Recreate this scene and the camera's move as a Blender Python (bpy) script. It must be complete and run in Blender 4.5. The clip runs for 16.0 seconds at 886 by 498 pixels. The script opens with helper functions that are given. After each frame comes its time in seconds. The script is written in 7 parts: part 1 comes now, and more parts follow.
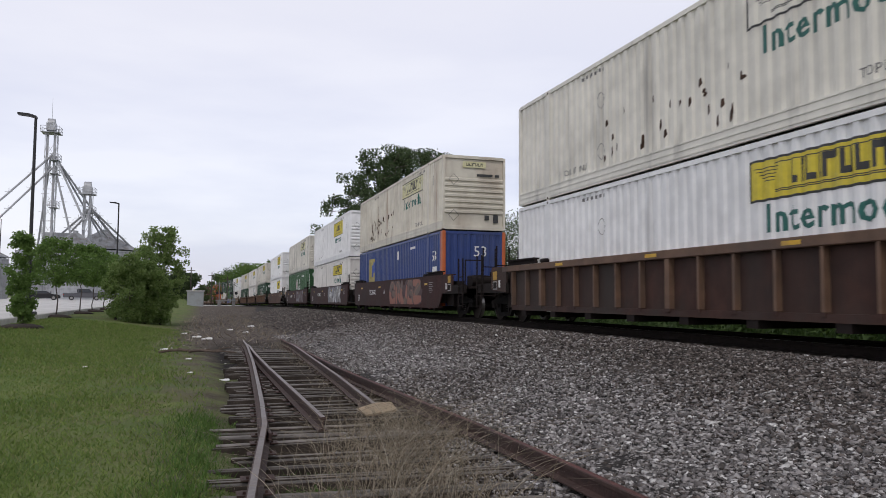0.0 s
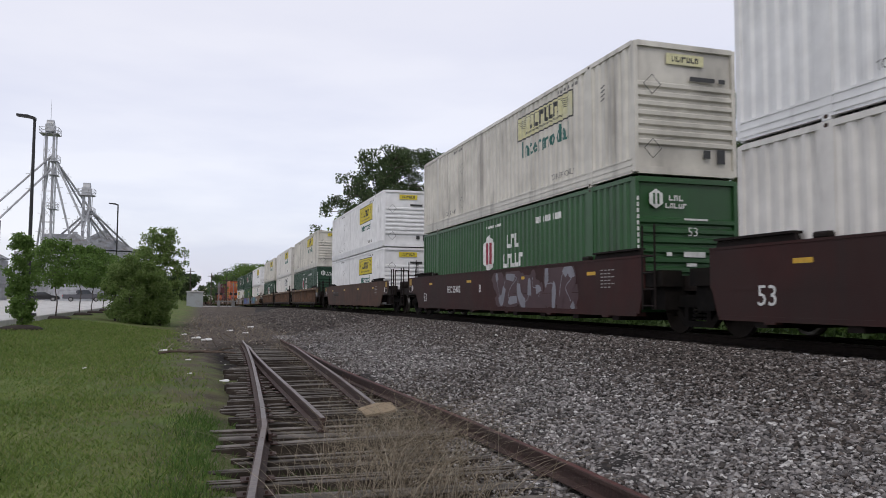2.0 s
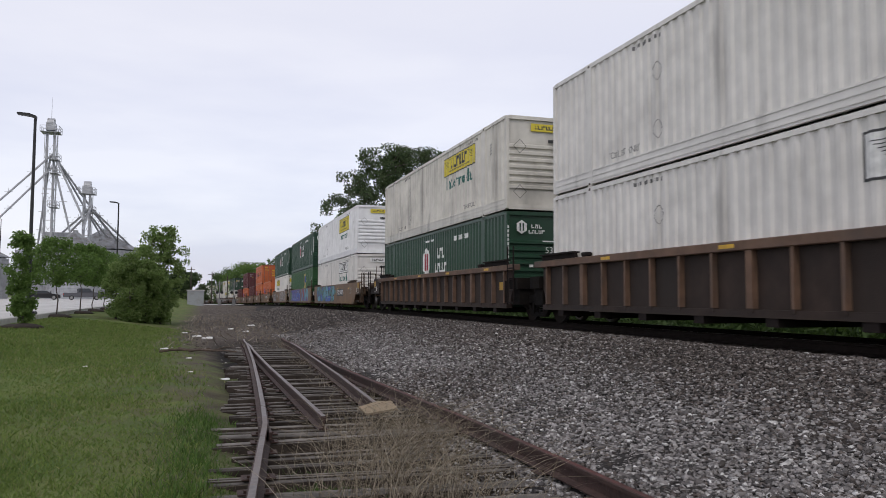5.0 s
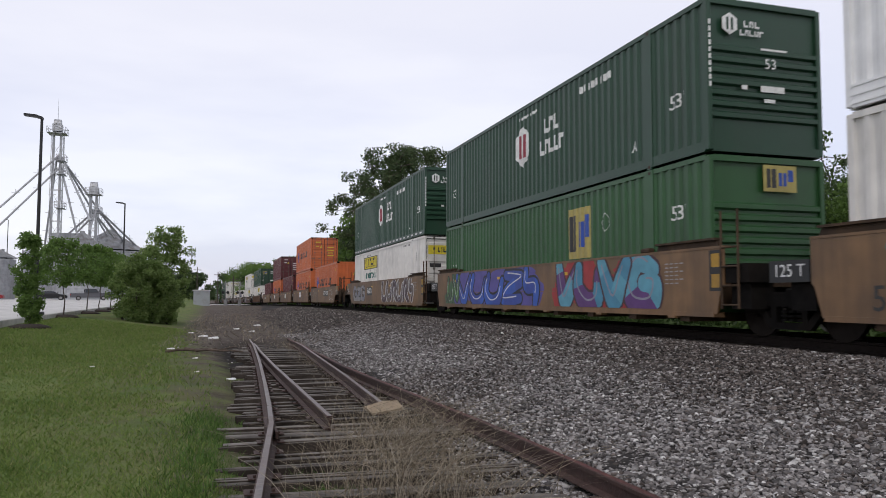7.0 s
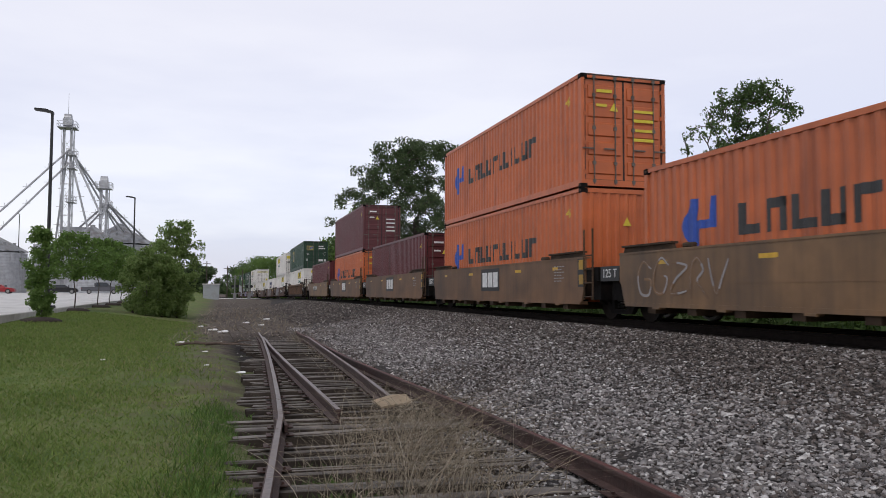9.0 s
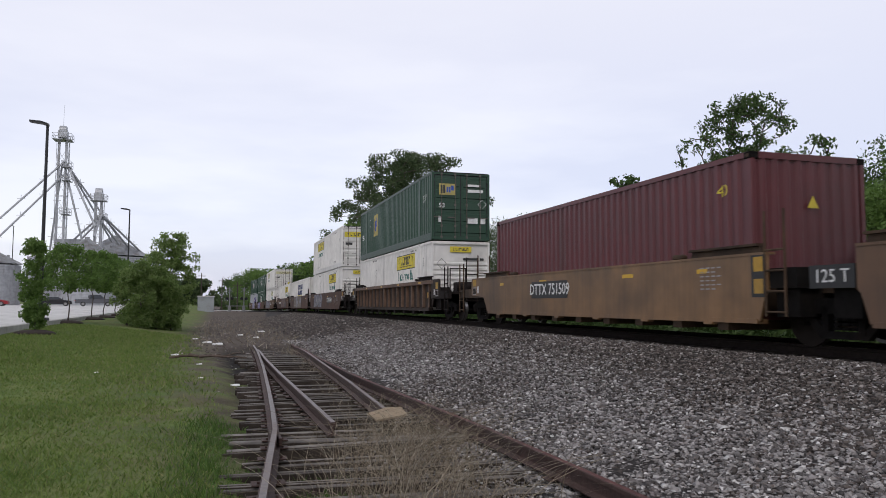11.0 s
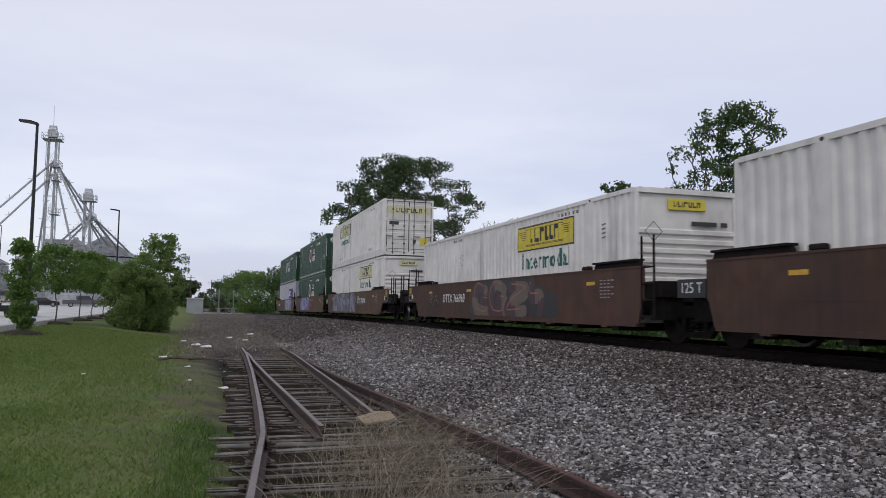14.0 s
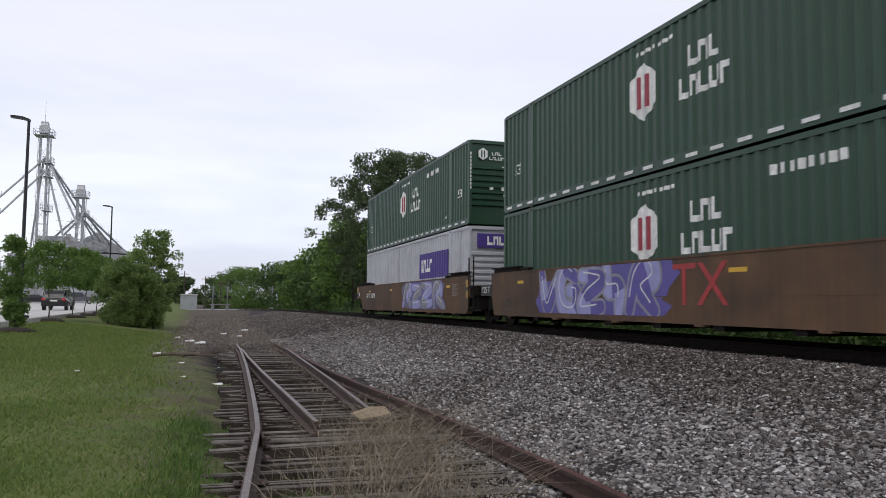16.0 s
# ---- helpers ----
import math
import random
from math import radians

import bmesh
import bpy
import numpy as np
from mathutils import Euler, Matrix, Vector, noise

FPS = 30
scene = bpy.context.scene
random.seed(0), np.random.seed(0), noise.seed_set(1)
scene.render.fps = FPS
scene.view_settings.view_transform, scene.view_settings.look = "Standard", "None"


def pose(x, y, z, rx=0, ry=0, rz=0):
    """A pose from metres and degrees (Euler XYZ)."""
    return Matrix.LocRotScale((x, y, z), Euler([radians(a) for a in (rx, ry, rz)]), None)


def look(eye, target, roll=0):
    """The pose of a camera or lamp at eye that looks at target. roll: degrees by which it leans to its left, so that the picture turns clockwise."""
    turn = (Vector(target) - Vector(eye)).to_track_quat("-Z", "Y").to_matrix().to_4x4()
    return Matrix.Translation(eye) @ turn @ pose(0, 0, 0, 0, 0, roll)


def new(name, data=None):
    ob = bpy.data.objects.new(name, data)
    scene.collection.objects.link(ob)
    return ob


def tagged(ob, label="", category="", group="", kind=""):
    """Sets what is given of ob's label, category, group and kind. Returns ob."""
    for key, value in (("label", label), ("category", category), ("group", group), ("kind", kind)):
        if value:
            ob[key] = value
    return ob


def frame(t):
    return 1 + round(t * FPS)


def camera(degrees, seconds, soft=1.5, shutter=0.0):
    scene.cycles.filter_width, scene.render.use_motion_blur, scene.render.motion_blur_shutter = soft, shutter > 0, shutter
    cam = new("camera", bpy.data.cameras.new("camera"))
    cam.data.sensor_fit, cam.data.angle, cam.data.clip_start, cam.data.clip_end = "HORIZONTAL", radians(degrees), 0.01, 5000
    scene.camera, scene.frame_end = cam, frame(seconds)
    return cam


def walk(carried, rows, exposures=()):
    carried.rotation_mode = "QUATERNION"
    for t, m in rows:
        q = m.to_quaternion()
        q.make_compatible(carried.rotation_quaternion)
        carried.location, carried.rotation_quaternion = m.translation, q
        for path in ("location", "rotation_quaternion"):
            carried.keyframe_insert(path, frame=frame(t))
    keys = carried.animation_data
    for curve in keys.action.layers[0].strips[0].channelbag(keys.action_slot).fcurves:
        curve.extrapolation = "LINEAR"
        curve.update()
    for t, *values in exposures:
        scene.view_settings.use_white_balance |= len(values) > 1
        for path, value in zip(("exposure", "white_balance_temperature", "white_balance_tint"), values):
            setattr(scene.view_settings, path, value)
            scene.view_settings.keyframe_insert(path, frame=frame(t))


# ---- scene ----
# World: y along the main line, x to the right, z up. The eye is held still by hand 1.66 m above the siding ballast.
EYE = (0.0, 0.0, 1.66)
TURNS = [  # seconds, yaw to the right of the main line, pitch up, lean (degrees)
    (0.0, 17.404, 3.563, 0.494), (0.5, 17.453, 3.601, 0.677), (1.0, 17.498, 3.639, 0.297),
    (1.5, 17.524, 3.620, 0.295), (2.0, 17.449, 3.570, 0.316), (2.5, 17.222, 3.435, 0.216),
    (3.0, 17.202, 3.335, 0.110), (3.5, 17.207, 3.287, 0.272), (4.0, 17.259, 3.281, 0.357),
    (6.5, 17.572, 3.788, 0.223), (7.0, 16.995, 3.432, 0.217), (7.5, 16.891, 3.370, 0.247),
    (8.0, 16.745, 3.303, 0.040), (8.5, 16.459, 3.105, 0.233), (9.0, 16.343, 2.976, 0.275),
    (11.5, 17.013, 4.026, 0.376), (12.0, 17.495, 3.986, 0.573), (12.5, 17.490, 4.010, 0.830),
    (13.0, 17.421, 4.133, 0.972), (13.5, 17.385, 4.201, 0.772), (14.0, 17.398, 4.230, 0.810),
    (14.5, 17.420, 4.179, 0.777), (15.0, 17.415, 4.021, 0.621), (15.5, 17.609, 3.996, 0.548),
    (16.0, 17.843, 3.878, 0.576),
]


def aim(yaw, pitch, lean):
    y, p = radians(yaw), radians(pitch)
    way = Vector((math.sin(y) * math.cos(p), math.cos(y) * math.cos(p), math.sin(p)))
    return look(EYE, Vector(EYE) + 10 * way, lean)


cam = camera(60.63, 16.0, soft=0.4, shutter=0.06)
walk(cam, [(t, aim(a, b, c)) for t, a, b, c in TURNS], exposures=[(0, 0.02, 6600, 13), (4, 0.0, 6560, 13), (6.5, 0.03, 6600, 13), (7.5, 0.12, 6600, 13), (8.5, 0.08, 6600, 13), (9, 0.05, 6600, 13), (11.5, 0.06, 6500, 13), (13.2, 0.0, 6420, 13), (13.6, -0.04, 6380, 13), (14.0, -0.13, 6350, 13), (14.5, -0.22, 6320, 13), (15.0, -0.18, 6350, 13), (15.5, -0.08, 6420, 13), (16, 0.12, 6560, 12)])

# ---- world and light: bright overcast afternoon ----
SUN_ELEV, SUN_TURN = 52.0, 205.0
world = bpy.data.worlds.new("overcast_sky")
scene.world = world
world.use_nodes = True
wn, wl = world.node_tree.nodes, world.node_tree.links
wn.clear()
w_out = wn.new("ShaderNodeOutputWorld")
w_bg = wn.new("ShaderNodeBackground")
w_sky = wn.new("ShaderNodeTexSky")
w_sky.sky_type, w_sky.sun_disc = "NISHITA", False
w_sky.sun_elevation, w_sky.sun_rotation = radians(SUN_ELEV), radians(SUN_TURN)
w_co = wn.new("ShaderNodeTexCoord")
w_map = wn.new("ShaderNodeMapping")
w_map.inputs["Scale"].default_value = (1.6, 1.6, 7.0)
w_noise = wn.new("ShaderNodeTexNoise")
w_noise.inputs["Scale"].default_value, w_noise.inputs["Detail"].default_value, w_noise.inputs["Roughness"].default_value = 1.3, 5.0, 0.5
w_ramp = wn.new("ShaderNodeValToRGB")
w_ramp.color_ramp.elements[0].position, w_ramp.color_ramp.elements[0].color = 0.38, (0.56, 0.59, 0.76, 1)
w_ramp.color_ramp.elements[1].position, w_ramp.color_ramp.elements[1].color = 0.60, (0.86, 0.87, 0.94, 1)
w_sep = wn.new("ShaderNodeSeparateXYZ")
w_up = wn.new("ShaderNodeMapRange")
w_up.inputs["From Min"].default_value, w_up.inputs["From Max"].default_value = 0.0, 0.42
w_hi = wn.new("ShaderNodeMix")
w_hi.data_type = "RGBA"
w_hi.inputs[7].default_value = (0.89, 0.89, 0.94, 1)
w_over = wn.new("ShaderNodeMapRange")  # unseen dimming overhead, added to cut the light on the ground
w_over.interpolation_type = "SMOOTHSTEP"
w_over.inputs["From Min"].default_value, w_over.inputs["From Max"].default_value = 0.40, 0.95
w_dim = wn.new("ShaderNodeMix")
w_dim.data_type = "RGBA"
w_dim.inputs[7].default_value = (0.27, 0.28, 0.30, 1)
w_gain = wn.new("ShaderNodeMix")
w_gain.data_type = "RGBA"
w_gain.inputs[0].default_value = 0.04
wl.new(w_co.outputs["Generated"], w_map.inputs["Vector"])
wl.new(w_map.outputs["Vector"], w_noise.inputs["Vector"])
wl.new(w_noise.outputs["Fac"], w_ramp.inputs["Fac"])
wl.new(w_co.outputs["Generated"], w_sep.inputs[0])
wl.new(w_sep.outputs["Z"], w_up.inputs["Value"])
wl.new(w_up.outputs["Result"], w_hi.inputs[0])
wl.new(w_ramp.outputs["Color"], w_hi.inputs[6])
wl.new(w_sep.outputs["Z"], w_over.inputs["Value"])
wl.new(w_over.outputs["Result"], w_dim.inputs[0])
wl.new(w_hi.outputs[2], w_dim.inputs[6])
wl.new(w_dim.outputs[2], w_gain.inputs[6])
wl.new(w_sky.outputs["Color"], w_gain.inputs[7])
wl.new(w_gain.outputs[2], w_bg.inputs["Color"])
w_bg.inputs["Strength"].default_value = 0.88
wl.new(w_bg.outputs[0], w_out.inputs["Surface"])

sun_data = bpy.data.lights.new("sun", "SUN")
sun_data.energy, sun_data.angle, sun_data.color = 0.9, radians(14), (1.0, 0.97, 0.92)
sun = new("sun", sun_data)
_e, _a = radians(SUN_ELEV), radians(SUN_TURN)
sun.matrix_world = look((0, 0, 60), Vector((0, 0, 60)) - Vector((math.sin(_a) * math.cos(_e), math.cos(_a) * math.cos(_e), math.sin(_e))))


# ---- materials ----
def material(name, base, rough=0.6, metal=0.0, vary=0.25, grain=8.0, dirt=None, dirt_amount=0.0, dirt_scale=(1, 1, 1), bump=0.0, bump_scale=60.0,
             per_object=0.0, per_island=None, spec=0.5, thin=0.0, streak=0.0):
    """A painted or natural surface: base colour with two scales of variation, dirt or wear, and fine relief."""
    m = bpy.data.materials.new(name)
    m.use_nodes = True
    n, l = m.node_tree.nodes, m.node_tree.links
    bsdf = n["Principled BSDF"]
    bsdf.inputs["Roughness"].default_value, bsdf.inputs["Metallic"].default_value = rough, metal
    bsdf.inputs["Specular IOR Level"].default_value = spec
    co = n.new("ShaderNodeTexCoord")

    def noise_at(scale, detail, stretch=(1, 1, 1)):
        mp = n.new("ShaderNodeMapping")
        mp.inputs["Scale"].default_value = stretch
        nz = n.new("ShaderNodeTexNoise")
        nz.inputs["Scale"].default_value, nz.inputs["Detail"].default_value = scale, detail
        l.new(co.outputs["Object"], mp.inputs["Vector"])
        l.new(mp.outputs["Vector"], nz.inputs["Vector"])
        return nz.outputs["Fac"]

    def mixed(fac, a, b, kind="MIX"):
        mx = n.new("ShaderNodeMix")
        mx.data_type, mx.blend_type = "RGBA", kind
        for socket, value in ((mx.inputs[0], fac), (mx.inputs[6], a), (mx.inputs[7], b)):
            if hasattr(value, "links"):
                l.new(value, socket)
            else:
                socket.default_value = value if isinstance(value, float) else (*value[:3], 1)
        return mx.outputs[2]

    def spread(fac, lo, hi):
        mr = n.new("ShaderNodeMapRange")
        mr.inputs["From Min"].default_value, mr.inputs["From Max"].default_value = lo, hi
        l.new(fac, mr.inputs["Value"])
        return mr.outputs["Result"]

    dark = [c * (1 - vary) for c in base]
    light = [min(1, c * (1 + vary * 0.6)) for c in base]
    colour = mixed(spread(noise_at(grain, 6), 0.3, 0.7), dark, light)
    if per_island:
        geo = n.new("ShaderNodeNewGeometry")
        ramp = n.new("ShaderNodeValToRGB")
        ramp.color_ramp.interpolation = "LINEAR"
        els = ramp.color_ramp.elements
        els[0].color, els[1].color = (*per_island[0], 1), (*per_island[-1], 1)
        for i, c in enumerate(per_island[1:-1]):
            els.new((i + 1) / (len(per_island) - 1)).color = (*c, 1)
        l.new(geo.outputs["Random Per Island"], ramp.inputs["Fac"])
        colour = mixed(0.8, colour, ramp.outputs["Color"])
    if per_object:
        info = n.new("ShaderNodeObjectInfo")
        hsv = n.new("ShaderNodeHueSaturation")
        mr = n.new("ShaderNodeMapRange")
        mr.inputs["To Min"].default_value, mr.inputs["To Max"].default_value = 1 - per_object, 1 + per_object
        l.new(info.outputs["Random"], mr.inputs["Value"])
        l.new(mr.outputs["Result"], hsv.inputs["Value"])
        l.new(colour, hsv.inputs["Color"])
        colour = hsv.outputs["Color"]
    if dirt:
        big = spread(noise_at(0.9, 8, dirt_scale), 0.62 - 0.3 * dirt_amount, 0.78 - 0.12 * dirt_amount)
        fac = n.new("ShaderNodeMath")
        fac.operation = "MULTIPLY"
        l.new(big, fac.inputs[0])
        fac.inputs[1].default_value = min(1.0, 0.35 + dirt_amount)
        colour = mixed(fac.outputs[0], colour, dirt)
    if streak:
        fine = spread(noise_at(1.0, 7, (1.5, 9.0, 0.30)), 0.45, 0.72)
        broad = spread(noise_at(0.55, 5, (1, 0.8, 1.6)), 0.40, 0.70)
        both = n.new("ShaderNodeMath")
        both.operation = "MULTIPLY_ADD"
        l.new(fine, both.inputs[0])
        both.inputs[1].default_value = streak
        l.new(broad, both.inputs[2])
        half = n.new("ShaderNodeMath")
        half.operation = "MULTIPLY"
        half.use_clamp = True
        l.new(both.outputs[0], half.inputs[0])
        half.inputs[1].default_value = streak
        colour = mixed(half.outputs[0], colour, [c * 0.45 + 0.01 for c in (dirt or base)])
    l.new(colour, bsdf.inputs["Base Color"])
    if thin:
        tr = n.new("ShaderNodeBsdfTranslucent")
        sh = n.new("ShaderNodeMixShader")
        sh.inputs[0].default_value = thin
        l.new(colour, tr.inputs["Color"])
        l.new(bsdf.outputs[0], sh.inputs[1])
        l.new(tr.outputs[0], sh.inputs[2])
        l.new(sh.outputs[0], n["Material Output"].inputs["Surface"])
    if bump:
        bp = n.new("ShaderNodeBump")
        bp.inputs["Strength"].default_value, bp.inputs["Distance"].default_value = bump, 0.02
        l.new(noise_at(bump_scale, 4), bp.inputs["Height"])
        l.new(bp.outputs[0], bsdf.inputs["Normal"])
    return m


GRIME = (0.10, 0.085, 0.07)
RUST = (0.13, 0.055, 0.03)


def box_paint(name, rgb, dirt=GRIME, amount=0.35, rough=0.45):
    return material(name, rgb, rough, vary=0.10, grain=2.5, dirt=dirt, dirt_amount=amount, dirt_scale=(0.8, 2.2, 0.35), bump=0.08, bump_scale=25, streak=0.10 + 0.35 * amount)


M = dict(
    white=box_paint("white_paint", (0.735, 0.71, 0.67), amount=0.16),
    bright=box_paint("bright_white_paint", (0.82, 0.82, 0.82), amount=0.04),
    cream=box_paint("cream_white_paint", (0.76, 0.73, 0.65), amount=0.22),
    aged=box_paint("aged_white_paint", (0.66, 0.63, 0.56), amount=0.32),
    rusty=box_paint("rust_stained_white_paint", (0.66, 0.62, 0.52), dirt=(0.22, 0.12, 0.06), amount=0.30),
    green=box_paint("dark_green_paint", (0.010, 0.050, 0.024), dirt=(0.02, 0.045, 0.026), amount=0.3),
    emp_green=box_paint("mid_green_paint", (0.021, 0.090, 0.025), dirt=(0.02, 0.050, 0.02), amount=0.3),
    blue=box_paint("blue_paint", (0.020, 0.048, 0.19), dirt=(0.05, 0.06, 0.12), amount=0.3),
    orange=box_paint("orange_paint", (0.52, 0.125, 0.035), dirt=(0.25, 0.06, 0.02), amount=0.35),
    maroon=box_paint("maroon_paint", (0.105, 0.018, 0.022), dirt=(0.06, 0.02, 0.02), amount=0.3),
    grey=box_paint("light_grey_paint", (0.42, 0.43, 0.46), amount=0.15),
    fec=material("brown_car_paint", (0.047, 0.0155, 0.014), 0.65, spec=0.2, vary=0.18, grain=2, dirt=(0.04, 0.023, 0.02), dirt_amount=0.4, dirt_scale=(1, 1.4, 0.4), streak=0.5, bump=0.15),
    tan=material("tan_car_paint", (0.215, 0.118, 0.052), 0.55, vary=0.2, grain=2, dirt=(0.10, 0.062, 0.036), dirt_amount=0.45, dirt_scale=(1, 1.2, 0.45), streak=0.5, bump=0.12),
    dull_tan=material("dull_tan_car_paint", (0.185, 0.096, 0.046), 0.6, vary=0.18, grain=2, dirt=(0.085, 0.05, 0.032), dirt_amount=0.5, dirt_scale=(1, 1.2, 0.45), streak=0.5, bump=0.12),
    brown=material("red_brown_car_paint", (0.060, 0.024, 0.018), 0.7, spec=0.25, vary=0.2, grain=2, dirt=(0.075, 0.05, 0.04), dirt_amount=0.5, dirt_scale=(1, 1.2, 0.45), streak=0.5, bump=0.15),
    rust=material("faded_rust_brown_car_paint", (0.098, 0.050, 0.034), 0.7, spec=0.25, vary=0.25, grain=2, dirt=(0.07, 0.045, 0.035), dirt_amount=0.45, dirt_scale=(1, 1.2, 0.45), streak=0.5, bump=0.15),
    ribbed=material("rusty_brown_car_paint", (0.062, 0.030, 0.023), 0.75, spec=0.25, vary=0.25, grain=3, dirt=(0.05, 0.04, 0.035), dirt_amount=0.6, dirt_scale=(1, 1, 0.5), streak=0.5, bump=0.2),
    grey_ribbed=material("greyed_brown_car_paint", (0.046, 0.031, 0.025), 0.75, spec=0.25, vary=0.25, grain=3, dirt=(0.035, 0.027, 0.023), dirt_amount=0.6, dirt_scale=(1, 1, 0.5), streak=0.5, bump=0.2),
    chord=material("scuffed_top_chord", (0.14, 0.080, 0.050), 0.7, vary=0.3, grain=3, dirt=(0.07, 0.05, 0.04), dirt_amount=0.5, bump=0.2),
    old_tan=material("old_tan_car_paint", (0.130, 0.075, 0.042), 0.7, spec=0.25, vary=0.18, grain=2, dirt=(0.07, 0.05, 0.04), dirt_amount=0.5, dirt_scale=(1, 1.2, 0.45), streak=0.5, bump=0.12),
    # Near black: the shade under the cars is put into this steel's colour.
    steel=material("shade_darkened_steel", (0.008, 0.007, 0.0065), 0.9, 0.0, spec=0.12, vary=0.4, grain=6, dirt=(0.018, 0.013, 0.01), dirt_amount=0.4, bump=0.2),
    deck=material("grimy_deck_paint", (0.015, 0.0105, 0.0095), 0.85, spec=0.2, vary=0.35, grain=4, dirt=(0.02, 0.016, 0.014), dirt_amount=0.6, bump=0.2),
    tan_deck=material("grimy_tan_deck_paint", (0.075, 0.046, 0.027), 0.75, spec=0.25, vary=0.35, grain=4, dirt=(0.02, 0.015, 0.012), dirt_amount=0.7, bump=0.2),
    rod=material("grimy_lock_rod", (0.13, 0.115, 0.10), 0.6, 0.3, vary=0.4, grain=6, dirt=(0.07, 0.04, 0.03), dirt_amount=0.5),
    dark_rail=material("dark_rail_side", (0.016, 0.012, 0.0105), 0.9, spec=0.12, vary=0.3, grain=14, bump=0.2),
    # Wheels darkened too, for the same shade under the cars.
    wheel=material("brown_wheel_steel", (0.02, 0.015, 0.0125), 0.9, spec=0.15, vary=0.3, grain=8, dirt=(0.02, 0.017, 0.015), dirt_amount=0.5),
    tread=material("polished_wheel_tread", (0.30, 0.29, 0.28), 0.35, 0.9, vary=0.2),
    galv=material("galvanised_steel", (0.42, 0.43, 0.45), 0.5, 0.35, vary=0.2, grain=1.5, dirt=(0.24, 0.23, 0.22), dirt_amount=0.3, dirt_scale=(2, 2, 0.3)),
    roofing=material("weathered_bin_roof", (0.30, 0.31, 0.32), 0.55, 0.4, vary=0.25, grain=1.0, dirt=(0.16, 0.14, 0.13), dirt_amount=0.5),
    black=material("black_paint", (0.012, 0.012, 0.013), 0.5, vary=0.3),
    yellow=material("yellow_panel", (0.62, 0.50, 0.035), 0.5, vary=0.12, dirt=(0.4, 0.36, 0.12), dirt_amount=0.2),
    dull_yellow=material("dull_yellow_panel", (0.40, 0.33, 0.10), 0.55, vary=0.15, dirt=(0.26, 0.22, 0.09), dirt_amount=0.3),
    pale_yellow=material("faded_yellow_panel", (0.60, 0.57, 0.33), 0.5, vary=0.15, dirt=(0.5, 0.49, 0.42), dirt_amount=0.4),
    ink=material("black_lettering", (0.03, 0.03, 0.03), 0.5, vary=0.2),
    stencil=material("faded_black_stencil", (0.16, 0.155, 0.15), 0.6, vary=0.3, dirt=(0.4, 0.38, 0.35), dirt_amount=0.4),
    teal=material("teal_lettering", (0.01, 0.115, 0.095), 0.5, vary=0.2),
    chalk=material("white_lettering", (0.72, 0.72, 0.70), 0.55, vary=0.2, dirt=(0.35, 0.33, 0.3), dirt_amount=0.25),
    navy=material("navy_lettering", (0.018, 0.03, 0.10), 0.5, vary=0.2),
    royal=material("royal_blue_lettering", (0.02, 0.07, 0.36), 0.5, vary=0.2),
    crimson=material("crimson_lettering", (0.28, 0.02, 0.04), 0.5, vary=0.2),
    purple=material("purple_panel", (0.055, 0.03, 0.20), 0.5, vary=0.15),
    reflector=material("amber_reflective_strip", (0.62, 0.36, 0.02), 0.4, vary=0.15, dirt=(0.2, 0.15, 0.08), dirt_amount=0.3),
    amber=material("amber_placard", (0.42, 0.24, 0.02), 0.5, vary=0.2, dirt=(0.2, 0.12, 0.04), dirt_amount=0.3),
    gum=material("rubber_black", (0.02, 0.02, 0.02), 0.85, vary=0.3),
    glass=material("dark_car_glass", (0.02, 0.025, 0.03), 0.08, vary=0.1),
    car_grey=material("grey_car_paint", (0.075, 0.075, 0.082), 0.3, 0.3, vary=0.05),
    car_black=material("black_car_paint", (0.016, 0.016, 0.018), 0.25, 0.2, vary=0.05),
    car_red=material("red_car_paint", (0.28, 0.02, 0.025), 0.3, 0.2, vary=0.05),
    lamp_red=material("red_tail_lamp", (0.55, 0.02, 0.02), 0.2, vary=0.05),
    rail=material("rusty_rail_steel", (0.065, 0.036, 0.030), 0.7, 0.25, vary=0.35, grain=14, dirt=(0.05, 0.035, 0.03), dirt_amount=0.4, bump=0.3),
    red_rail=material("red_rust_rail_head", (0.115, 0.040, 0.034), 0.75, 0.2, vary=0.35, grain=9, dirt=(0.06, 0.035, 0.03), dirt_amount=0.5, bump=0.3),
    rail_top=material("worn_rail_head", (0.20, 0.175, 0.165), 0.5, 0.5, vary=0.3, grain=20, dirt=(0.13, 0.07, 0.05), dirt_amount=0.5),
    bright_rail=material("shiny_rail_head", (0.55, 0.54, 0.53), 0.25, 0.9, vary=0.15),
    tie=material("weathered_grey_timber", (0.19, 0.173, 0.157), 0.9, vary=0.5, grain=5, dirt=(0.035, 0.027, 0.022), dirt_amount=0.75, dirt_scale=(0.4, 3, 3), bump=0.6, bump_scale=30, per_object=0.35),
    dark_tie=material("creosoted_or_shaded_timber", (0.05, 0.04, 0.033), 0.9, spec=0.2, vary=0.4, grain=5, bump=0.5, bump_scale=30, per_object=0.3),
    stone=material("crushed_stone", (0.20, 0.19, 0.182), 0.85, vary=0.25, grain=30, per_island=[(0.02, 0.017, 0.017), (0.13, 0.115, 0.112), (0.36, 0.333, 0.325), (0.026, 0.022, 0.0215), (0.54, 0.513, 0.50), (0.085, 0.075, 0.071), (0.86, 0.84, 0.82)], bump=0.3, bump_scale=60),
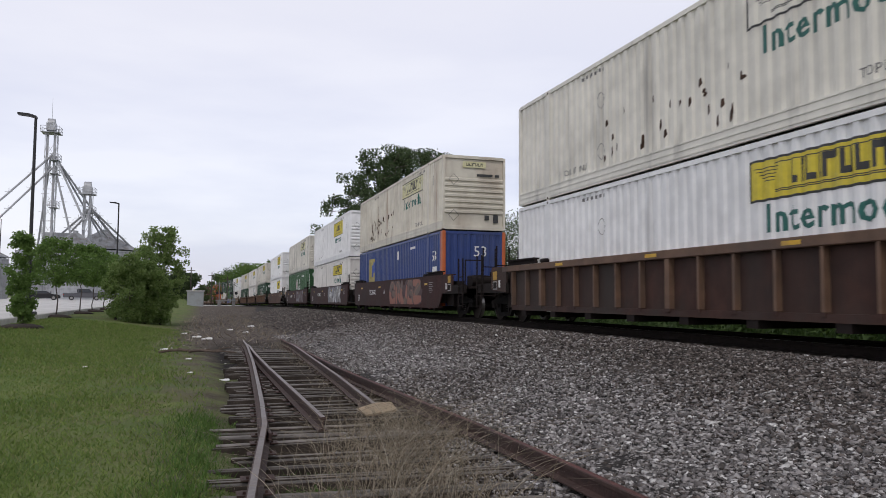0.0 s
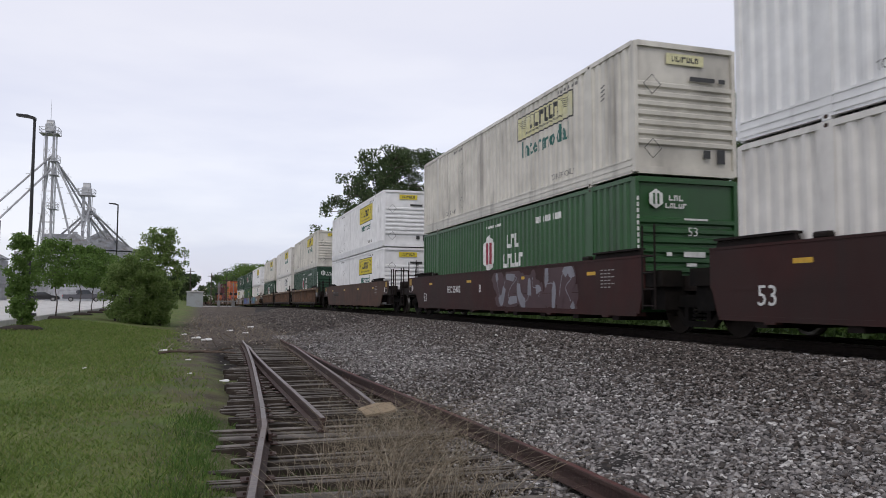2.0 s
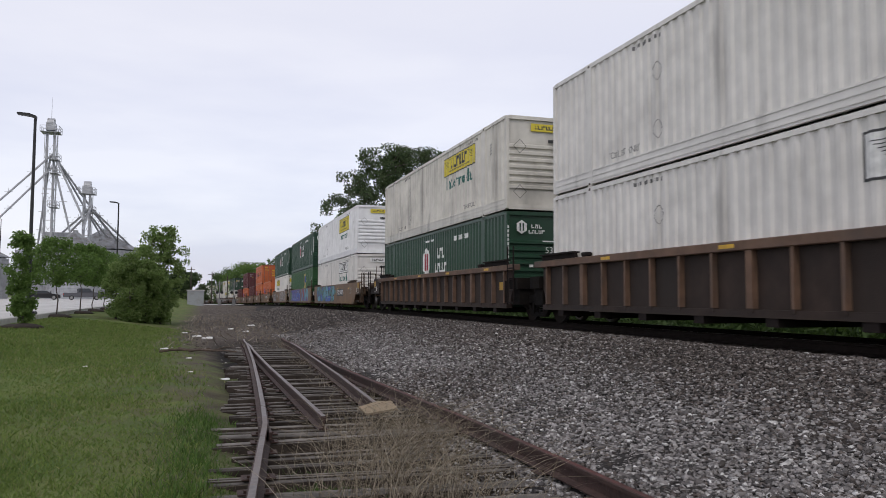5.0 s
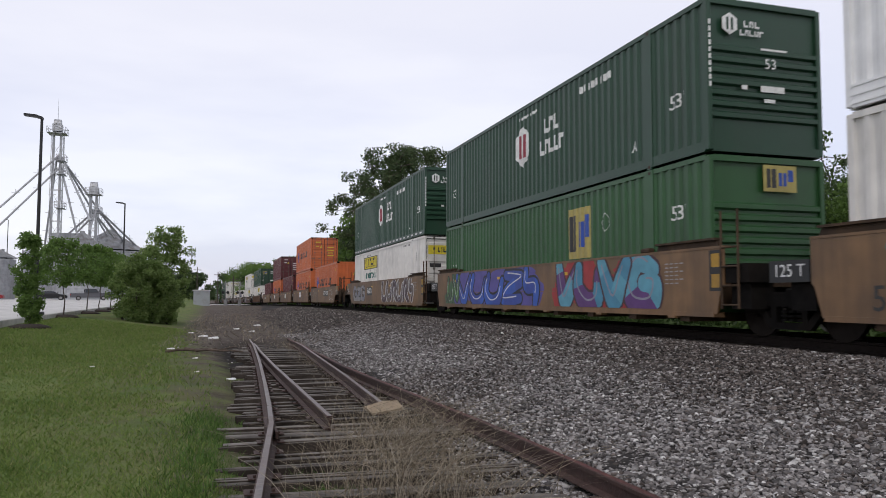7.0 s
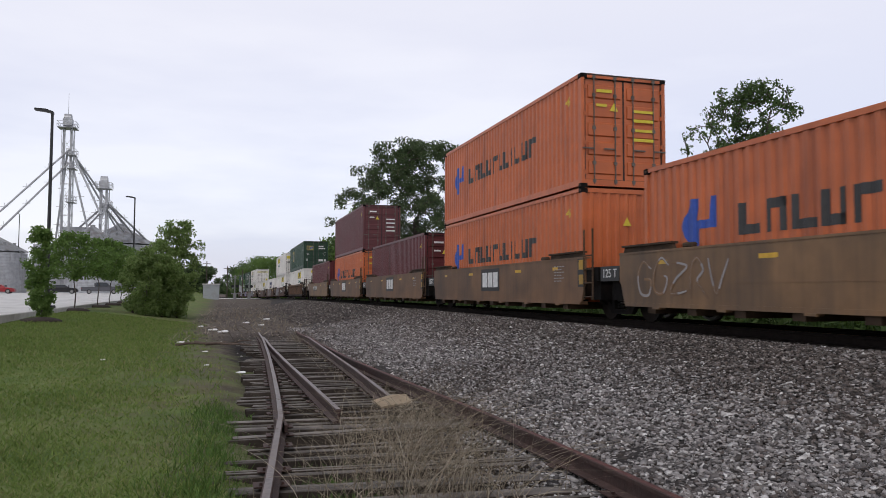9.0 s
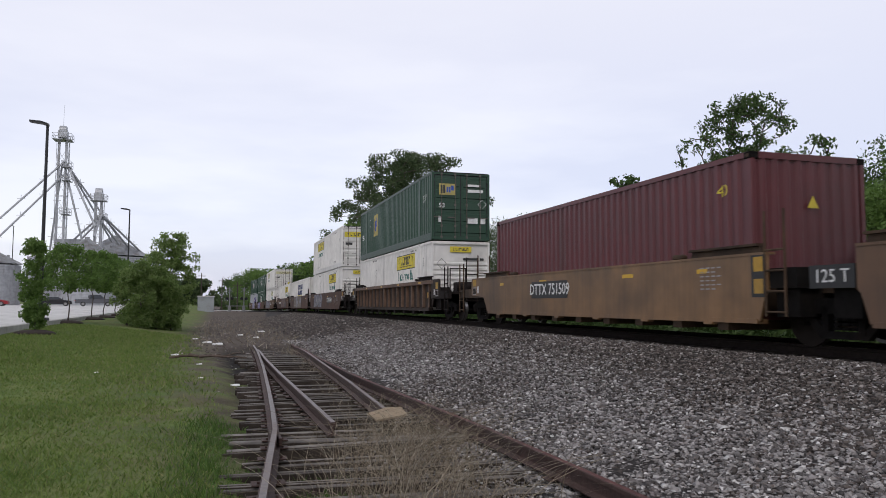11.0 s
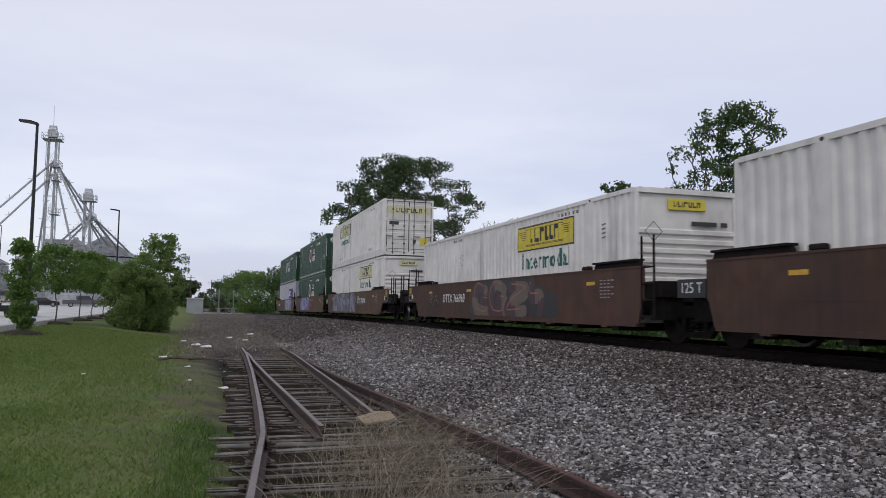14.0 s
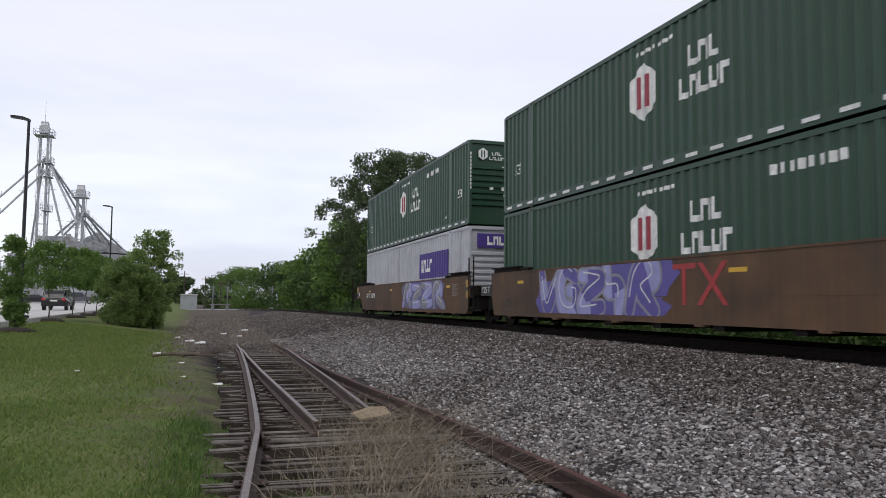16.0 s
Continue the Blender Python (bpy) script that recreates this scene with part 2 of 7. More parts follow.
    brown_stone=material("rail_dusted_stone", (0.09, 0.073, 0.06), 0.9, vary=0.3, grain=30, per_island=[(0.013, 0.0105, 0.0098), (0.07, 0.056, 0.051), (0.20, 0.17, 0.155), (0.024, 0.0195, 0.0178), (0.48, 0.445, 0.42)], bump=0.3, bump_scale=60),
    blade=material("lawn_grass", (0.14, 0.185, 0.05), 0.7, vary=0.3, grain=0.6, per_island=[(0.085, 0.155, 0.032), (0.155, 0.23, 0.052), (0.22, 0.29, 0.078), (0.11, 0.18, 0.038), (0.33, 0.31, 0.15)], spec=0.25, thin=0.35),
    straw=material("dry_weed_stalks", (0.36, 0.27, 0.18), 0.8, vary=0.3, grain=5, per_island=[(0.06, 0.048, 0.036), (0.17, 0.145, 0.105), (0.33, 0.295, 0.225), (0.10, 0.08, 0.06), (0.46, 0.42, 0.335), (0.26, 0.22, 0.16)], spec=0.2),
    leaf=material("green_leaves", (0.06, 0.105, 0.032), 0.6, vary=0.35, grain=0.5, per_island=[(0.035, 0.07, 0.02), (0.06, 0.105, 0.03), (0.085, 0.145, 0.042), (0.115, 0.175, 0.055)], spec=0.3, thin=0.4),
    dark_leaf=material("dark_green_leaves", (0.03, 0.055, 0.022), 0.65, vary=0.35, grain=0.4, per_island=[(0.05, 0.08, 0.036), (0.085, 0.125, 0.053), (0.13, 0.175, 0.075)], spec=0.3, thin=0.4),
    soft_leaf=material("soft_green_leaves", (0.12, 0.19, 0.055), 0.6, vary=0.3, grain=0.8, per_island=[(0.12, 0.18, 0.055), (0.18, 0.27, 0.08), (0.25, 0.34, 0.11), (0.29, 0.37, 0.15)], spec=0.3, thin=0.6),
    fresh_leaf=material("fresh_green_leaves", (0.065, 0.135, 0.025), 0.6, vary=0.3, grain=0.5, per_island=[(0.08, 0.14, 0.032), (0.13, 0.22, 0.05), (0.18, 0.28, 0.07)], spec=0.3, thin=0.4),
    bark=material("grey_brown_bark", (0.085, 0.07, 0.058), 0.95, vary=0.4, grain=8, bump=0.6, bump_scale=20),
    mulch=material("dark_mulch", (0.035, 0.025, 0.02), 0.95, vary=0.4, grain=20, bump=0.8, bump_scale=30),
    concrete=material("pale_concrete", (0.60, 0.59, 0.57), 0.85, vary=0.12, grain=1.0, dirt=(0.27, 0.26, 0.24), dirt_amount=0.4, bump=0.2, bump_scale=20),
    kerb=material("kerb_concrete", (0.46, 0.45, 0.43), 0.85, vary=0.15, grain=3, bump=0.2),
    card=material("wet_brown_cardboard", (0.33, 0.255, 0.17), 0.9, vary=0.2, grain=4, dirt=(0.22, 0.16, 0.10), dirt_amount=0.4),
    litter=material("white_litter", (0.75, 0.75, 0.74), 0.7, vary=0.1),
    log=material("dead_wood", (0.11, 0.08, 0.06), 0.95, vary=0.4, grain=6, bump=0.5, bump_scale=20),
    shed=material("grey_shed_metal", (0.30, 0.32, 0.33), 0.6, vary=0.1, dirt=(0.2, 0.19, 0.18), dirt_amount=0.3),
    signal=material("signal_silver_paint", (0.24, 0.24, 0.24), 0.5, 0.3, vary=0.15),
)
M["flake"] = material("rust_patch_and_hole_shade", (0.06, 0.032, 0.02), 0.9, vary=0.4, grain=9)


# ---- small building helpers ----
def part(name, bm, mat, parent=None, label="", smooth=False):
    """Links a bmesh as one mesh object under a thing or a part. Several materials may be given as a list."""
    me = bpy.data.meshes.new(name)
    bm.to_mesh(me)
    bm.free()
    for mm in (mat if isinstance(mat, (list, tuple)) else [mat]):
        me.materials.append(M[mm] if isinstance(mm, str) else mm)
    if smooth:
        me.polygons.foreach_set("use_smooth", [True] * len(me.polygons))
    ob = new(name, me)
    ob.parent = parent
    if label:
        ob["label"] = label
    return ob


def shared(name, me, parent, m=None):
    ob = new(name, me)
    ob.parent = parent
    if m is not None:
        ob.matrix_basis = m
    return ob


def soup(name, verts, faces, mat, parent=None, label=""):
    me = bpy.data.meshes.new(name)
    me.from_pydata(verts, [], faces)
    for mm in (mat if isinstance(mat, (list, tuple)) else [mat]):
        me.materials.append(M[mm])
    ob = new(name, me)
    ob.parent = parent
    if label:
        ob["label"] = label
    return ob


def cuboid(bm, x0, x1, y0, y1, z0, z1, mi=0, bevel=0.0):
    vs = [bm.verts.new((x, y, z)) for x in (x0, x1) for y in (y0, y1) for z in (z0, z1)]
    fs = [bm.faces.new([vs[i] for i in q]) for q in ((0, 1, 3, 2), (4, 6, 7, 5), (0, 4, 5, 1), (2, 3, 7, 6), (0, 2, 6, 4), (1, 5, 7, 3))]
    for f in fs:
        f.material_index = mi
    if bevel:
        es = list({e for f in fs for e in f.edges})
        r = bmesh.ops.bevel(bm, geom=es, offset=bevel, segments=1, affect="EDGES")
        for f in r["faces"]:
            f.material_index = mi
    return fs


def slab(bm, outline, axis, lo, hi, mi=0):
    """An outline of (a, b) points pushed through from lo to hi along axis 'x', 'y' or 'z'."""
    def put(a, b, c):
        return {"x": (c, a, b), "y": (a, c, b), "z": (a, b, c)}[axis]
    v0 = [bm.verts.new(put(a, b, lo)) for a, b in outline]
    v1 = [bm.verts.new(put(a, b, hi)) for a, b in outline]
    n = len(outline)
    fs = [bm.faces.new(v0[::-1]), bm.faces.new(v1)] + [bm.faces.new((v0[i], v0[(i + 1) % n], v1[(i + 1) % n], v1[i])) for i in range(n)]
    for f in fs:
        f.material_index = mi
    return fs


def tube(bm, p, q, r0, r1=None, sides=8, mi=0, caps=True):
    p, q = Vector(p), Vector(q)
    r1 = r0 if r1 is None else r1
    d = (q - p).normalized()
    a = d.orthogonal().normalized()
    b = d.cross(a)
    rings = []
    for c, r in ((p, r0), (q, r1)):
        rings.append([bm.verts.new(c + r * (math.cos(2 * math.pi * i / sides) * a + math.sin(2 * math.pi * i / sides) * b)) for i in range(sides)])
    fs = [bm.faces.new((rings[0][i], rings[0][(i + 1) % sides], rings[1][(i + 1) % sides], rings[1][i])) for i in range(sides)]
    if caps:
        fs += [bm.faces.new(rings[0][::-1]), bm.faces.new(rings[1])]
    for f in fs:
        f.material_index = mi
    return fs


def swept(bm, points, outline, mi_of=None):
    """Pushes an outline of (sideways, up) points along a level polyline."""
    rings = []
    for i, p in enumerate(points):
        p = Vector(p)
        d = Vector(points[min(i + 1, len(points) - 1)]) - Vector(points[max(i - 1, 0)])
        side = Vector((d.y, -d.x, 0)).normalized()
        rings.append([bm.verts.new(p + a * side + Vector((0, 0, b))) for a, b in outline])
    n = len(outline)
    for r0, r1 in zip(rings, rings[1:]):
        for j in range(n):
            f = bm.faces.new((r0[j], r0[(j + 1) % n], r1[(j + 1) % n], r1[j]))
            f.material_index = mi_of[j] if mi_of else 0
    for r, flip in ((rings[0], False), (rings[-1], True)):
        bm.faces.new(r[::-1] if flip else r)


def letters(text, height, mat, parent, m, name="lettering", squeeze=1.0, label="", bold=0.0):
    """Flat raised characters in Blender's own font; m places their centre, text runs along local x."""
    cu = bpy.data.curves.new("text", "FONT")
    cu.body, cu.align_x, cu.align_y, cu.size, cu.resolution_u = text, "CENTER", "CENTER", height / 0.72, 2
    cu.offset, cu.extrude = bold * height, 0.0015
    tmp = bpy.data.objects.new("text", cu)
    me = bpy.data.meshes.new_from_object(tmp)
    bpy.data.objects.remove(tmp)
    bpy.data.curves.remove(cu)
    me.materials.append(M[mat])
    me.transform(Matrix.Diagonal((squeeze, 1, 1, 1)))
    ob = shared(name, me, parent, m)
    if label:
        ob["label"] = label
    return ob


def on_left(y, x, z):
    """The pose of something flat on a left-hand side (facing -x): it reads from far (+y) to near (-y)."""
    return Matrix(((0, 0, -1, x), (-1, 0, 0, y), (0, 1, 0, z), (0, 0, 0, 1)))


def on_front(x, y, z):
    """The pose of something flat on a front end (facing -y)."""
    return Matrix(((1, 0, 0, x), (0, 0, -1, y), (0, 1, 0, z), (0, 0, 0, 1)))


def flat_bars(cells, mat, parent, m, name="lettering", depth=0.003):
    """Plain raised bars (x0, x1, y0, y1) in a flat panel's plane."""
    bm = bmesh.new()
    for x0, x1, y0, y1 in cells:
        cuboid(bm, x0, x1, y0, y1, 0.0, depth)
    ob = part(name, bm, mat, parent)
    ob.matrix_basis = m
    if len(cells) > 3:
        ob["kind"] = "stuff"
    return ob


# ---- the main line: level straight, then an easy left-hand curve, falling gently away ----
LINE_X, RAIL_Z, BEND_AT, BEND, FALL = 9.964, 1.05, 100.0, 0.000448, 0.4624e-4


def fall(s):
    s = max(s, -29.0)
    return FALL * (s + 29) ** 2 if s < 150 else FALL * 179 ** 2 + (s - 150) * 0.0108


def line_at(s, side=0.0, up=0.0):
    """The place of a point beside the track's middle, s metres along it, and the line's turn to the left."""
    a = max(s - BEND_AT, 0.0)
    th = BEND * a
    x = LINE_X - 0.00118 * s - (1 - math.cos(th)) / BEND
    y = min(s, BEND_AT) + math.sin(th) / BEND
    return Vector((x + side * math.cos(th), y + side * math.sin(th), RAIL_Z - fall(s) + up)), th


def line_pose(s):
    p, th = line_at(s)
    g = math.atan((fall(s + 1) - fall(s - 1)) / 2)
    return Matrix.Translation(p) @ Matrix.Rotation(th + 0.00118, 4, "Z") @ Matrix.Rotation(-g, 4, "X")


# ---- ground ----
def ease(v):
    v = min(1.0, max(0.0, v))
    return v * v * (3 - 2 * v)


def ground_z(x, y):
    low = -(fall(y) - fall(8)) + 0.75 * ease((y - 60) / 70) if y < 400 else -4.0
    lot = 0.44
    k = ease((-x - 0.5) / 6.5) * ease((y - 6) / 30) if y < 400 else ease(-x / 40)
    z = low * (1 - k) + lot * k
    if x < -7.2:
        z = min(z, 0.44)
    return z - 0.13 * ease((x + 0.1) / 0.5) * ease((3.6 - x) / 0.5) * ease((30 - y) / 3) * (y > -5)


def ground_material():
    m = bpy.data.materials.new("grass_and_dirt")
    m.use_nodes = True
    n, l = m.node_tree.nodes, m.node_tree.links
    bsdf = n["Principled BSDF"]
    bsdf.inputs["Roughness"].default_value = 0.95
    bsdf.inputs["Specular IOR Level"].default_value = 0.2
    co = n.new("ShaderNodeTexCoord")

    def nz(scale, detail=6):
        t = n.new("ShaderNodeTexNoise")
        t.inputs["Scale"].default_value, t.inputs["Detail"].default_value = scale, detail
        l.new(co.outputs["Object"], t.inputs["Vector"])
        return t.outputs["Fac"]

    def rng(v, a, b, c=0.0, d=1.0):
        r = n.new("ShaderNodeMapRange")
        for i, q in zip((1, 2, 3, 4), (a, b, c, d)):
            r.inputs[i].default_value = q
        l.new(v, r.inputs[0])
        return r.outputs[0]

    def mix(f, a, b):
        x = n.new("ShaderNodeMix")
        x.data_type = "RGBA"
        for s, v in ((x.inputs[0], f), (x.inputs[6], a), (x.inputs[7], b)):
            if isinstance(v, tuple):
                s.default_value = (*v, 1)
            else:
                l.new(v, s)
        return x.outputs[2]

    def add(a, b, op="ADD"):
        x = n.new("ShaderNodeMath")
        x.operation = op
        for s, v in zip(x.inputs, (a, b)):
            if isinstance(v, float):
                s.default_value = v
            else:
                l.new(v, s)
        return x.outputs[0]
    sep = n.new("ShaderNodeSeparateXYZ")
    l.new(co.outputs["Object"], sep.inputs[0])
    grass = mix(rng(nz(0.55, 8), 0.35, 0.65), (0.095, 0.16, 0.036), (0.185, 0.22, 0.07))
    grass = mix(rng(nz(0.22, 4), 0.52, 0.72), grass, (0.19, 0.175, 0.085))
    grass = mix(rng(nz(38, 3), 0.42, 0.75), grass, (0.07, 0.095, 0.03))
    worn = add(rng(sep.outputs["X"], -3.2, -0.2, 0.0, 0.75), rng(sep.outputs["Y"], 6.0, 11.0), "MULTIPLY")
    grass = mix(add(worn, rng(nz(1.6, 6), 0.35, 0.6), "MULTIPLY"), grass, (0.105, 0.085, 0.052))
    soil = mix(rng(nz(3.0, 8), 0.35, 0.65), (0.06, 0.046, 0.037), (0.12, 0.098, 0.08))
    soil = mix(rng(nz(30, 4), 0.5, 0.8), soil, (0.24, 0.21, 0.18))
    # the lawn ends beside the sleepers, further left where the bare strip begins
    edge = rng(sep.outputs["Y"], 15.0, 34.0, 0.55, -0.9)
    edge = add(edge, rng(nz(1.2, 5), 0.3, 0.7, -0.9, 0.7))
    bare = rng(add(sep.outputs["X"], edge, "SUBTRACT"), -0.9, 0.5)
    right = rng(sep.outputs["X"], 13.0, 16.0)
    bare2 = add(bare, right, "SUBTRACT")
    # The soil under the siding goes near black, the sleeper gaps' shade painted in.
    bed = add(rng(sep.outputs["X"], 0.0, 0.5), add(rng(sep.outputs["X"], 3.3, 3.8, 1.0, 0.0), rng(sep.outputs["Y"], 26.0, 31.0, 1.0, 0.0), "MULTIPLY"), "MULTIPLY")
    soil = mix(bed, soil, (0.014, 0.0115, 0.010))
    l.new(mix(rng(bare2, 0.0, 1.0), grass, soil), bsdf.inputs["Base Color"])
    bp = n.new("ShaderNodeBump")
    bp.inputs["Strength"].default_value, bp.inputs["Distance"].default_value = 0.6, 0.05
    l.new(nz(25, 5), bp.inputs["Height"])
    l.new(bp.outputs[0], bsdf.inputs["Normal"])
    return m


M["ground"] = ground_material()


def grid_sheet(name, xs, ys, zf, mat):
    verts = [(x, y, zf(x, y)) for y in ys for x in xs]
    w = len(xs)
    faces = [(j * w + i, j * w + i + 1, (j + 1) * w + i + 1, (j + 1) * w + i) for j in range(len(ys) - 1) for i in range(w - 1)]
    ob = soup(name, verts, faces, mat)
    ob.data.polygons.foreach_set("use_smooth", [True] * len(faces))
    return ob


XS = [-2500, -900, -300, -150, -80, -50, -30, -20, -14] + [-10 + 0.5 * i for i in range(56)] + [19, 22, 28, 40, 70, 150, 400, 1000, 2500]
YS = [-800, -200, -60, -20, -8, -2] + [0.5 * i for i in range(0, 70)] + [36 + 2 * i for i in range(40)] + [120, 130, 145, 160, 180, 210, 260, 330, 399, 600, 1200, 4000]
tagged(grid_sheet("ground", XS, YS, ground_z, "ground"), "mown lawn and bare soil beside the tracks, shade coloured in between the siding's sleepers", "ground", kind="structure")

# ballast bank of the main line
BANK = [(-6.75, -1.06), (-5.5, -0.88), (-4.4, -0.70), (-3.2, -0.47), (-2.3, -0.27), (-1.7, -0.20), (-1.2, -0.19), (0, -0.20), (1.2, -0.19), (1.7, -0.20), (2.6, -0.45), (4.2, -1.0), (5.2, -1.3)]


def bank_up(side):
    for (a, za), (b, zb) in zip(BANK, BANK[1:]):
        if a <= side <= b:
            return za + (zb - za) * (side - a) / (b - a)
    return -1.2


def bank():
    ss = [-60, -30, -12] + [-4 + 0.6 * i for i in range(100)] + [58 + 3 * i for i in range(40)] + [180 + 12 * i for i in range(26)]
    rnd = random.Random(7)
    verts, faces = [], []
    for s in ss:
        for k, (a, u) in enumerate(BANK):
            wob = 0.03 * rnd.uniform(-1, 1) if 0 < k < len(BANK) - 1 else 0
            if k == 0:
                a += 0.35 * math.sin(s * 0.7) + 0.2 * math.sin(s * 1.9)
            verts.append(tuple(line_at(s, a, u + wob)[0]))
    w = len(BANK)
    for j in range(len(ss) - 1):
        for i in range(w - 1):
            faces.append((j * w + i, j * w + i + 1, (j + 1) * w + i + 1, (j + 1) * w + i))
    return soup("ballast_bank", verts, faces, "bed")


# Near black: the shade in the gaps between the stones is put into this colour.
M["bed"] = material("gap_shaded_ballast_bed", (0.018, 0.015, 0.014), 0.95, vary=0.6, grain=28, dirt=(0.06, 0.047, 0.038), dirt_amount=0.5, bump=1.0, bump_scale=22)
tagged(bank(), "grey crushed-stone ballast bank under the main line, coloured dark as shade between stones", "ballast", kind="structure")

def stones(name, places, sizes, mat, seed, label):
    """Many small crushed stones in one mesh."""
    rng = np.random.RandomState(seed)
    bm = bmesh.new()
    bmesh.ops.create_icosphere(bm, subdivisions=1, radius=1.0)
    bmesh.ops.dissolve_verts(bm, verts=[v for v in bm.verts if v.index in (1, 4, 7, 10)])
    bmesh.ops.triangulate(bm, faces=bm.faces[:])
    bm.verts.index_update()
    base = np.array([v.co[:] for v in bm.verts])
    tris = np.array([[v.index for v in f.verts] for f in bm.faces])
    bm.free()
    n = len(places)
    nv = len(base)
    v = base[None] * (1 + 0.34 * rng.uniform(-1, 1, (n, nv, 3)))
    v = v * rng.uniform(0.6, 1.15, (n, 1, 3)) * np.array([1, 1, 0.75])
    q = rng.normal(size=(n, 4))
    q /= np.linalg.norm(q, axis=1)[:, None]
    w, x, y, z = q.T
    rot = np.stack([np.stack([1 - 2 * (y * y + z * z), 2 * (x * y - z * w), 2 * (x * z + y * w)], -1), np.stack([2 * (x * y + z * w), 1 - 2 * (x * x + z * z), 2 * (y * z - x * w)], -1),
                    np.stack([2 * (x * z - y * w), 2 * (y * z + x * w), 1 - 2 * (x * x + y * y)], -1)], 1)
    v = np.einsum("nij,nkj->nki", rot, v) * np.array([1.1, 1.1, 0.72]) * sizes[:, None, None] + places[:, None, :]
    f = (tris[None] + (np.arange(n) * nv)[:, None, None]).reshape(-1, 3)
    me = bpy.data.meshes.new(name)
    me.vertices.add(n * nv)
    me.vertices.foreach_set("co", v.reshape(-1).astype(np.float32))
    me.loops.add(len(f) * 3)
    me.loops.foreach_set("vertex_index", f.reshape(-1).astype(np.int32))
    me.polygons.add(len(f))
    me.polygons.foreach_set("loop_start", np.arange(0, len(f) * 3, 3, dtype=np.int32))
    me.update(calc_edges=True)
    me.materials.append(M[mat])
    return tagged(new(name, me), label, "gravel", kind="stuff")


def strew():
    rng = np.random.RandomState(3)
    n = 138000
    y = 3.0 * (34 / 3.0) ** rng.uniform(0, 1, n) ** 1.12
    side = rng.uniform(-7.05, -1.25, n)
    pts = np.array([line_at(a, b, bank_up(max(b, -6.7)) + 0.012)[0][:] for a, b in zip(y, side)])
    pts[:, 2] = np.where(side < -6.3, np.maximum(pts[:, 2], [ground_z(a, b) + 0.015 for a, b in pts[:, :2]]), pts[:, 2])
    pts[:, 2] += rng.uniform(-0.02, 0.022, n)
    size = rng.uniform(0.017, 0.037, n) * np.where(y > 14, 1.2, np.where(y < 8, 1.15, 1.05)) * np.where(rng.uniform(0, 1, n) < 0.04, 1.5, 1)
    patch = np.array([noise.noise(Vector((p[0] * 0.35, p[1] * 0.22, 3.0))) for p in pts])
    brown = rng.uniform(0, 1, n) < np.clip((side + 4.9) / 2.4, 0, 1) * 0.72 + 0.12 + np.clip(patch * 0.9, 0, 0.4)
    stones("ballast_stones", pts[~brown], size[~brown], "stone", 1, "loose pale grey crushed stones on the bank")
    stones("ballast_stones", pts[brown], size[brown], "brown_stone", 2, "loose rail-dusted brown stones near the track")
    n = 15000
    y = rng.uniform(28, 85, n)
    side = rng.uniform(-6.9, -1.25, n)
    pts = np.array([line_at(a, b, bank_up(b) + 0.02)[0][:] for a, b in zip(y, side)])
    stones("far_stones", pts, rng.uniform(0.03, 0.065, n), "brown_stone", 8, "brown-grey stones along the distant bank")
    # stones spilled between the near sleepers and along the bare strip
    n = 2200
    y = 3.6 * (26 / 3.6) ** rng.uniform(0, 1, n)
    x = np.where(rng.uniform(0, 1, n) < 0.45, rng.uniform(2.3, 3.4, n), rng.uniform(0.1, 3.4, n))
    pts = np.array([(a, b, ground_z(a, b) + 0.0) for a, b in zip(x, y)])
    near = (x > 2.4) & (y < 8)
    pts[:, 2] += np.where(near, rng.uniform(0.0, 0.05, n), 0.0)
    stones("spilled_stones", pts, rng.uniform(0.014, 0.034, n), "stone", 5, "stones spilled between the old sleepers")
    n = 2600
    y = rng.uniform(4.2, 9.5, n)
    x = 3.02 - rng.gamma(1.6, 0.22, n)
    pts = np.array([(a, b, ground_z(a, b) + c) for a, b, c in zip(x, y, rng.uniform(0.0, 0.09, n))])
    stones("rail_side_stones", pts, rng.uniform(0.013, 0.03, n), "stone", 12, "pale stones heaped inside the outer rail")
    n = 6000
    y = rng.uniform(24, 95, n)
    x = rng.uniform(-1.5, 4.5, n) + 0.02 * (y - 24)
    pts = np.array([(a, b, ground_z(a, b)) for a, b in zip(x, y)])
    stones("strip_stones", pts, rng.uniform(0.02, 0.06, n), "brown_stone", 6, "scattered brown stones on bare soil")


strew()


# ---- tracks ----
RAIL_OUT = [(-0.07, 0.0), (0.07, 0.0), (0.07, 0.012), (0.012, 0.035), (0.012, 0.125), (0.036, 0.135), (0.036, 0.165), (0.028, 0.172), (-0.028, 0.172), (-0.036, 0.165), (-0.036, 0.135), (-0.012, 0.125), (-0.012, 0.035), (-0.07, 0.012)]
RAIL_MI = [0, 0, 0, 0, 0, 0, 0, 1, 0, 0, 0, 0, 0, 0]


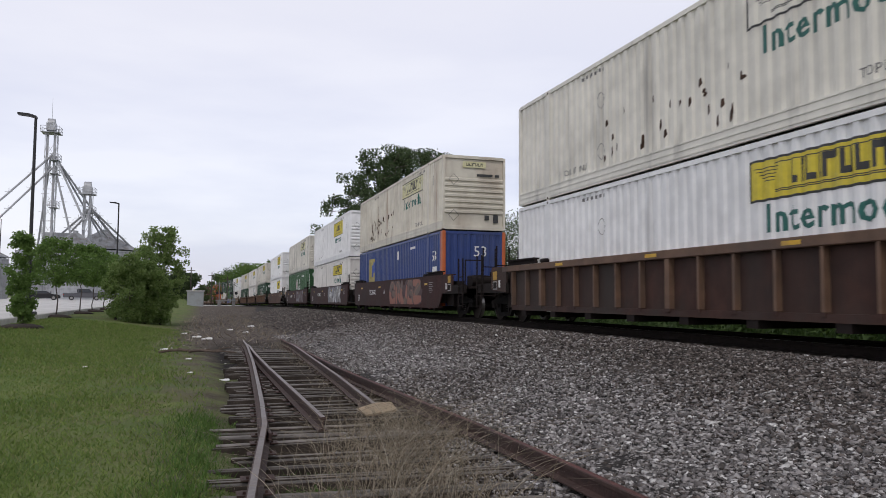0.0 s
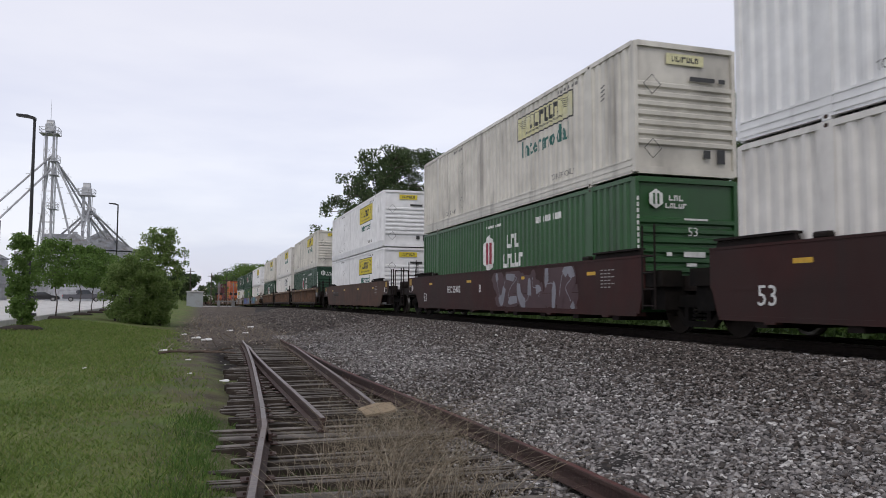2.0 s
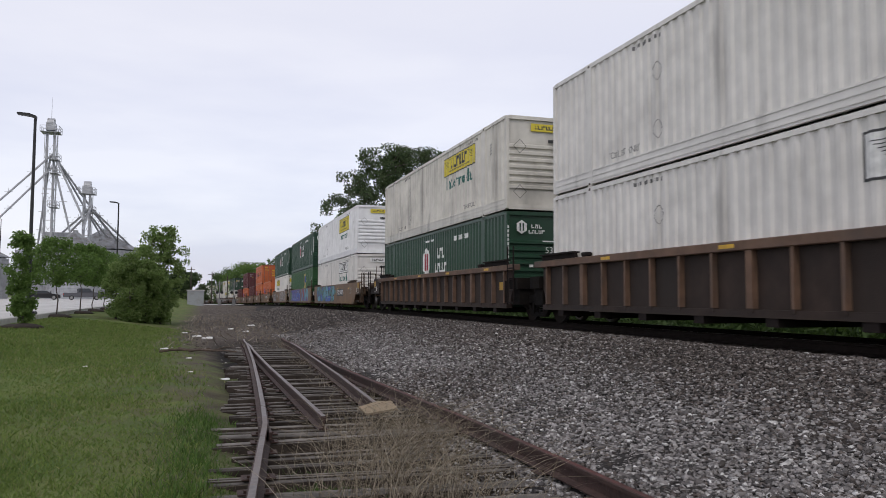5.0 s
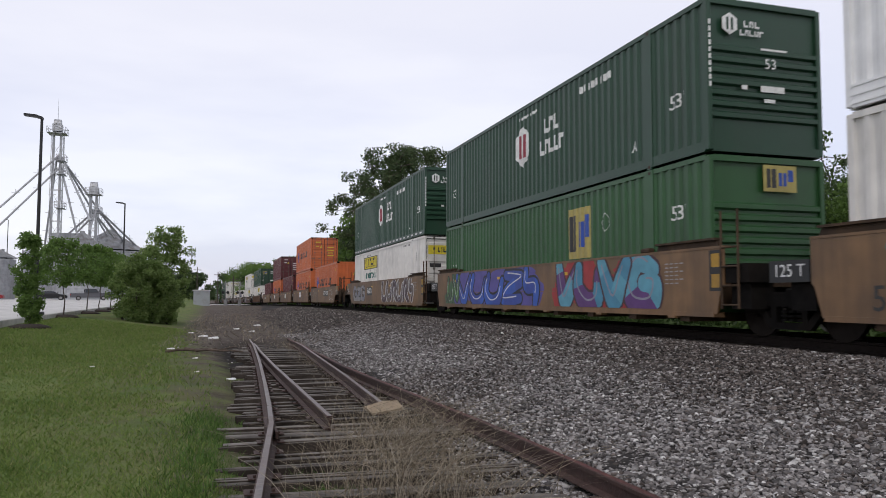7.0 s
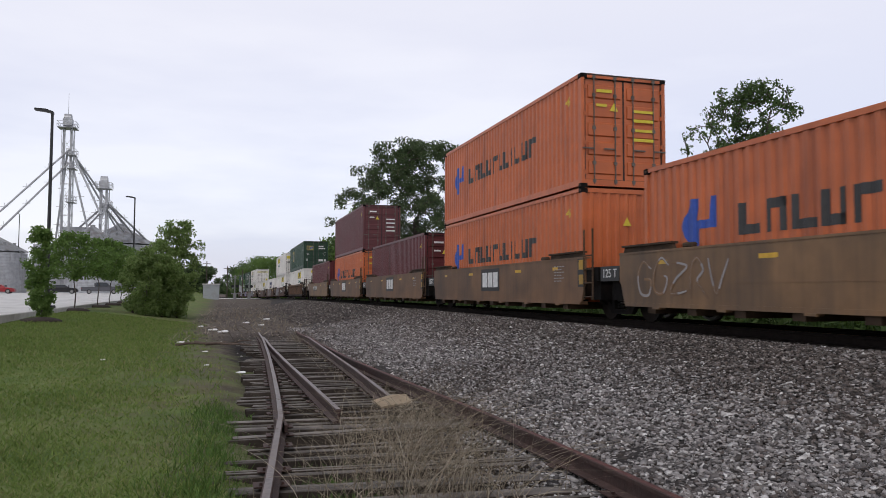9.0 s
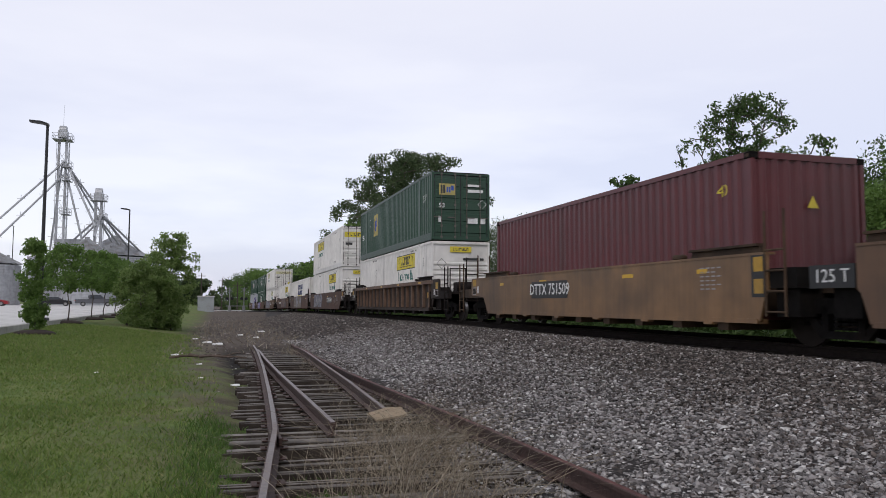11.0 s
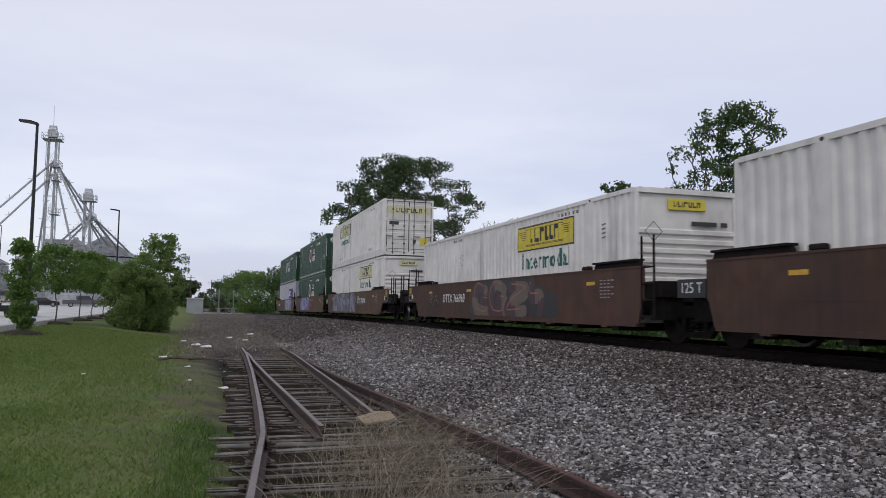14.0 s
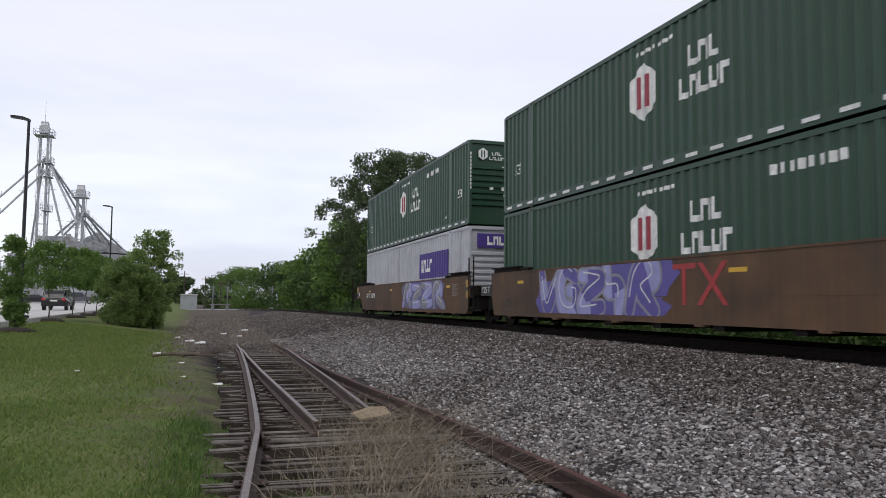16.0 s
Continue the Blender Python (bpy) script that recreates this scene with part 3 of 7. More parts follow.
def main_track():
    track = tagged(new("main_track"), "main line track with polished rails on dark sleepers", "railway track", kind="structure")
    ss = [-60 + 10 * i for i in range(16)] + [105 + 5 * i for i in range(40)] + [310 + 10 * i for i in range(18)]
    for side in (-0.7525, 0.7525):
        bm = bmesh.new()
        swept(bm, [line_at(s, side, -0.172)[0] for s in ss], RAIL_OUT, RAIL_MI)
        part("rail", bm, ["dark_rail", "bright_rail"], track, "steel running rail, bright on top")
    bm = bmesh.new()
    cuboid(bm, -1.28, 1.28, -0.115, 0.115, -0.345, -0.172, bevel=0.012)
    me = bpy.data.meshes.new("sleeper")
    bm.to_mesh(me)
    bm.free()
    me.materials.append(M["dark_tie"])
    for i in range(170):
        shared("sleeper", me, track, line_pose(4 + 0.53 * i) @ pose(0, 0, 0, 0, 0, random.uniform(-0.8, 0.8)))
    bm = bmesh.new()
    for i in range(170):
        m = line_pose(94.1 + 0.53 * i)
        fs = cuboid(bm, -1.28, 1.28, -0.115, 0.115, -0.345, -0.172)
        bmesh.ops.transform(bm, matrix=m, verts=list({v for f in fs for v in f.verts}))
    part("far_sleepers", bm, "dark_tie", track)["kind"] = "stuff"


main_track()

L_STOCK = [(-0.05, 2.0), (0.36, 5.78), (0.53, 7.42), (0.70, 9.05), (0.79, 10.72), (0.90, 13.17), (1.09, 17.84), (1.34, 25.97), (1.40, 29.0)]
R_STOCK = [(3.17, 2.0), (3.14, 5.0), (3.13, 6.27), (3.08, 8.41), (2.91, 11.71), (2.82, 13.45), (2.72, 15.87), (2.67, 20.97), (2.78, 27.56), (2.82, 29.5)]
L_POINT = [(1.42, 9.35), (1.38, 12.24), (1.32, 16.32), (1.30, 20.5), (1.345, 25.2)]
R_POINT = [(2.28, 10.3), (2.43, 14.15), (2.56, 19.29), (2.72, 25.4)]


def along(line, y):
    for (x0, y0), (x1, y1) in zip(line, line[1:]):
        if y0 <= y <= y1:
            return x0 + (x1 - x0) * (y - y0) / (y1 - y0)
    return line[-1][0] if y > line[-1][1] else line[0][0]


def level(y):
    return -(fall(y) - fall(8)) - 0.09 * ease((y - 23) / 5)


def siding():
    track = tagged(new("siding_track"), "disused rusty siding turnout on rotten grey sleepers", "railway track", kind="structure")
    for line, tag in ((L_STOCK, "worn rusty rail with a kinked joint"), (R_STOCK, "red-rusted outer rail"), (L_POINT, "old closure rail ending in weeds"), (R_POINT, "old closure rail ending in weeds")):
        ys = sorted({p[1] for p in line} | {line[0][1] + 0.6 * i for i in range(60) if line[0][1] + 0.6 * i < line[-1][1]})
        bm = bmesh.new()
        swept(bm, [(along(line, y), y, level(y) + 0.008) for y in ys], RAIL_OUT, RAIL_MI)
        part("rail", bm, ["rail", "red_rail" if line is R_STOCK else "rail_top"], track, tag)
    bm = bmesh.new()
    cuboid(bm, along(L_STOCK, 9.05) - 0.055, along(L_STOCK, 9.05) - 0.015, 8.7, 9.4, level(9) + 0.04, level(9) + 0.13, bevel=0.006)
    cuboid(bm, along(L_STOCK, 9.05) + 0.015, along(L_STOCK, 9.05) + 0.055, 8.7, 9.4, level(9) + 0.04, level(9) + 0.13, bevel=0.006)
    part("fishplate", bm, "rail", track)
    rnd = random.Random(11)
    y, meshes = 2.6, {}
    while y < 28.5:
        x0, x1 = along(L_STOCK, y) - rnd.uniform(0.30, 0.72), along(R_STOCK, y) + rnd.uniform(0.15, 0.55)
        if rnd.random() < 0.12:
            x1 -= rnd.uniform(0.9, 1.4)
        w = rnd.uniform(0.09, 0.118)
        bm = bmesh.new()
        # a split, worn timber: several long splinters of uneven height
        cuts = sorted([-w, w] + [rnd.uniform(-w * 0.7, w * 0.7) for _ in range(2)])
        for a, b in zip(cuts, cuts[1:]):
            t = rnd.uniform(-0.034, 0.008)
            cuboid(bm, x0 + rnd.uniform(0, 0.10), x1 - rnd.uniform(0, 0.12), a + 0.003, b - 0.003, -0.14, t, bevel=0.006)
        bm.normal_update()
        # Faces not pointing up take the dark timber: shade put into their colour.
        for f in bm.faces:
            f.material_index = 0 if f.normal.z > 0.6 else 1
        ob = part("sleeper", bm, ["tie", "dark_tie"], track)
        ob.matrix_basis = Matrix.Translation((0, y, level(y) + rnd.uniform(-0.045, 0.0))) @ pose(0, 0, 0, rnd.uniform(-6, 6), rnd.uniform(-0.7, 0.7), rnd.uniform(-3.0, 1.8))
        for line in (L_STOCK, R_STOCK, L_POINT, R_POINT):
            if line[0][1] < y < line[-1][1] and rnd.random() < 0.8:
                key = "plate"
                if key not in meshes:
                    b2 = bmesh.new()
                    cuboid(b2, -0.15, 0.15, -0.09, 0.09, 0.0, 0.012)
                    for sx in (-0.09, 0.09):
                        cuboid(b2, sx - 0.012, sx + 0.012, -0.05, -0.026, 0.012, 0.035)
                    me = bpy.data.meshes.new("tie_plate")
                    b2.to_mesh(me)
                    b2.free()
                    me.materials.append(M["rail"])
                    meshes[key] = me
                shared("tie_plate", meshes[key], track, Matrix.Translation((along(line, y), y, level(y) + 0.001)))
        y += rnd.uniform(0.44, 0.60)


siding()


# ---- grass, weeds, litter ----
def ribbons(name, roots, tips, bend, width, mat, label, category="grass", segs=2, seed=0):
    """Thin bent blades from roots to tips, joined in one mesh."""
    rng = np.random.RandomState(seed)
    n = len(roots)
    d = tips - roots
    side = np.cross(d, rng.normal(size=(n, 3)))
    side /= np.linalg.norm(side, axis=1)[:, None] + 1e-9
    cols = []
    for k in range(segs + 1):
        f = k / segs
        c = roots + d * f + bend * (f * f - f)
        w = (width * (1 - f * 0.85))[:, None]
        cols += [c - side * w / 2, c + side * w / 2]
    v = np.stack(cols, 1)
    m = 2 * (segs + 1)
    quads = np.array([(2 * k, 2 * k + 1, 2 * k + 3, 2 * k + 2) for k in range(segs)])
    f = (quads[None] + (np.arange(n) * m)[:, None, None]).reshape(-1, 4)
    me = bpy.data.meshes.new(name)
    me.vertices.add(n * m)
    me.vertices.foreach_set("co", v.reshape(-1).astype(np.float32))
    me.loops.add(len(f) * 4)
    me.loops.foreach_set("vertex_index", f.reshape(-1).astype(np.int32))
    me.polygons.add(len(f))
    me.polygons.foreach_set("loop_start", np.arange(0, len(f) * 4, 4, dtype=np.int32))
    me.update(calc_edges=True)
    me.materials.append(M[mat])
    return tagged(new(name, me), label, category, kind="stuff")


def lawn():
    rng = np.random.RandomState(21)
    n = 150000
    y = 3.6 * (40 / 3.6) ** rng.uniform(0, 1, n)
    x = -rng.uniform(-0.25, 1, n) ** 1.0 * np.minimum(7.0, 1.2 + y * 0.55)
    edge = np.array([0.40 - 1.0 * ease((b - 13) / 18) + 0.35 * noise.noise(Vector((a * 0.8, b * 0.8, 0))) for a, b in zip(x, y)])
    keep = (x < edge - 0.9 * rng.uniform(0, 1, n) ** 2 * np.clip((y - 4) / 8, 0.3, 1.6))
    worn = np.array([noise.noise(Vector((a * 0.9, b * 0.45, 4))) for a, b in zip(x, y)])
    keep &= rng.uniform(0, 1, n) > np.clip(0.85 * np.clip((x + 2.6) / 2.4, 0, 1) * np.clip((y - 6.5) / 4, 0, 1) + 0.55 * worn, 0, 0.9)
    x, y = x[keep], y[keep]
    z = np.array([ground_z(a, b) for a, b in zip(x, y)])
    n = len(x)
    patch = np.array([noise.noise(Vector((a * 0.45, b * 0.3, 9))) for a, b in zip(x, y)])
    h = rng.uniform(0.02, 0.055, n) * (1 + 0.7 * patch) * (1 + y / 50)
    root = np.stack([x, y, z - 0.005], 1)
    tip = root + np.stack([rng.normal(0, 0.6, n) * h, rng.normal(0, 0.6, n) * h, h], 1)
    ribbons("lawn_grass", root, tip, np.stack([rng.normal(0, 0.4, n) * h, rng.normal(0, 0.4, n) * h, -h * 0.3], 1), 0.006 + 0.0011 * y, "blade", "short green mown grass", segs=2, seed=1)
    # greener clumps along the sleeper ends and in the near track
    n = 6500
    c = np.array([(0.05, 5.6), (-0.1, 6.6), (0.0, 8.0), (0.1, 9.4), (0.95, 6.0), (1.0, 7.0), (-0.3, 5.0), (0.05, 10.6), (0.75, 5.4)])
    pick = rng.randint(0, len(c), n)
    xy = c[pick] + rng.normal(0, 1, (n, 2)) * np.array([0.22, 0.42])
    root = np.array([(a, b, ground_z(a, b)) for a, b in xy])
    h = rng.uniform(0.03, 0.11, n)
    tip = root + np.stack([rng.normal(0, 0.4, n) * h, rng.normal(0, 0.4, n) * h, h], 1)
    ribbons("weed_clumps", root, tip, np.stack([rng.normal(0, 0.4, n) * h, rng.normal(0, 0.4, n) * h, -h * 0.3], 1), np.full(n, 0.010), "fresh_blade", "leafy green weeds along the sleeper ends", segs=2, seed=2)
    # dry straw weeds standing in the turnout
    n = 1850
    c = np.array([(1.6, 6.4), (2.0, 7.2), (1.4, 7.6), (2.3, 8.3), (1.8, 8.8), (2.5, 9.2), (1.2, 6.0), (2.2, 6.4), (2.9, 8.9), (1.9, 5.6), (2.6, 10.6), (2.3, 14.5)])
    pick = rng.choice(len(c), n, p=np.array([12, 14, 12, 13, 10, 9, 8, 8, 5, 9, 4, 3]) / 107)
    xy = c[pick] + rng.normal(0, 1, (n, 2)) * np.array([0.26, 0.5])
    root = np.array([(a, b, ground_z(a, b)) for a, b in xy])
    h = rng.uniform(0.2, 0.80, n) * np.where(pick > 9, 0.6, 1)
    lean = rng.normal(0, 0.8, (n, 2)) + np.array([0.12, -0.05])
    tip = root + np.stack([lean[:, 0] * h, lean[:, 1] * h, h * rng.uniform(0.55, 1, n)], 1)
    ribbons("dry_weeds", root, tip, np.stack([lean[:, 0] * h * 0.8, lean[:, 1] * h * 0.8, -h * 0.5], 1), rng.uniform(0.004, 0.0085, n), "straw", "tangled dry straw weeds in the turnout", "weeds", segs=5, seed=3)
    n = 900
    y = rng.uniform(26, 75, n)
    x = rng.uniform(-1.6, 4.2, n) + 0.015 * (y - 26)
    root = np.stack([x, y, [ground_z(a, b) for a, b in zip(x, y)]], 1)
    h = rng.uniform(0.05, 0.24, n)
    tip = root + np.stack([rng.normal(0, 0.7, n) * h, rng.normal(0, 0.7, n) * h, h], 1)
    ribbons("strip_weeds", root, tip, np.zeros((n, 3)), np.full(n, 0.03), "straw", "low dead weeds on the bare strip", "weeds", segs=2, seed=6)
    n = 2600
    y = 8 + 20 * rng.uniform(0, 1, n) ** 1.3
    x = np.array([along(R_POINT if q < 0.5 else R_STOCK, b) for b, q in zip(y, rng.uniform(0, 1, n))]) + rng.normal(0, 0.22, n)
    root = np.stack([x, y, [ground_z(a, b) for a, b in zip(x, y)]], 1)
    h = rng.uniform(0.06, 0.28, n)
    tip = root + np.stack([rng.normal(0, 0.6, n) * h, rng.normal(0, 0.6, n) * h, h], 1)
    ribbons("dry_tufts", root, tip, np.stack([rng.normal(0, 0.5, n) * h, rng.normal(0, 0.5, n) * h, -h * 0.4], 1), np.full(n, 0.007), "straw", "thin dry grass along the old rails", "weeds", segs=3, seed=4)


M["fresh_blade"] = material("fresh_weed_leaves", (0.08, 0.17, 0.025), 0.65, vary=0.3, grain=2, per_island=[(0.035, 0.075, 0.014), (0.065, 0.125, 0.025), (0.11, 0.185, 0.045)], spec=0.25)
lawn()


def litter():
    bm = bmesh.new()
    slab(bm, [(-0.20, -0.13), (0.22, -0.16), (0.24, 0.10), (0.05, 0.17), (-0.22, 0.12)], "z", 0, 0.025)
    ob = tagged(part("cardboard_scrap", bm, "card"), "flattened brown cardboard scrap lying on the turnout", "cardboard")
    ob.matrix_basis = Matrix.Translation((2.20, 9.85, level(9.8) + 0.17)) @ pose(0, 0, 0, 14, -8, 8)
    rnd = random.Random(2)
    for x, y, s in ((-0.25, 32.6, 0.17), (0.15, 31.0, 0.19), (-1.13, 24.8, 0.11), (-2.5, 18.6, 0.05), (-0.25, 17.2, 0.05), (0.45, 16.7, 0.10), (1.3, 40.0, 0.15), (2.6, 45.0, 0.18), (-0.8, 36.0, 0.12), (-0.35, 21.0, 0.07), (1.9, 37.0, 0.13)):
        bm = bmesh.new()
        bmesh.ops.create_icosphere(bm, subdivisions=2, radius=s)
        for v in bm.verts:
            v.co = Vector((v.co.x * 1.2, v.co.y * 0.8, max(-0.1 * s, v.co.z * 0.35))) * (1 + 0.35 * noise.noise(v.co * 6 / s * 0.3))
        ob = tagged(part("litter_scrap", bm, "litter"), "crumpled white litter lying on the ground", "litter", "scattered litter")
        ob.location = (x, y, ground_z(x, y) + 0.02)
    for p, q, r in (((-0.7, 24.2, 0.0), (0.9, 22.4, 0.05), 0.05), ((-1.2, 23.2, 0.0), (0.2, 23.6, 0.06), 0.04), ((-0.4, 23.0, 0.02), (0.95, 24.6, 0.02), 0.035)):
        bm = bmesh.new()
        pts = [Vector(p).lerp(Vector(q), k / 5) + Vector((0, rnd.uniform(-0.1, 0.1), ground_z(p[0], p[1]) + rnd.uniform(0.02, 0.07))) for k in range(6)]
        for k, (a, b) in enumerate(zip(pts, pts[1:])):
            tube(bm, a, b, r * (1 - 0.12 * k), r * (1 - 0.12 * (k + 1)), 7)
        tagged(part("dead_branch", bm, "log"), "fallen dead branch at the lawn's edge", "branch", "fallen branches")


litter()


# ---- trees ----
def tree(name, x, y, height, spread, leafmat, seed, leaves, leaf, label, trunk=0.25, clear=0.25, tall=None, thin=0.5, lean=(0, 0), group="", base=None, knots=90, fill=0.6):
    """A tree grown branch by branch towards scattered points of its crown, with single leaves round the twig ends."""
    rnd = random.Random(seed)
    rng = np.random.RandomState(seed)
    z0 = ground_z(x, y) - 0.05 if base is None else base
    thing = tagged(new(name), label, "tree" if name != "bush" else "bush", group)
    thing.location = (x, y, z0)
    c0, c1 = height * clear, height
    nodes = [(Vector((0, 0, 0)), trunk, -1)]
    for k in range(1, 7):
        f = k / 6
        top = c0 + (c1 - c0) * 0.45
        nodes.append((Vector((lean[0] * f + rnd.uniform(-1, 1) * 0.02 * height, lean[1] * f + rnd.uniform(-1, 1) * 0.02 * height, top * f)), trunk * (1 - 0.55 * f), k - 1))
    goals = []
    lobes = [(rnd.uniform(0, 6.28), rnd.uniform(0.1, 1.0), rnd.uniform(0.7, 1.15)) for _ in range(9)]
    while len(goals) < knots:
        a, u, r = rnd.uniform(0, 6.28), rnd.uniform(0, 1), rnd.uniform(0.0, 1) ** fill
        prof = math.sin(math.pi * (0.12 + 0.80 * u)) ** 0.75
        lump = 1 + 0.28 * math.sin(a * 3 + seed + u * 5) * math.cos(a * 2 - seed + 7 * u)
        goals.append(Vector((math.cos(a) * r * spread * prof * lump + lean[0], math.sin(a) * r * spread * prof * lump + lean[1], c0 + (c1 - c0) * u * (0.88 + 0.12 * lump))))
    goals.sort(key=lambda g: (g - Vector((lean[0] * 0.5, lean[1] * 0.5, c0 + (c1 - c0) * 0.3))).length)
    segs, tips = [(i, nodes[i][2]) for i in range(1, len(nodes))], []
    for g in goals:
        best = min(range(2, len(nodes)), key=lambda i: (nodes[i][0] - g).length + 0.25 * max(0, nodes[i][0].z - g.z))
        p, r, _ = nodes[best]
        steps = max(2, int((g - p).length / (height * 0.09)))
        prev, rr = best, r * 0.62
        for k in range(1, steps + 1):
            f = k / steps
            q = p.lerp(g, f) + Vector((rnd.uniform(-1, 1), rnd.uniform(-1, 1), rnd.uniform(-0.2, 1))) * 0.012 * height
            nodes.append((q, max(rr * (1 - 0.55 * f), 0.0022 * height), prev))
            segs.append((len(nodes) - 1, prev))
            prev = len(nodes) - 1
        tips.append(nodes[-1][0])
    bm = bmesh.new()
    for i, j in segs:
        a, b = nodes[j], nodes[i]
        tube(bm, a[0], b[0], min(a[1], b[1] * 1.5), b[1], 6 if b[1] > 0.05 else 4, caps=False)
    part("trunk", bm, "bark", thing, "grey-brown trunk and limbs")
    n = leaves
    tp = np.array([t[:] for t in tips])
    pick = rng.randint(0, len(tp), n)
    rad = spread * thin * 0.42
    c = tp[pick] + np.clip(rng.normal(0, 1, (n, 3)), -1.5, 1.5) * rad * np.array([0.55, 0.55, 0.42])
    size = rng.uniform(0.6, 1.3, n)[:, None] * leaf
    u = rng.normal(size=(n, 3))
    u /= np.linalg.norm(u, axis=1)[:, None]
    v = np.cross(u, rng.normal(size=(n, 3)))
    v /= np.linalg.norm(v, axis=1)[:, None]
    quad = np.stack([c - u * size, c + v * size * 0.5, c + u * size, c - v * size * 0.5], 1).reshape(-1, 3)
    me = bpy.data.meshes.new("crown")
    me.vertices.add(4 * n)
    me.vertices.foreach_set("co", quad.reshape(-1).astype(np.float32))
    me.loops.add(4 * n)
    me.loops.foreach_set("vertex_index", np.arange(4 * n, dtype=np.int32))
    me.polygons.add(n)
    me.polygons.foreach_set("loop_start", np.arange(0, 4 * n, 4, dtype=np.int32))
    me.update(calc_edges=True)
    me.materials.append(M[leafmat])
    shared("crown", me, thing)
    return thing


# behind the main line
tree("tree", 18.3, 73.0, 16.4, 8.3, "dark_leaf", 5, 64000, 0.125, "large spreading dark-leaved tree behind the main line", 0.62, 0.18, knots=400, thin=0.19, base=-0.5)
tree("tree", 20.0, 25.2, 9.9, 3.2, "leaf", 8, 15000, 0.075, "thin young tree with sparse leaves behind the track", 0.14, 0.30, knots=300, thin=0.20, base=-0.2, fill=0.9)
tree("tree", 18.2, 31.0, 7.6, 1.6, "leaf", 9, 1500, 0.12, "small sparse tree behind the track", 0.09, 0.3, knots=60, thin=0.4, base=-0.2)
for i, (x, y, h, s, mt, nl) in enumerate(((19.0, 19.2, 5.4, 2.3, "leaf", 6200), (20.5, 17.0, 6.2, 2.6, "fresh_leaf", 7500), (17.6, 15.6, 4.7, 2.2, "fresh_leaf", 6200), (18.0, 23.5, 5.4, 2.4, "leaf", 4600), (18.6, 28.5, 5.2, 2.3, "dark_leaf", 4400),
                                          (19.2, 33.5, 5.6, 2.6, "dark_leaf", 4400), (20.0, 39.0, 6.2, 2.8, "leaf", 4200), (20.5, 45.0, 7.2, 3.0, "dark_leaf", 4200), (21.0, 52.0, 7.4, 3.2, "dark_leaf", 4200), (22.0, 60.0, 7.6, 3.4, "dark_leaf", 4200),
                                          (23.0, 21.0, 7.4, 3.2, "leaf", 6200), (23.5, 27.0, 7.6, 3.4, "dark_leaf", 6200), (24.0, 17.0, 7.4, 3.2, "leaf", 6200), (17.2, 11.0, 4.6, 2.2, "fresh_leaf", 5200), (22.5, 13.0, 6.2, 2.8, "leaf", 6200))):
    tree("tree", x, y, h, s, mt, 30 + i, int(nl * 4.0), 0.07, "leafy green tree in the belt behind the track", 0.12, 0.08, knots=60, thin=0.75, group="trees behind the track", base=-0.3)
for i, (x, y, h, s) in enumerate(((17.5, 88, 10.5, 5.0), (18.0, 100, 10.0, 5.0), (18.0, 113, 10.0, 5.2), (17.5, 128, 10.5, 5.6), (17.0, 145, 9.5, 5.4), (21, 165, 10.5, 6.0), (14, 205, 11.0, 7), (19, 190, 12, 7), (9, 250, 12, 8), (12.5, 235, 12, 8))):
    tree("tree", x, y, h, s, "leaf" if i % 3 else "fresh_leaf", 60 + i, 7000, 0.28, "dense green tree in the far belt along the line", 0.2, 0.04, knots=70, thin=0.6, group="trees behind the track", base=line_at(y)[0].z - 1.0)
for i, (x, y, h, s) in enumerate(((-14, 235, 9.5, 6), (-8, 225, 9.0, 5.5), (-3.5, 220, 8.2, 4.6), (-22, 240, 9.0, 6), (6.0, 300, 10, 7), (-70, 330, 12, 9), (-86, 330, 13, 9), (-100, 330, 12, 9), (-58, 320, 11, 8))):
    tree("tree", x, y, h, s, "dark_leaf", 80 + i, 4200, 0.42, "dark distant tree beyond the crossing", 0.25, 0.03, knots=55, thin=0.5, group="distant trees", base=-1.5)


def undergrowth():
    rng = np.random.RandomState(77)
    n = 60000
    y = rng.uniform(6, 85, n)
    x = 13.3 + rng.gamma(2.6, 1.5, n)
    top = 0.5 + 0.48 * (x - 13.3) + 0.5 * np.array([noise.noise(Vector((a * 0.6, b * 0.5, 2))) for a, b in zip(x, y)])
    root = np.stack([x, y, -0.3 + rng.uniform(0, 1, n) * np.maximum(0.2, top)], 1)
    tip = root + rng.normal(0, 0.14, (n, 3))
    ribbons("undergrowth", root, tip, np.zeros((n, 3)), np.full(n, 0.13), "leaf", "dense green undergrowth beyond the ballast", "bushes", segs=1, seed=9)


undergrowth()

# the lawn's bush group and the young street trees by the kerb
for i, (x, y, h, s, nl) in enumerate(((-4.55, 44.4, 3.0, 0.8, 4600), (-3.85, 43.6, 3.6, 0.95, 6000), (-3.05, 44.3, 3.3, 1.0, 6000), (-2.3, 45.2, 2.6, 0.9, 4600), (-3.4, 45.6, 4.2, 0.95, 6000))):
    tree("bush", x, y, h, s, "soft_leaf", 120 + i, nl, 0.075, "dense green bush with an uneven top on the lawn", 0.07, 0.06, knots=90, thin=0.75, group="bushes on the lawn")
tree("tree", -3.2, 48.0, 5.5, 1.7, "soft_leaf", 106, 9500, 0.085, "wind-bent feathery tree behind the bushes", 0.10, 0.12, knots=240, thin=0.36, lean=(0.7, 0))
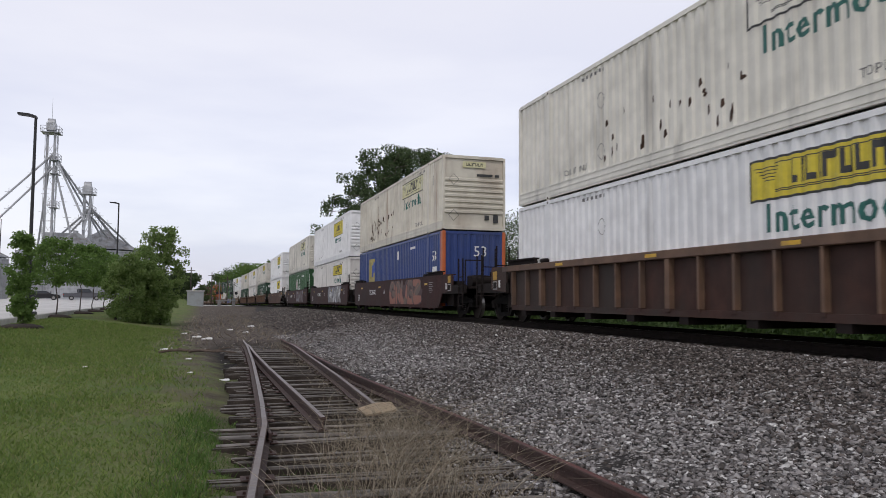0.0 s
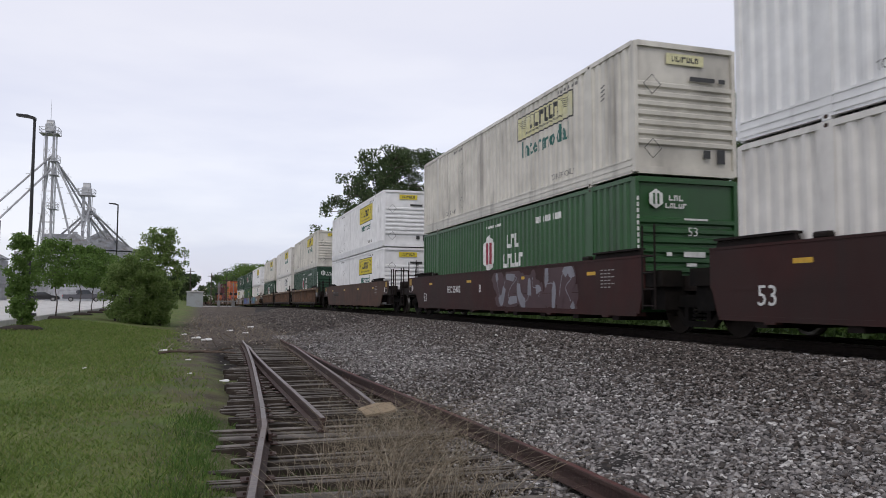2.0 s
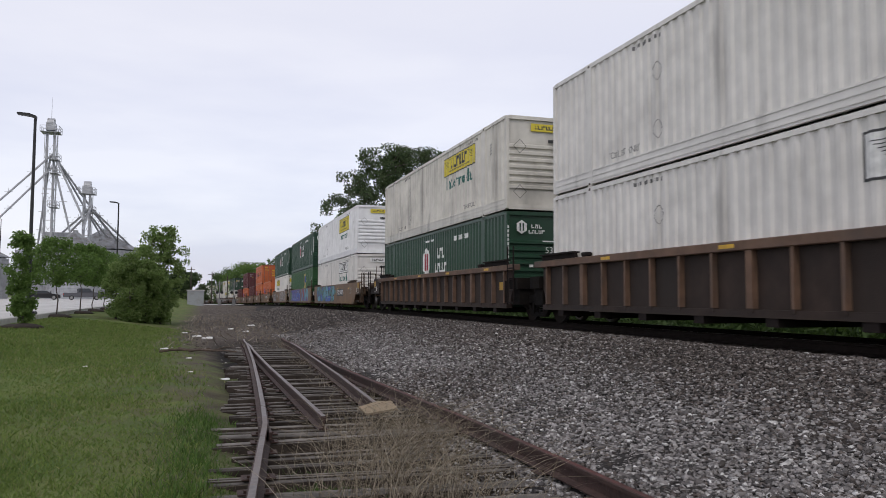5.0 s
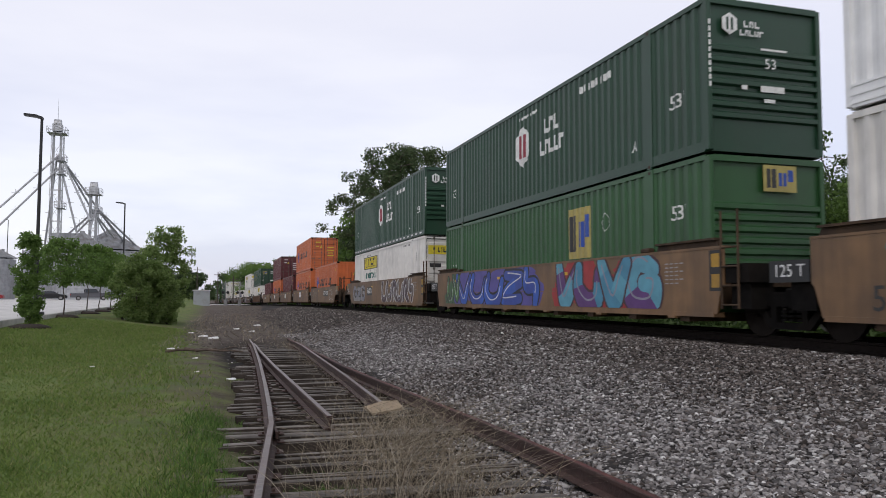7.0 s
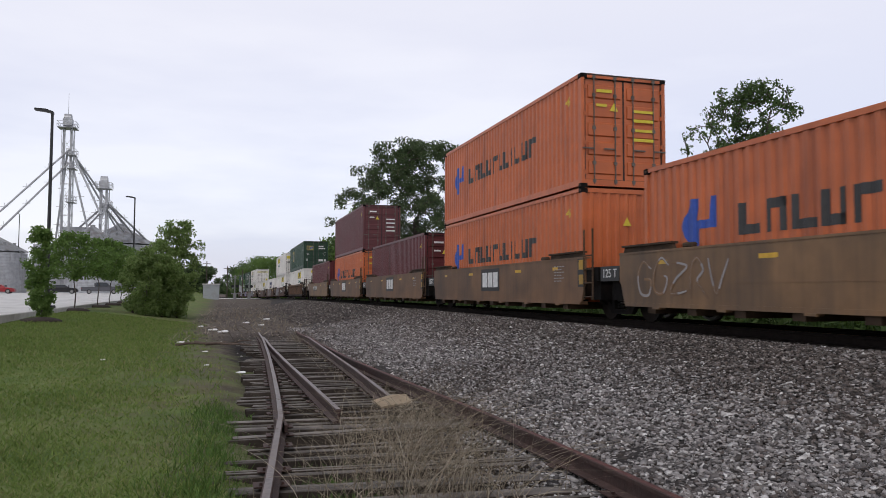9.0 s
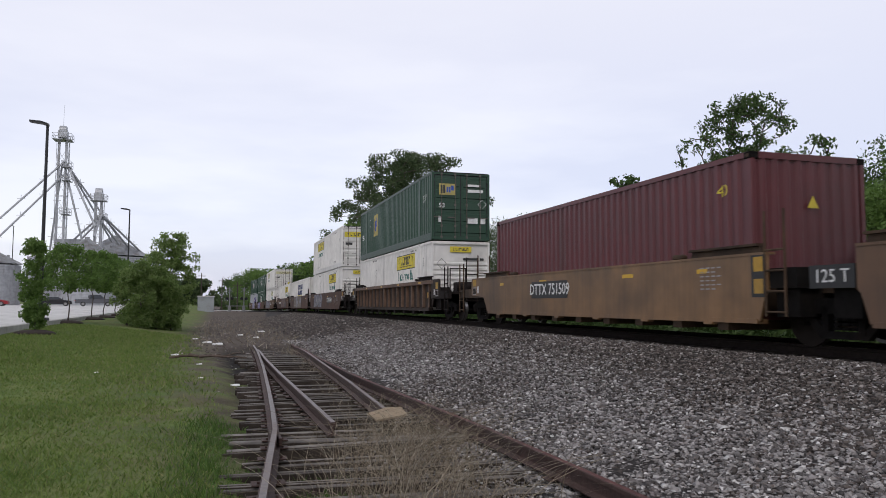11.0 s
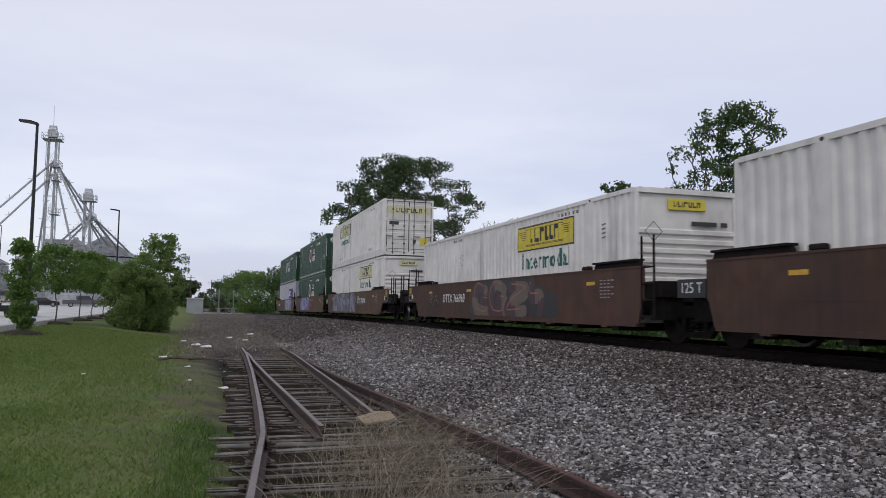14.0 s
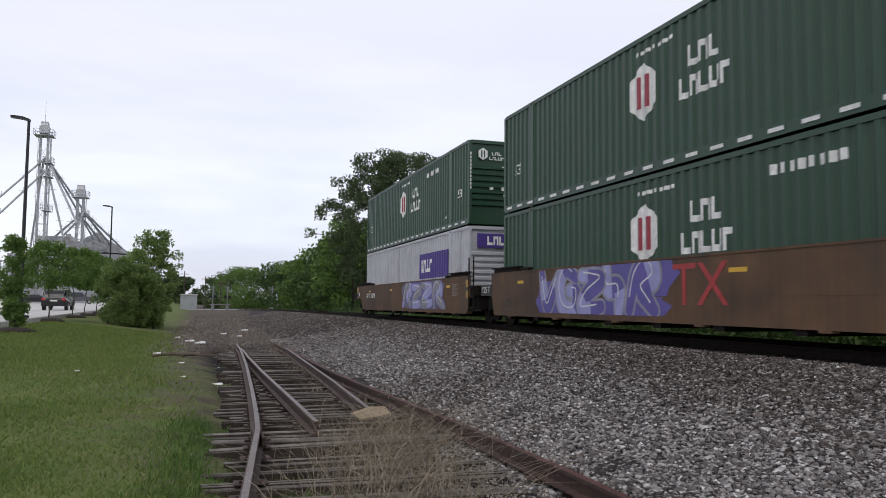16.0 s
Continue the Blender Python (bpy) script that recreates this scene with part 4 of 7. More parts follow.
for i, (x, y, h, s, nl) in enumerate(((-6.3, 30.8, 3.4, 0.5, 8500), (-7.0, 41.6, 3.9, 1.6, 5200), (-7.0, 49.2, 4.0, 1.6, 5000), (-7.0, 54.6, 4.1, 1.6, 5000), (-7.0, 60.6, 4.2, 1.6, 5000))):
    tree("tree", x, y, h, s, "fresh_leaf", 110 + i, nl, 0.08 if i else 0.055, "slim columnar street tree in a mulch ring" if i == 0 else "young street tree with a thin trunk in a mulch ring", 0.045, 0.10 if i == 0 else 0.44, knots=110, thin=0.42 if i else 0.9, group="street trees by the kerb")
    bm = bmesh.new()
    bmesh.ops.create_uvsphere(bm, u_segments=14, v_segments=6, radius=0.75)
    for v in bm.verts:
        v.co = Vector((v.co.x * (1 + 0.12 * noise.noise(v.co * 3)), v.co.y, max(-0.05, v.co.z * 0.22)))
    ob = tagged(part("mulch_ring", bm, "mulch", smooth=True), "dark mulch mound round a street tree", "mulch", "mulch rings")
    ob.location = (x, y, ground_z(x, y))


# ---- parking lot, lamps, cars ----
def lot():
    ys = [4 + 4 * i for i in range(46)]
    bm = bmesh.new()
    for y0, y1 in zip(ys, ys[1:]):
        for k in range(9):
            x1 = -7.42 - 6 * k
            cuboid(bm, x1 - 5.985, x1, y0, y1 - 0.015, 0.30, 0.52)
    tagged(part("parking_lot", bm, "concrete"), "pale concrete parking lot in jointed slabs", "pavement", kind="structure")
    bm = bmesh.new()
    for y in range(4, 180, 3):
        cuboid(bm, -7.40, -7.22, y, y + 2.98, 0.25, 0.66, bevel=0.02)
    tagged(part("kerb", bm, "kerb"), "concrete kerb between lawn and parking lot", "kerb", kind="structure")


lot()


def lamp(x, y, high, arm):
    thing = tagged(new("street_lamp"), "black steel parking-lot lamp post with a flat head", "street lamp", "parking-lot lamps")
    thing.location = (x, y, 0.5)
    bm = bmesh.new()
    tube(bm, (0, 0, 0.3), (0, 0, high), 0.09, 0.06, 10)
    part("pole", bm, "black", thing)
    bm = bmesh.new()
    cuboid(bm, -0.33, 0.33, -0.33, 0.33, -0.1, 0.30, bevel=0.04)
    part("base", bm, "black", thing)
    bm = bmesh.new()
    slab(bm, [(0.05, high - 0.1), (0.05, high), (-arm * 0.35, high + 0.10), (-arm, high + 0.12), (-arm, high + 0.03), (-arm * 0.35, high - 0.02)], "y", -0.16, 0.16)
    part("lamp_head", bm, "black", thing)


lamp(-7.65, 38.6, 9.28, 0.74)
lamp(-8.1, 78.5, 9.8, 0.8)
lamp(-34.5, 150.0, 14.0, 0.3)


def vehicle(name, paint, length, outline, glass, label, tail=True):
    """A road vehicle along +y, its front towards +y: side outline of (y, z) points, glass bands, lamps and wheels."""
    thing = tagged(new(name), label, "car")
    w = 0.93
    bm = bmesh.new()
    fs = slab(bm, outline, "x", -w, w)
    bmesh.ops.recalc_face_normals(bm, faces=bm.faces)
    for v in bm.verts:
        if v.co.z > 1.0:
            v.co.x *= 0.84
    bmesh.ops.bevel(bm, geom=list(bm.edges), offset=0.05, segments=2, affect="EDGES")
    part("body", bm, paint, thing, smooth=False)
    for sx in (-1, 1):
        bm = bmesh.new()
        slab(bm, glass, "x", sx * 0.845 - 0.015, sx * 0.845 + 0.015)
        for v in bm.verts:
            v.co.x += -sx * max(0, v.co.z - 1.15) * 0.10 + sx * 0.03
        part("side_window", bm, "glass", thing)
    gy0, gy1 = min(g[0] for g in glass), max(g[0] for g in glass)
    zt = max(g[1] for g in glass)
    for yy, s in ((gy0, -1), (gy1, 1)):
        bm = bmesh.new()
        cuboid(bm, -0.68, 0.68, yy + s * 0.20 - 0.05, yy + s * 0.20 + 0.05, zt - 0.42, zt - 0.02)
        part("windscreen" if s > 0 else "rear_window", bm, "glass", thing)
    for sx in (-1, 1):
        bm = bmesh.new()
        cuboid(bm, sx * 0.75 - 0.13, sx * 0.75 + 0.13, -length / 2 - 0.02, -length / 2 + 0.06, 0.82, 0.98, bevel=0.02)
        part("tail_lamp", bm, "lamp_red", thing, "red tail lamp")
    bm = bmesh.new()
    cuboid(bm, -0.26, 0.26, -length / 2 - 0.025, -length / 2 + 0.02, 0.74, 0.86)
    part("plate", bm, "chalk", thing)
    for sx in (-1, 1):
        for yy in (-length * 0.30, length * 0.31):
            bm = bmesh.new()
            tube(bm, (sx * 0.72, yy, 0.36), (sx * 0.95, yy, 0.36), 0.36, sides=18)
            wheel = part("wheel", bm, "gum", thing)
            bm = bmesh.new()
            tube(bm, (sx * 0.90, yy, 0.36), (sx * 0.965, yy, 0.36), 0.22, sides=14)
            part("rim", bm, "tread", wheel)
    return thing


SUV = [(-2.35, 0.35), (-2.40, 0.95), (-2.28, 1.15), (-2.05, 1.70), (0.55, 1.74), (1.15, 1.18), (2.2, 1.02), (2.38, 0.80), (2.38, 0.35)]
SEDAN = [(-2.35, 0.30), (-2.38, 0.85), (-1.75, 0.98), (-1.15, 1.40), (0.35, 1.42), (1.10, 0.98), (2.2, 0.82), (2.36, 0.62), (2.36, 0.30)]
PICKUP = [(-2.9, 0.45), (-2.92, 1.10), (-0.95, 1.12), (-0.85, 1.80), (0.75, 1.82), (1.30, 1.20), (2.75, 1.10), (2.9, 0.85), (2.9, 0.45)]
SUV_GLASS = [(-1.95, 1.20), (-1.80, 1.62), (0.50, 1.64), (0.95, 1.20)]
SEDAN_GLASS = [(-1.30, 1.02), (-1.05, 1.34), (0.30, 1.36), (0.80, 1.02)]
PICKUP_GLASS = [(-0.75, 1.24), (-0.68, 1.72), (0.70, 1.74), (1.05, 1.24)]
suv = vehicle("suv", "car_black", 4.76, SUV, SUV_GLASS, "black sport utility car driving across the parking lot")
v = vehicle("pickup_truck", "car_grey", 5.8, PICKUP, PICKUP_GLASS, "grey pickup truck parked on the lot")
v.matrix_basis = pose(-18.0, 130.0, 0.52, 0, 0, -82)
v = vehicle("sedan", "car_black", 4.7, SEDAN, SEDAN_GLASS, "dark sedan parked beside a pickup")
v.matrix_basis = pose(-24.2, 133.0, 0.52, 0, 0, -84)
v = vehicle("sedan", "car_red", 4.7, SEDAN, SEDAN_GLASS, "red sedan parked far across the lot")
v.matrix_basis = pose(-33.2, 133.0, 0.52, 0, 0, -86)
_suv = [(0, -24.0, 10.0, -20), (12.2, -13.5, 40.0, -8), (13.4, -11.9, 51.5, -6), (14.2, -11.7, 57.0, 0), (15.0, -11.5, 63.0, 0), (16.0, -11.2, 71.0, 0)]
OTHERS = [(suv, [(t, pose(x, y, 0.52, 0, 0, r)) for t, x, y, r in _suv])]


# ---- grain elevator ----
def grain_bin(x, y, r, eave, peak, label, roof="roofing"):
    thing = tagged(new("grain_bin"), label, "grain bin", "grain bins")
    thing.location = (x, y, 0.4)
    bm = bmesh.new()
    n, rings = 48, []
    steps = int(eave / 0.55)
    for k in range(steps + 1):
        for dz, dr in ((0.0, 0.0), (0.42, 0.0), (0.47, -0.07)):
            z = (k + dz) * eave / (steps + 1)
            rings.append([bm.verts.new(((r + dr) * math.cos(2 * math.pi * i / n), (r + dr) * math.sin(2 * math.pi * i / n), z)) for i in range(n)])
    for a, b in zip(rings, rings[1:]):
        for i in range(n):
            bm.faces.new((a[i], a[(i + 1) % n], b[(i + 1) % n], b[i]))
    part("wall", bm, "galv", thing)
    bm = bmesh.new()
    tip = 0.12 * r
    lo = [bm.verts.new(((r + 0.2) * math.cos(2 * math.pi * i / n), (r + 0.2) * math.sin(2 * math.pi * i / n), eave - 0.1 + (0.12 if i % 2 else 0))) for i in range(n)]
    hi = [bm.verts.new((tip * math.cos(2 * math.pi * i / n), tip * math.sin(2 * math.pi * i / n), peak + (0.12 if i % 2 else 0))) for i in range(n)]
    for i in range(n):
        bm.faces.new((lo[i], lo[(i + 1) % n], hi[(i + 1) % n], hi[i]))
    bm.faces.new(hi)
    tube(bm, (0, 0, peak - 0.1), (0, 0, peak + 0.5), tip * 0.8, sides=12)
    part("roof", bm, roof, thing, "ribbed conical roof")
    for i in range(8):
        a = 2 * math.pi * i / 8
        bm = bmesh.new()
        q = Vector((math.cos(a) * r * 0.62, math.sin(a) * r * 0.62, eave + (peak - eave) * 0.40))
        tube(bm, q, q + Vector((0, 0, 0.5)), 0.25, sides=8)
        part("roof_vent", bm, roof, thing)
    return thing


grain_bin(-22.5, 150, 4.5, 9.0, 12.0, "galvanised grain bin with a ribbed conical roof")
grain_bin(-20.6, 172, 7.2, 10.2, 14.0, "wide galvanised grain bin with a conical roof")
grain_bin(-38.5, 150, 5.4, 7.4, 10.0, "dark galvanised grain bin with a conical roof")
bm = bmesh.new()
cuboid(bm, -2.6, 2.6, -3, 3, 0, 13.0, bevel=0.05)
ob = tagged(part("elevator_house", bm, "galv"), "tall flat-topped metal elevator house", "building")
ob.location = (-27.6, 166, 0.4)
for k in range(12):
    bm = bmesh.new()
    cuboid(bm, -2.64, 2.64, -3.04, 3.04, 1.0 * k + 0.5, 1.0 * k + 0.56)
    part("seam", bm, "galv", ob)
bm = bmesh.new()
cuboid(bm, -3, 3, -4, 4, 0, 9.6, bevel=0.05)
ob = tagged(part("elevator_annex", bm, "galv"), "lower metal annex beside the elevator", "building")
ob.location = (-32.6, 170, 0.4)


def leg_tower(x, y, top, wide, platforms, label):
    """A bucket elevator: two trunk casings in a light lattice, with head, platforms and ladder cage."""
    thing = tagged(new("bucket_elevator"), label, "grain elevator")
    thing.location = (x, y, 0.4)
    h = wide / 2
    for sx in (-0.55, 0.55):
        bm = bmesh.new()
        cuboid(bm, sx * h * 1.3 - 0.2, sx * h * 1.3 + 0.2, -0.24, 0.24, 0, top - 1.5)
        for k in range(int(top / 2.4)):
            cuboid(bm, sx * h * 1.3 - 0.23, sx * h * 1.3 + 0.23, -0.27, 0.27, 2.4 * k, 2.4 * k + 0.08)
        part("trunk_casing", bm, "galv", thing)
    bm = bmesh.new()
    for a in (-h, h):
        for b in (-h, h):
            tube(bm, (a, b, 0), (a, b, top - 3), 0.05, sides=6)
    k, z = 0, 0.0
    while z < top - 6:
        for (a, b), (c, d) in (((-h, -h), (h, -h)), ((h, -h), (h, h)), ((h, h), (-h, h)), ((-h, h), (-h, -h))):
            tube(bm, (a, b, z), (c, d, z), 0.035, sides=5)
            tube(bm, (a, b, z) if k % 2 else (c, d, z), (c, d, z + 3) if k % 2 else (a, b, z + 3), 0.028, sides=5)
        z += 3
        k += 1
    part("lattice", bm, "galv", thing)
    bm = bmesh.new()
    tube(bm, (-0.6, 0, top - 0.9), (0.6, 0, top - 0.9), 1.0, sides=20)
    cuboid(bm, -0.8, 0.8, -0.95, 0.95, top - 2.3, top - 0.9)
    part("head", bm, "galv", thing)
    for pz in platforms:
        bm = bmesh.new()
        s = h + 0.75
        w = -s if pz == platforms[0] else 0.15  # only the head has a walkway all round
        cuboid(bm, w, s, -s, s, pz - 0.08, pz, bevel=0.0)
        for a in (w, (w + s) / 2, s):
            for b in (-s, 0, s):
                if a in (w, s) or abs(b) == s:
                    tube(bm, (a, b, pz), (a, b, pz + 1.1), 0.04, sides=5)
        for zz in (0.55, 1.1):
            for (a, b), (c, d) in (((w, -s), (s, -s)), ((s, -s), (s, s)), ((s, s), (w, s)), ((w, s), (w, -s))):
                tube(bm, (a, b, pz + zz), (c, d, pz + zz), 0.04, sides=5)
        part("platform", bm, "galv", thing)
    bm = bmesh.new()
    for a in (-0.25, 0.25):
        tube(bm, (h + 0.3, a, 0), (h + 0.3, a, top - 2), 0.04, sides=5)
    for k in range(int(top / 1.2)):
        tube(bm, (h + 0.3, -0.25, k * 1.2), (h + 0.3, 0.25, k * 1.2), 0.03, sides=4)
    part("ladder", bm, "galv", thing)
    return thing


t1 = leg_tower(-28.9, 160, 34.6, 1.8, (31.9, 26.6, 24.0, 17.5, 6.0), "tall galvanised bucket elevator tower with platforms")
bm = bmesh.new()
tube(bm, (0, 0, 34.4), (0, 0, 38.8), 0.05, 0.02, 5)
part("aerial", bm, "galv", t1)
t2 = leg_tower(-21.6, 156, 22.2, 1.3, (19.9, 16.4), "shorter galvanised bucket elevator above a grain bin")


def spout(p, q, r=0.19):
    bm = bmesh.new()
    tube(bm, p, q, r, sides=8)
    p, q = Vector(p), Vector(q)
    for f in (0.2, 0.4, 0.6, 0.8):
        c = p.lerp(q, f)
        tube(bm, c, c + Vector((0, 0, 0.9)), 0.05, sides=4)
        tube(bm, c + Vector((-0.7, 0, 0.2)), c + Vector((0.7, 0, 0.2)), 0.05, sides=4)
    tagged(part("grain_spout", bm, "galv"), "galvanised grain spout pipe slanting down from the elevator", "grain spout", "grain spouts")


for p, q in (((-28.5, 160, 28.2), (-45.5, 155, 8.2)), ((-28.5, 160, 25.6), (-45.5, 155, 4.2)), ((-28.3, 160, 28.2), (-21.5, 152, 15.0)), ((-28.0, 160, 27.6), (-20.5, 170, 13.0)), ((-28.6, 160, 27.8), (-24.6, 158, 12.8)), ((-28.9, 160, 27.5), (-31.5, 165, 10.2)),
             ((-20.9, 156, 17.6), (-15.2, 171, 11.6)), ((-20.9, 156, 17.4), (-17.5, 170, 12.4)), ((-21.2, 156, 17.4), (-27.0, 164, 13.4)), ((-21.2, 156, 16.8), (-25.2, 160, 13.0)), ((-20.9, 156, 18.2), (-21.4, 150.2, 13.0)), ((-20.8, 156, 16.0), (-19.0, 166, 12.8)), ((-27.5, 160, 26.8), (-19.2, 168, 14.2))):
    spout(p, q)


# ---- far crossing, signals, shed ----
def crossing():
    ys = [160.0, 168.0]
    z = line_at(162)[0].z - 0.05
    xs = [-80 + 8 * i for i in range(24)]
    verts = [(x, y, z - 0.012 * max(0, abs(x - 9) - 6)) for y in ys for x in xs]
    w = len(xs)
    soup_ob = soup("crossing_road", verts, [(i, i + 1, w + i + 1, w + i) for i in range(w - 1)], "concrete")
    tagged(soup_ob, "pale road across the line at the level crossing", "road", kind="structure")
    for x, y, arm in ((2.8, 158.0, 1.6), (5.6, 158.5, -1.6), (14.4, 158.5, 1.8), (18.6, 159.0, -1.8)):
        base = line_at(y)[0].z - 0.3
        thing = tagged(new("crossing_signal"), "silver level-crossing signal mast with lamps", "railway signal", "crossing signals")
        thing.location = (x, y, base)
        bm = bmesh.new()
        tube(bm, (0, 0, 0), (0, 0, 5.0), 0.10, sides=8)
        part("mast", bm, "signal", thing)
        for s in (-1, 1):
            bm = bmesh.new()
            tube(bm, (s * 0.45, -0.2, 2.7), (s * 0.45, 0.1, 2.7), 0.30, sides=14)
            tube(bm, (s * 0.45, -0.45, 2.75), (s * 0.45, -0.2, 2.75), 0.26, 0.2, sides=14)
            part("signal_lamp", bm, "black", thing)
        bm = bmesh.new()
        for s in (-1, 1):
            q = [(-0.7 * s - 0.09, 4.0), (-0.7 * s + 0.09, 4.0), (0.7 * s + 0.09, 4.9), (0.7 * s - 0.09, 4.9)]
            slab(bm, q, "y", -0.12 - 0.02 * s, -0.10 - 0.02 * s)
        part("crossbuck", bm, "signal", thing)
        bm = bmesh.new()
        cuboid(bm, -0.3, 0.3, -0.3, 0.3, 0.0, 1.3, bevel=0.03)
        cuboid(bm, min(0, arm * 2.2), max(0, arm * 2.2), -0.06, 0.06, 1.15, 1.3)
        part("gate_gear", bm, "signal", thing)
    z = ground_z(-1, 140)
    thing = tagged(new("signal_shed"), "small grey metal signal shed with a pale roof", "shed")
    thing.location = (-1.5, 138, z)
    bm = bmesh.new()
    cuboid(bm, -1.35, 1.35, -1.2, 1.2, 0, 2.6, bevel=0.03)
    part("wall", bm, "shed", thing)
    bm = bmesh.new()
    cuboid(bm, -1.5, 1.5, -1.35, 1.35, 2.6, 2.78, bevel=0.03)
    part("roof", bm, "kerb", thing)
    for x, y, h in ((-3.2, 190, 9.0), (1.6, 195, 8.0), (4.6, 170, 6.5)):
        bm = bmesh.new()
        tube(bm, (0, 0, 0), (0, 0, h), 0.14, 0.10, 8)
        cuboid(bm, -0.9, 0.9, -0.05, 0.05, h - 0.8, h - 0.65)
        ob = tagged(part("utility_pole", bm, "bark"), "wooden utility pole with a crossarm beyond the crossing", "utility pole", "utility poles")
        ob.location = (x, y, -1.0)


crossing()


# ---- containers ----
MESHES = {}


def cached(key, build, mats):
    if key not in MESHES:
        bm = bmesh.new()
        build(bm)
        me = bpy.data.meshes.new(key[0])
        bm.to_mesh(me)
        bm.free()
        for mm in mats:
            me.materials.append(M[mm])
        MESHES[key] = me
    return MESHES[key]


def corrugated(bm, half, x, z0, z1, pitch=0.285, depth=0.042, stops=()):
    """An upright sheet along y with pressed ribs; between the stops' posts it is flat."""
    ys, y = [], -half
    steps = int(2 * half / pitch)
    pitch = 2 * half / steps
    for i in range(steps):
        for f, d in ((0.0, 0), (0.32, 0), (0.50, depth), (0.82, depth)):
            ys.append((y + f * pitch, d))
        y += pitch
    ys.append((half, 0))
    rows = []
    for yy, d in ys:
        if any(abs(yy - s) < 0.16 for s in stops):
            d = 0
        rows.append((bm.verts.new((x + d, yy, z0)), bm.verts.new((x + d, yy, z1))))
    for a, b in zip(rows, rows[1:]):
        bm.faces.new((a[0], a[1], b[1], b[0]))


def container(paint, length, front="ribs", label="", band=0.17, width=2.59, high=2.9, group="containers on the train"):
    """A shipping container standing on z = 0, its front end towards -y."""
    thing = tagged(new("shipping_container"), label, "shipping container", group)
    hl, hw = length / 2, width / 2
    long_box = length > 13
    posts = (-6.1, 6.1) if long_box else ()

    def walls(bm):
        corrugated(bm, hl - 0.10, -hw + 0.012, band, high - 0.09, pitch=0.285 if long_box else 0.27, stops=posts)
    wall = cached(("side_wall", paint, length, band), walls, [paint])
    shared("side_wall", wall, thing)
    shared("side_wall", wall, thing, Matrix.Rotation(math.pi, 4, "Z"))

    def rails(bm):
        for sx in (-1, 1):
            for sy in (-1, 1):
                cuboid(bm, min(sx * hw, sx * (hw - 0.10)), max(sx * hw, sx * (hw - 0.10)), min(sy * hl, sy * (hl - 0.13)), max(sy * hl, sy * (hl - 0.13)), 0.02, high - 0.02, bevel=0.015)
            a, b = sorted((sx * hw, sx * (hw - 0.07)))
            cuboid(bm, a, b, -hl + 0.12, hl - 0.12, high - 0.10, high - 0.004)
            cuboid(bm, a, b, -hl + 0.12, hl - 0.12, 0.0, band)
            if band > 0.25:
                c = sx * (hw + 0.012)
                a2, b2 = sorted((c, sx * hw))
                for z in (0.05, 0.17, band - 0.04):
                    cuboid(bm, a2, b2, -hl + 0.12, hl - 0.12, z, z + 0.035)
            for y in posts:
                a3, b3 = sorted((sx * (hw + 0.008), sx * (hw - 0.05)))
                cuboid(bm, a3, b3, y - 0.13, y + 0.13, 0.0, high - 0.004)
        for sy in (-1, 1):
            a, b = sorted((sy * (hl - 0.004), sy * (hl - 0.09)))
            cuboid(bm, -hw + 0.09, hw - 0.09, a, b, high - 0.12, high - 0.006)
            cuboid(bm, -hw + 0.09, hw - 0.09, a, b, 0.0, 0.16)
    shared("corner_frame", cached(("corner_frame", paint, length, band), rails, [paint]), thing)

    def casting(bm):
        cuboid(bm, -0.09, 0.09, -0.088, 0.088, 0.0, 0.124, bevel=0.012)
        # A dark oval on each face is the casting hole's shade, painted on.
        for sx in (-1, 1):
            slab(bm, [(0.045 * math.cos(k * math.pi / 5), 0.062 + 0.034 * math.sin(k * math.pi / 5)) for k in range(10)], "x", *sorted((sx * 0.089, sx * 0.0915)), 1)
    lump = cached(("corner_casting", paint if long_box else "steel"), casting, [paint if long_box else "steel", "flake"])
    for sx in (-1, 1):
        for sy in (-1, 1):
            for z in (0.0, high - 0.118):
                yy = sy * (6.1 if long_box else hl - 0.085)
                shared("corner_casting", lump, thing, Matrix.Translation((sx * (hw - 0.08), yy, z - (0.012 if z else 0.056))))

    def roof(bm):
        n = int(length / 0.9)
        for i in range(n):
            y0 = -hl + 0.1 + (length - 0.2) * i / n
            y1 = y0 + (length - 0.2) / n
            cuboid(bm, -hw + 0.06, hw - 0.06, y0, y1 - 0.06, high - 0.05, high - 0.016)
            cuboid(bm, -hw + 0.06, hw - 0.06, y1 - 0.06, y1, high - 0.05, high - 0.03)
    shared("roof", cached(("roof", paint, length), roof, [paint]), thing)

    def ribbed_end(bm):
        line = [(0.10, 0.1)]
        for i in range(7):
            z = 0.62 + 0.21 * i
            line += [(0.075, z), (0.014, z + 0.035), (0.014, z + 0.115), (0.075, z + 0.15)]
        line += [(0.075, high - 0.1)]
        line[0] = (0.075, 0.1)
        vs = [(bm.verts.new((-hw + 0.09, -hl + d, z)), bm.verts.new((hw - 0.09, -hl + d, z))) for d, z in line]
        for p, q in zip(vs, vs[1:]):
            bm.faces.new((p[0], p[1], q[1], q[0]))

    def upright_end(bm):
        x, n = -hw + 0.1, 9
        step = (width - 0.2) / n
        rows = []
        for i in range(n):
            for f, d in ((0, 0.05), (0.4, 0.05), (0.55, 0.012), (0.85, 0.012)):
                rows.append((x + (i + f) * step, d))
        rows.append((hw - 0.1, 0.05))
        vs = [(bm.verts.new((a, -hl + d, 0.1)), bm.verts.new((a, -hl + d, high - 0.1))) for a, d in rows]
        for a, b in zip(vs, vs[1:]):
            bm.faces.new((a[0], b[0], b[1], a[1]))

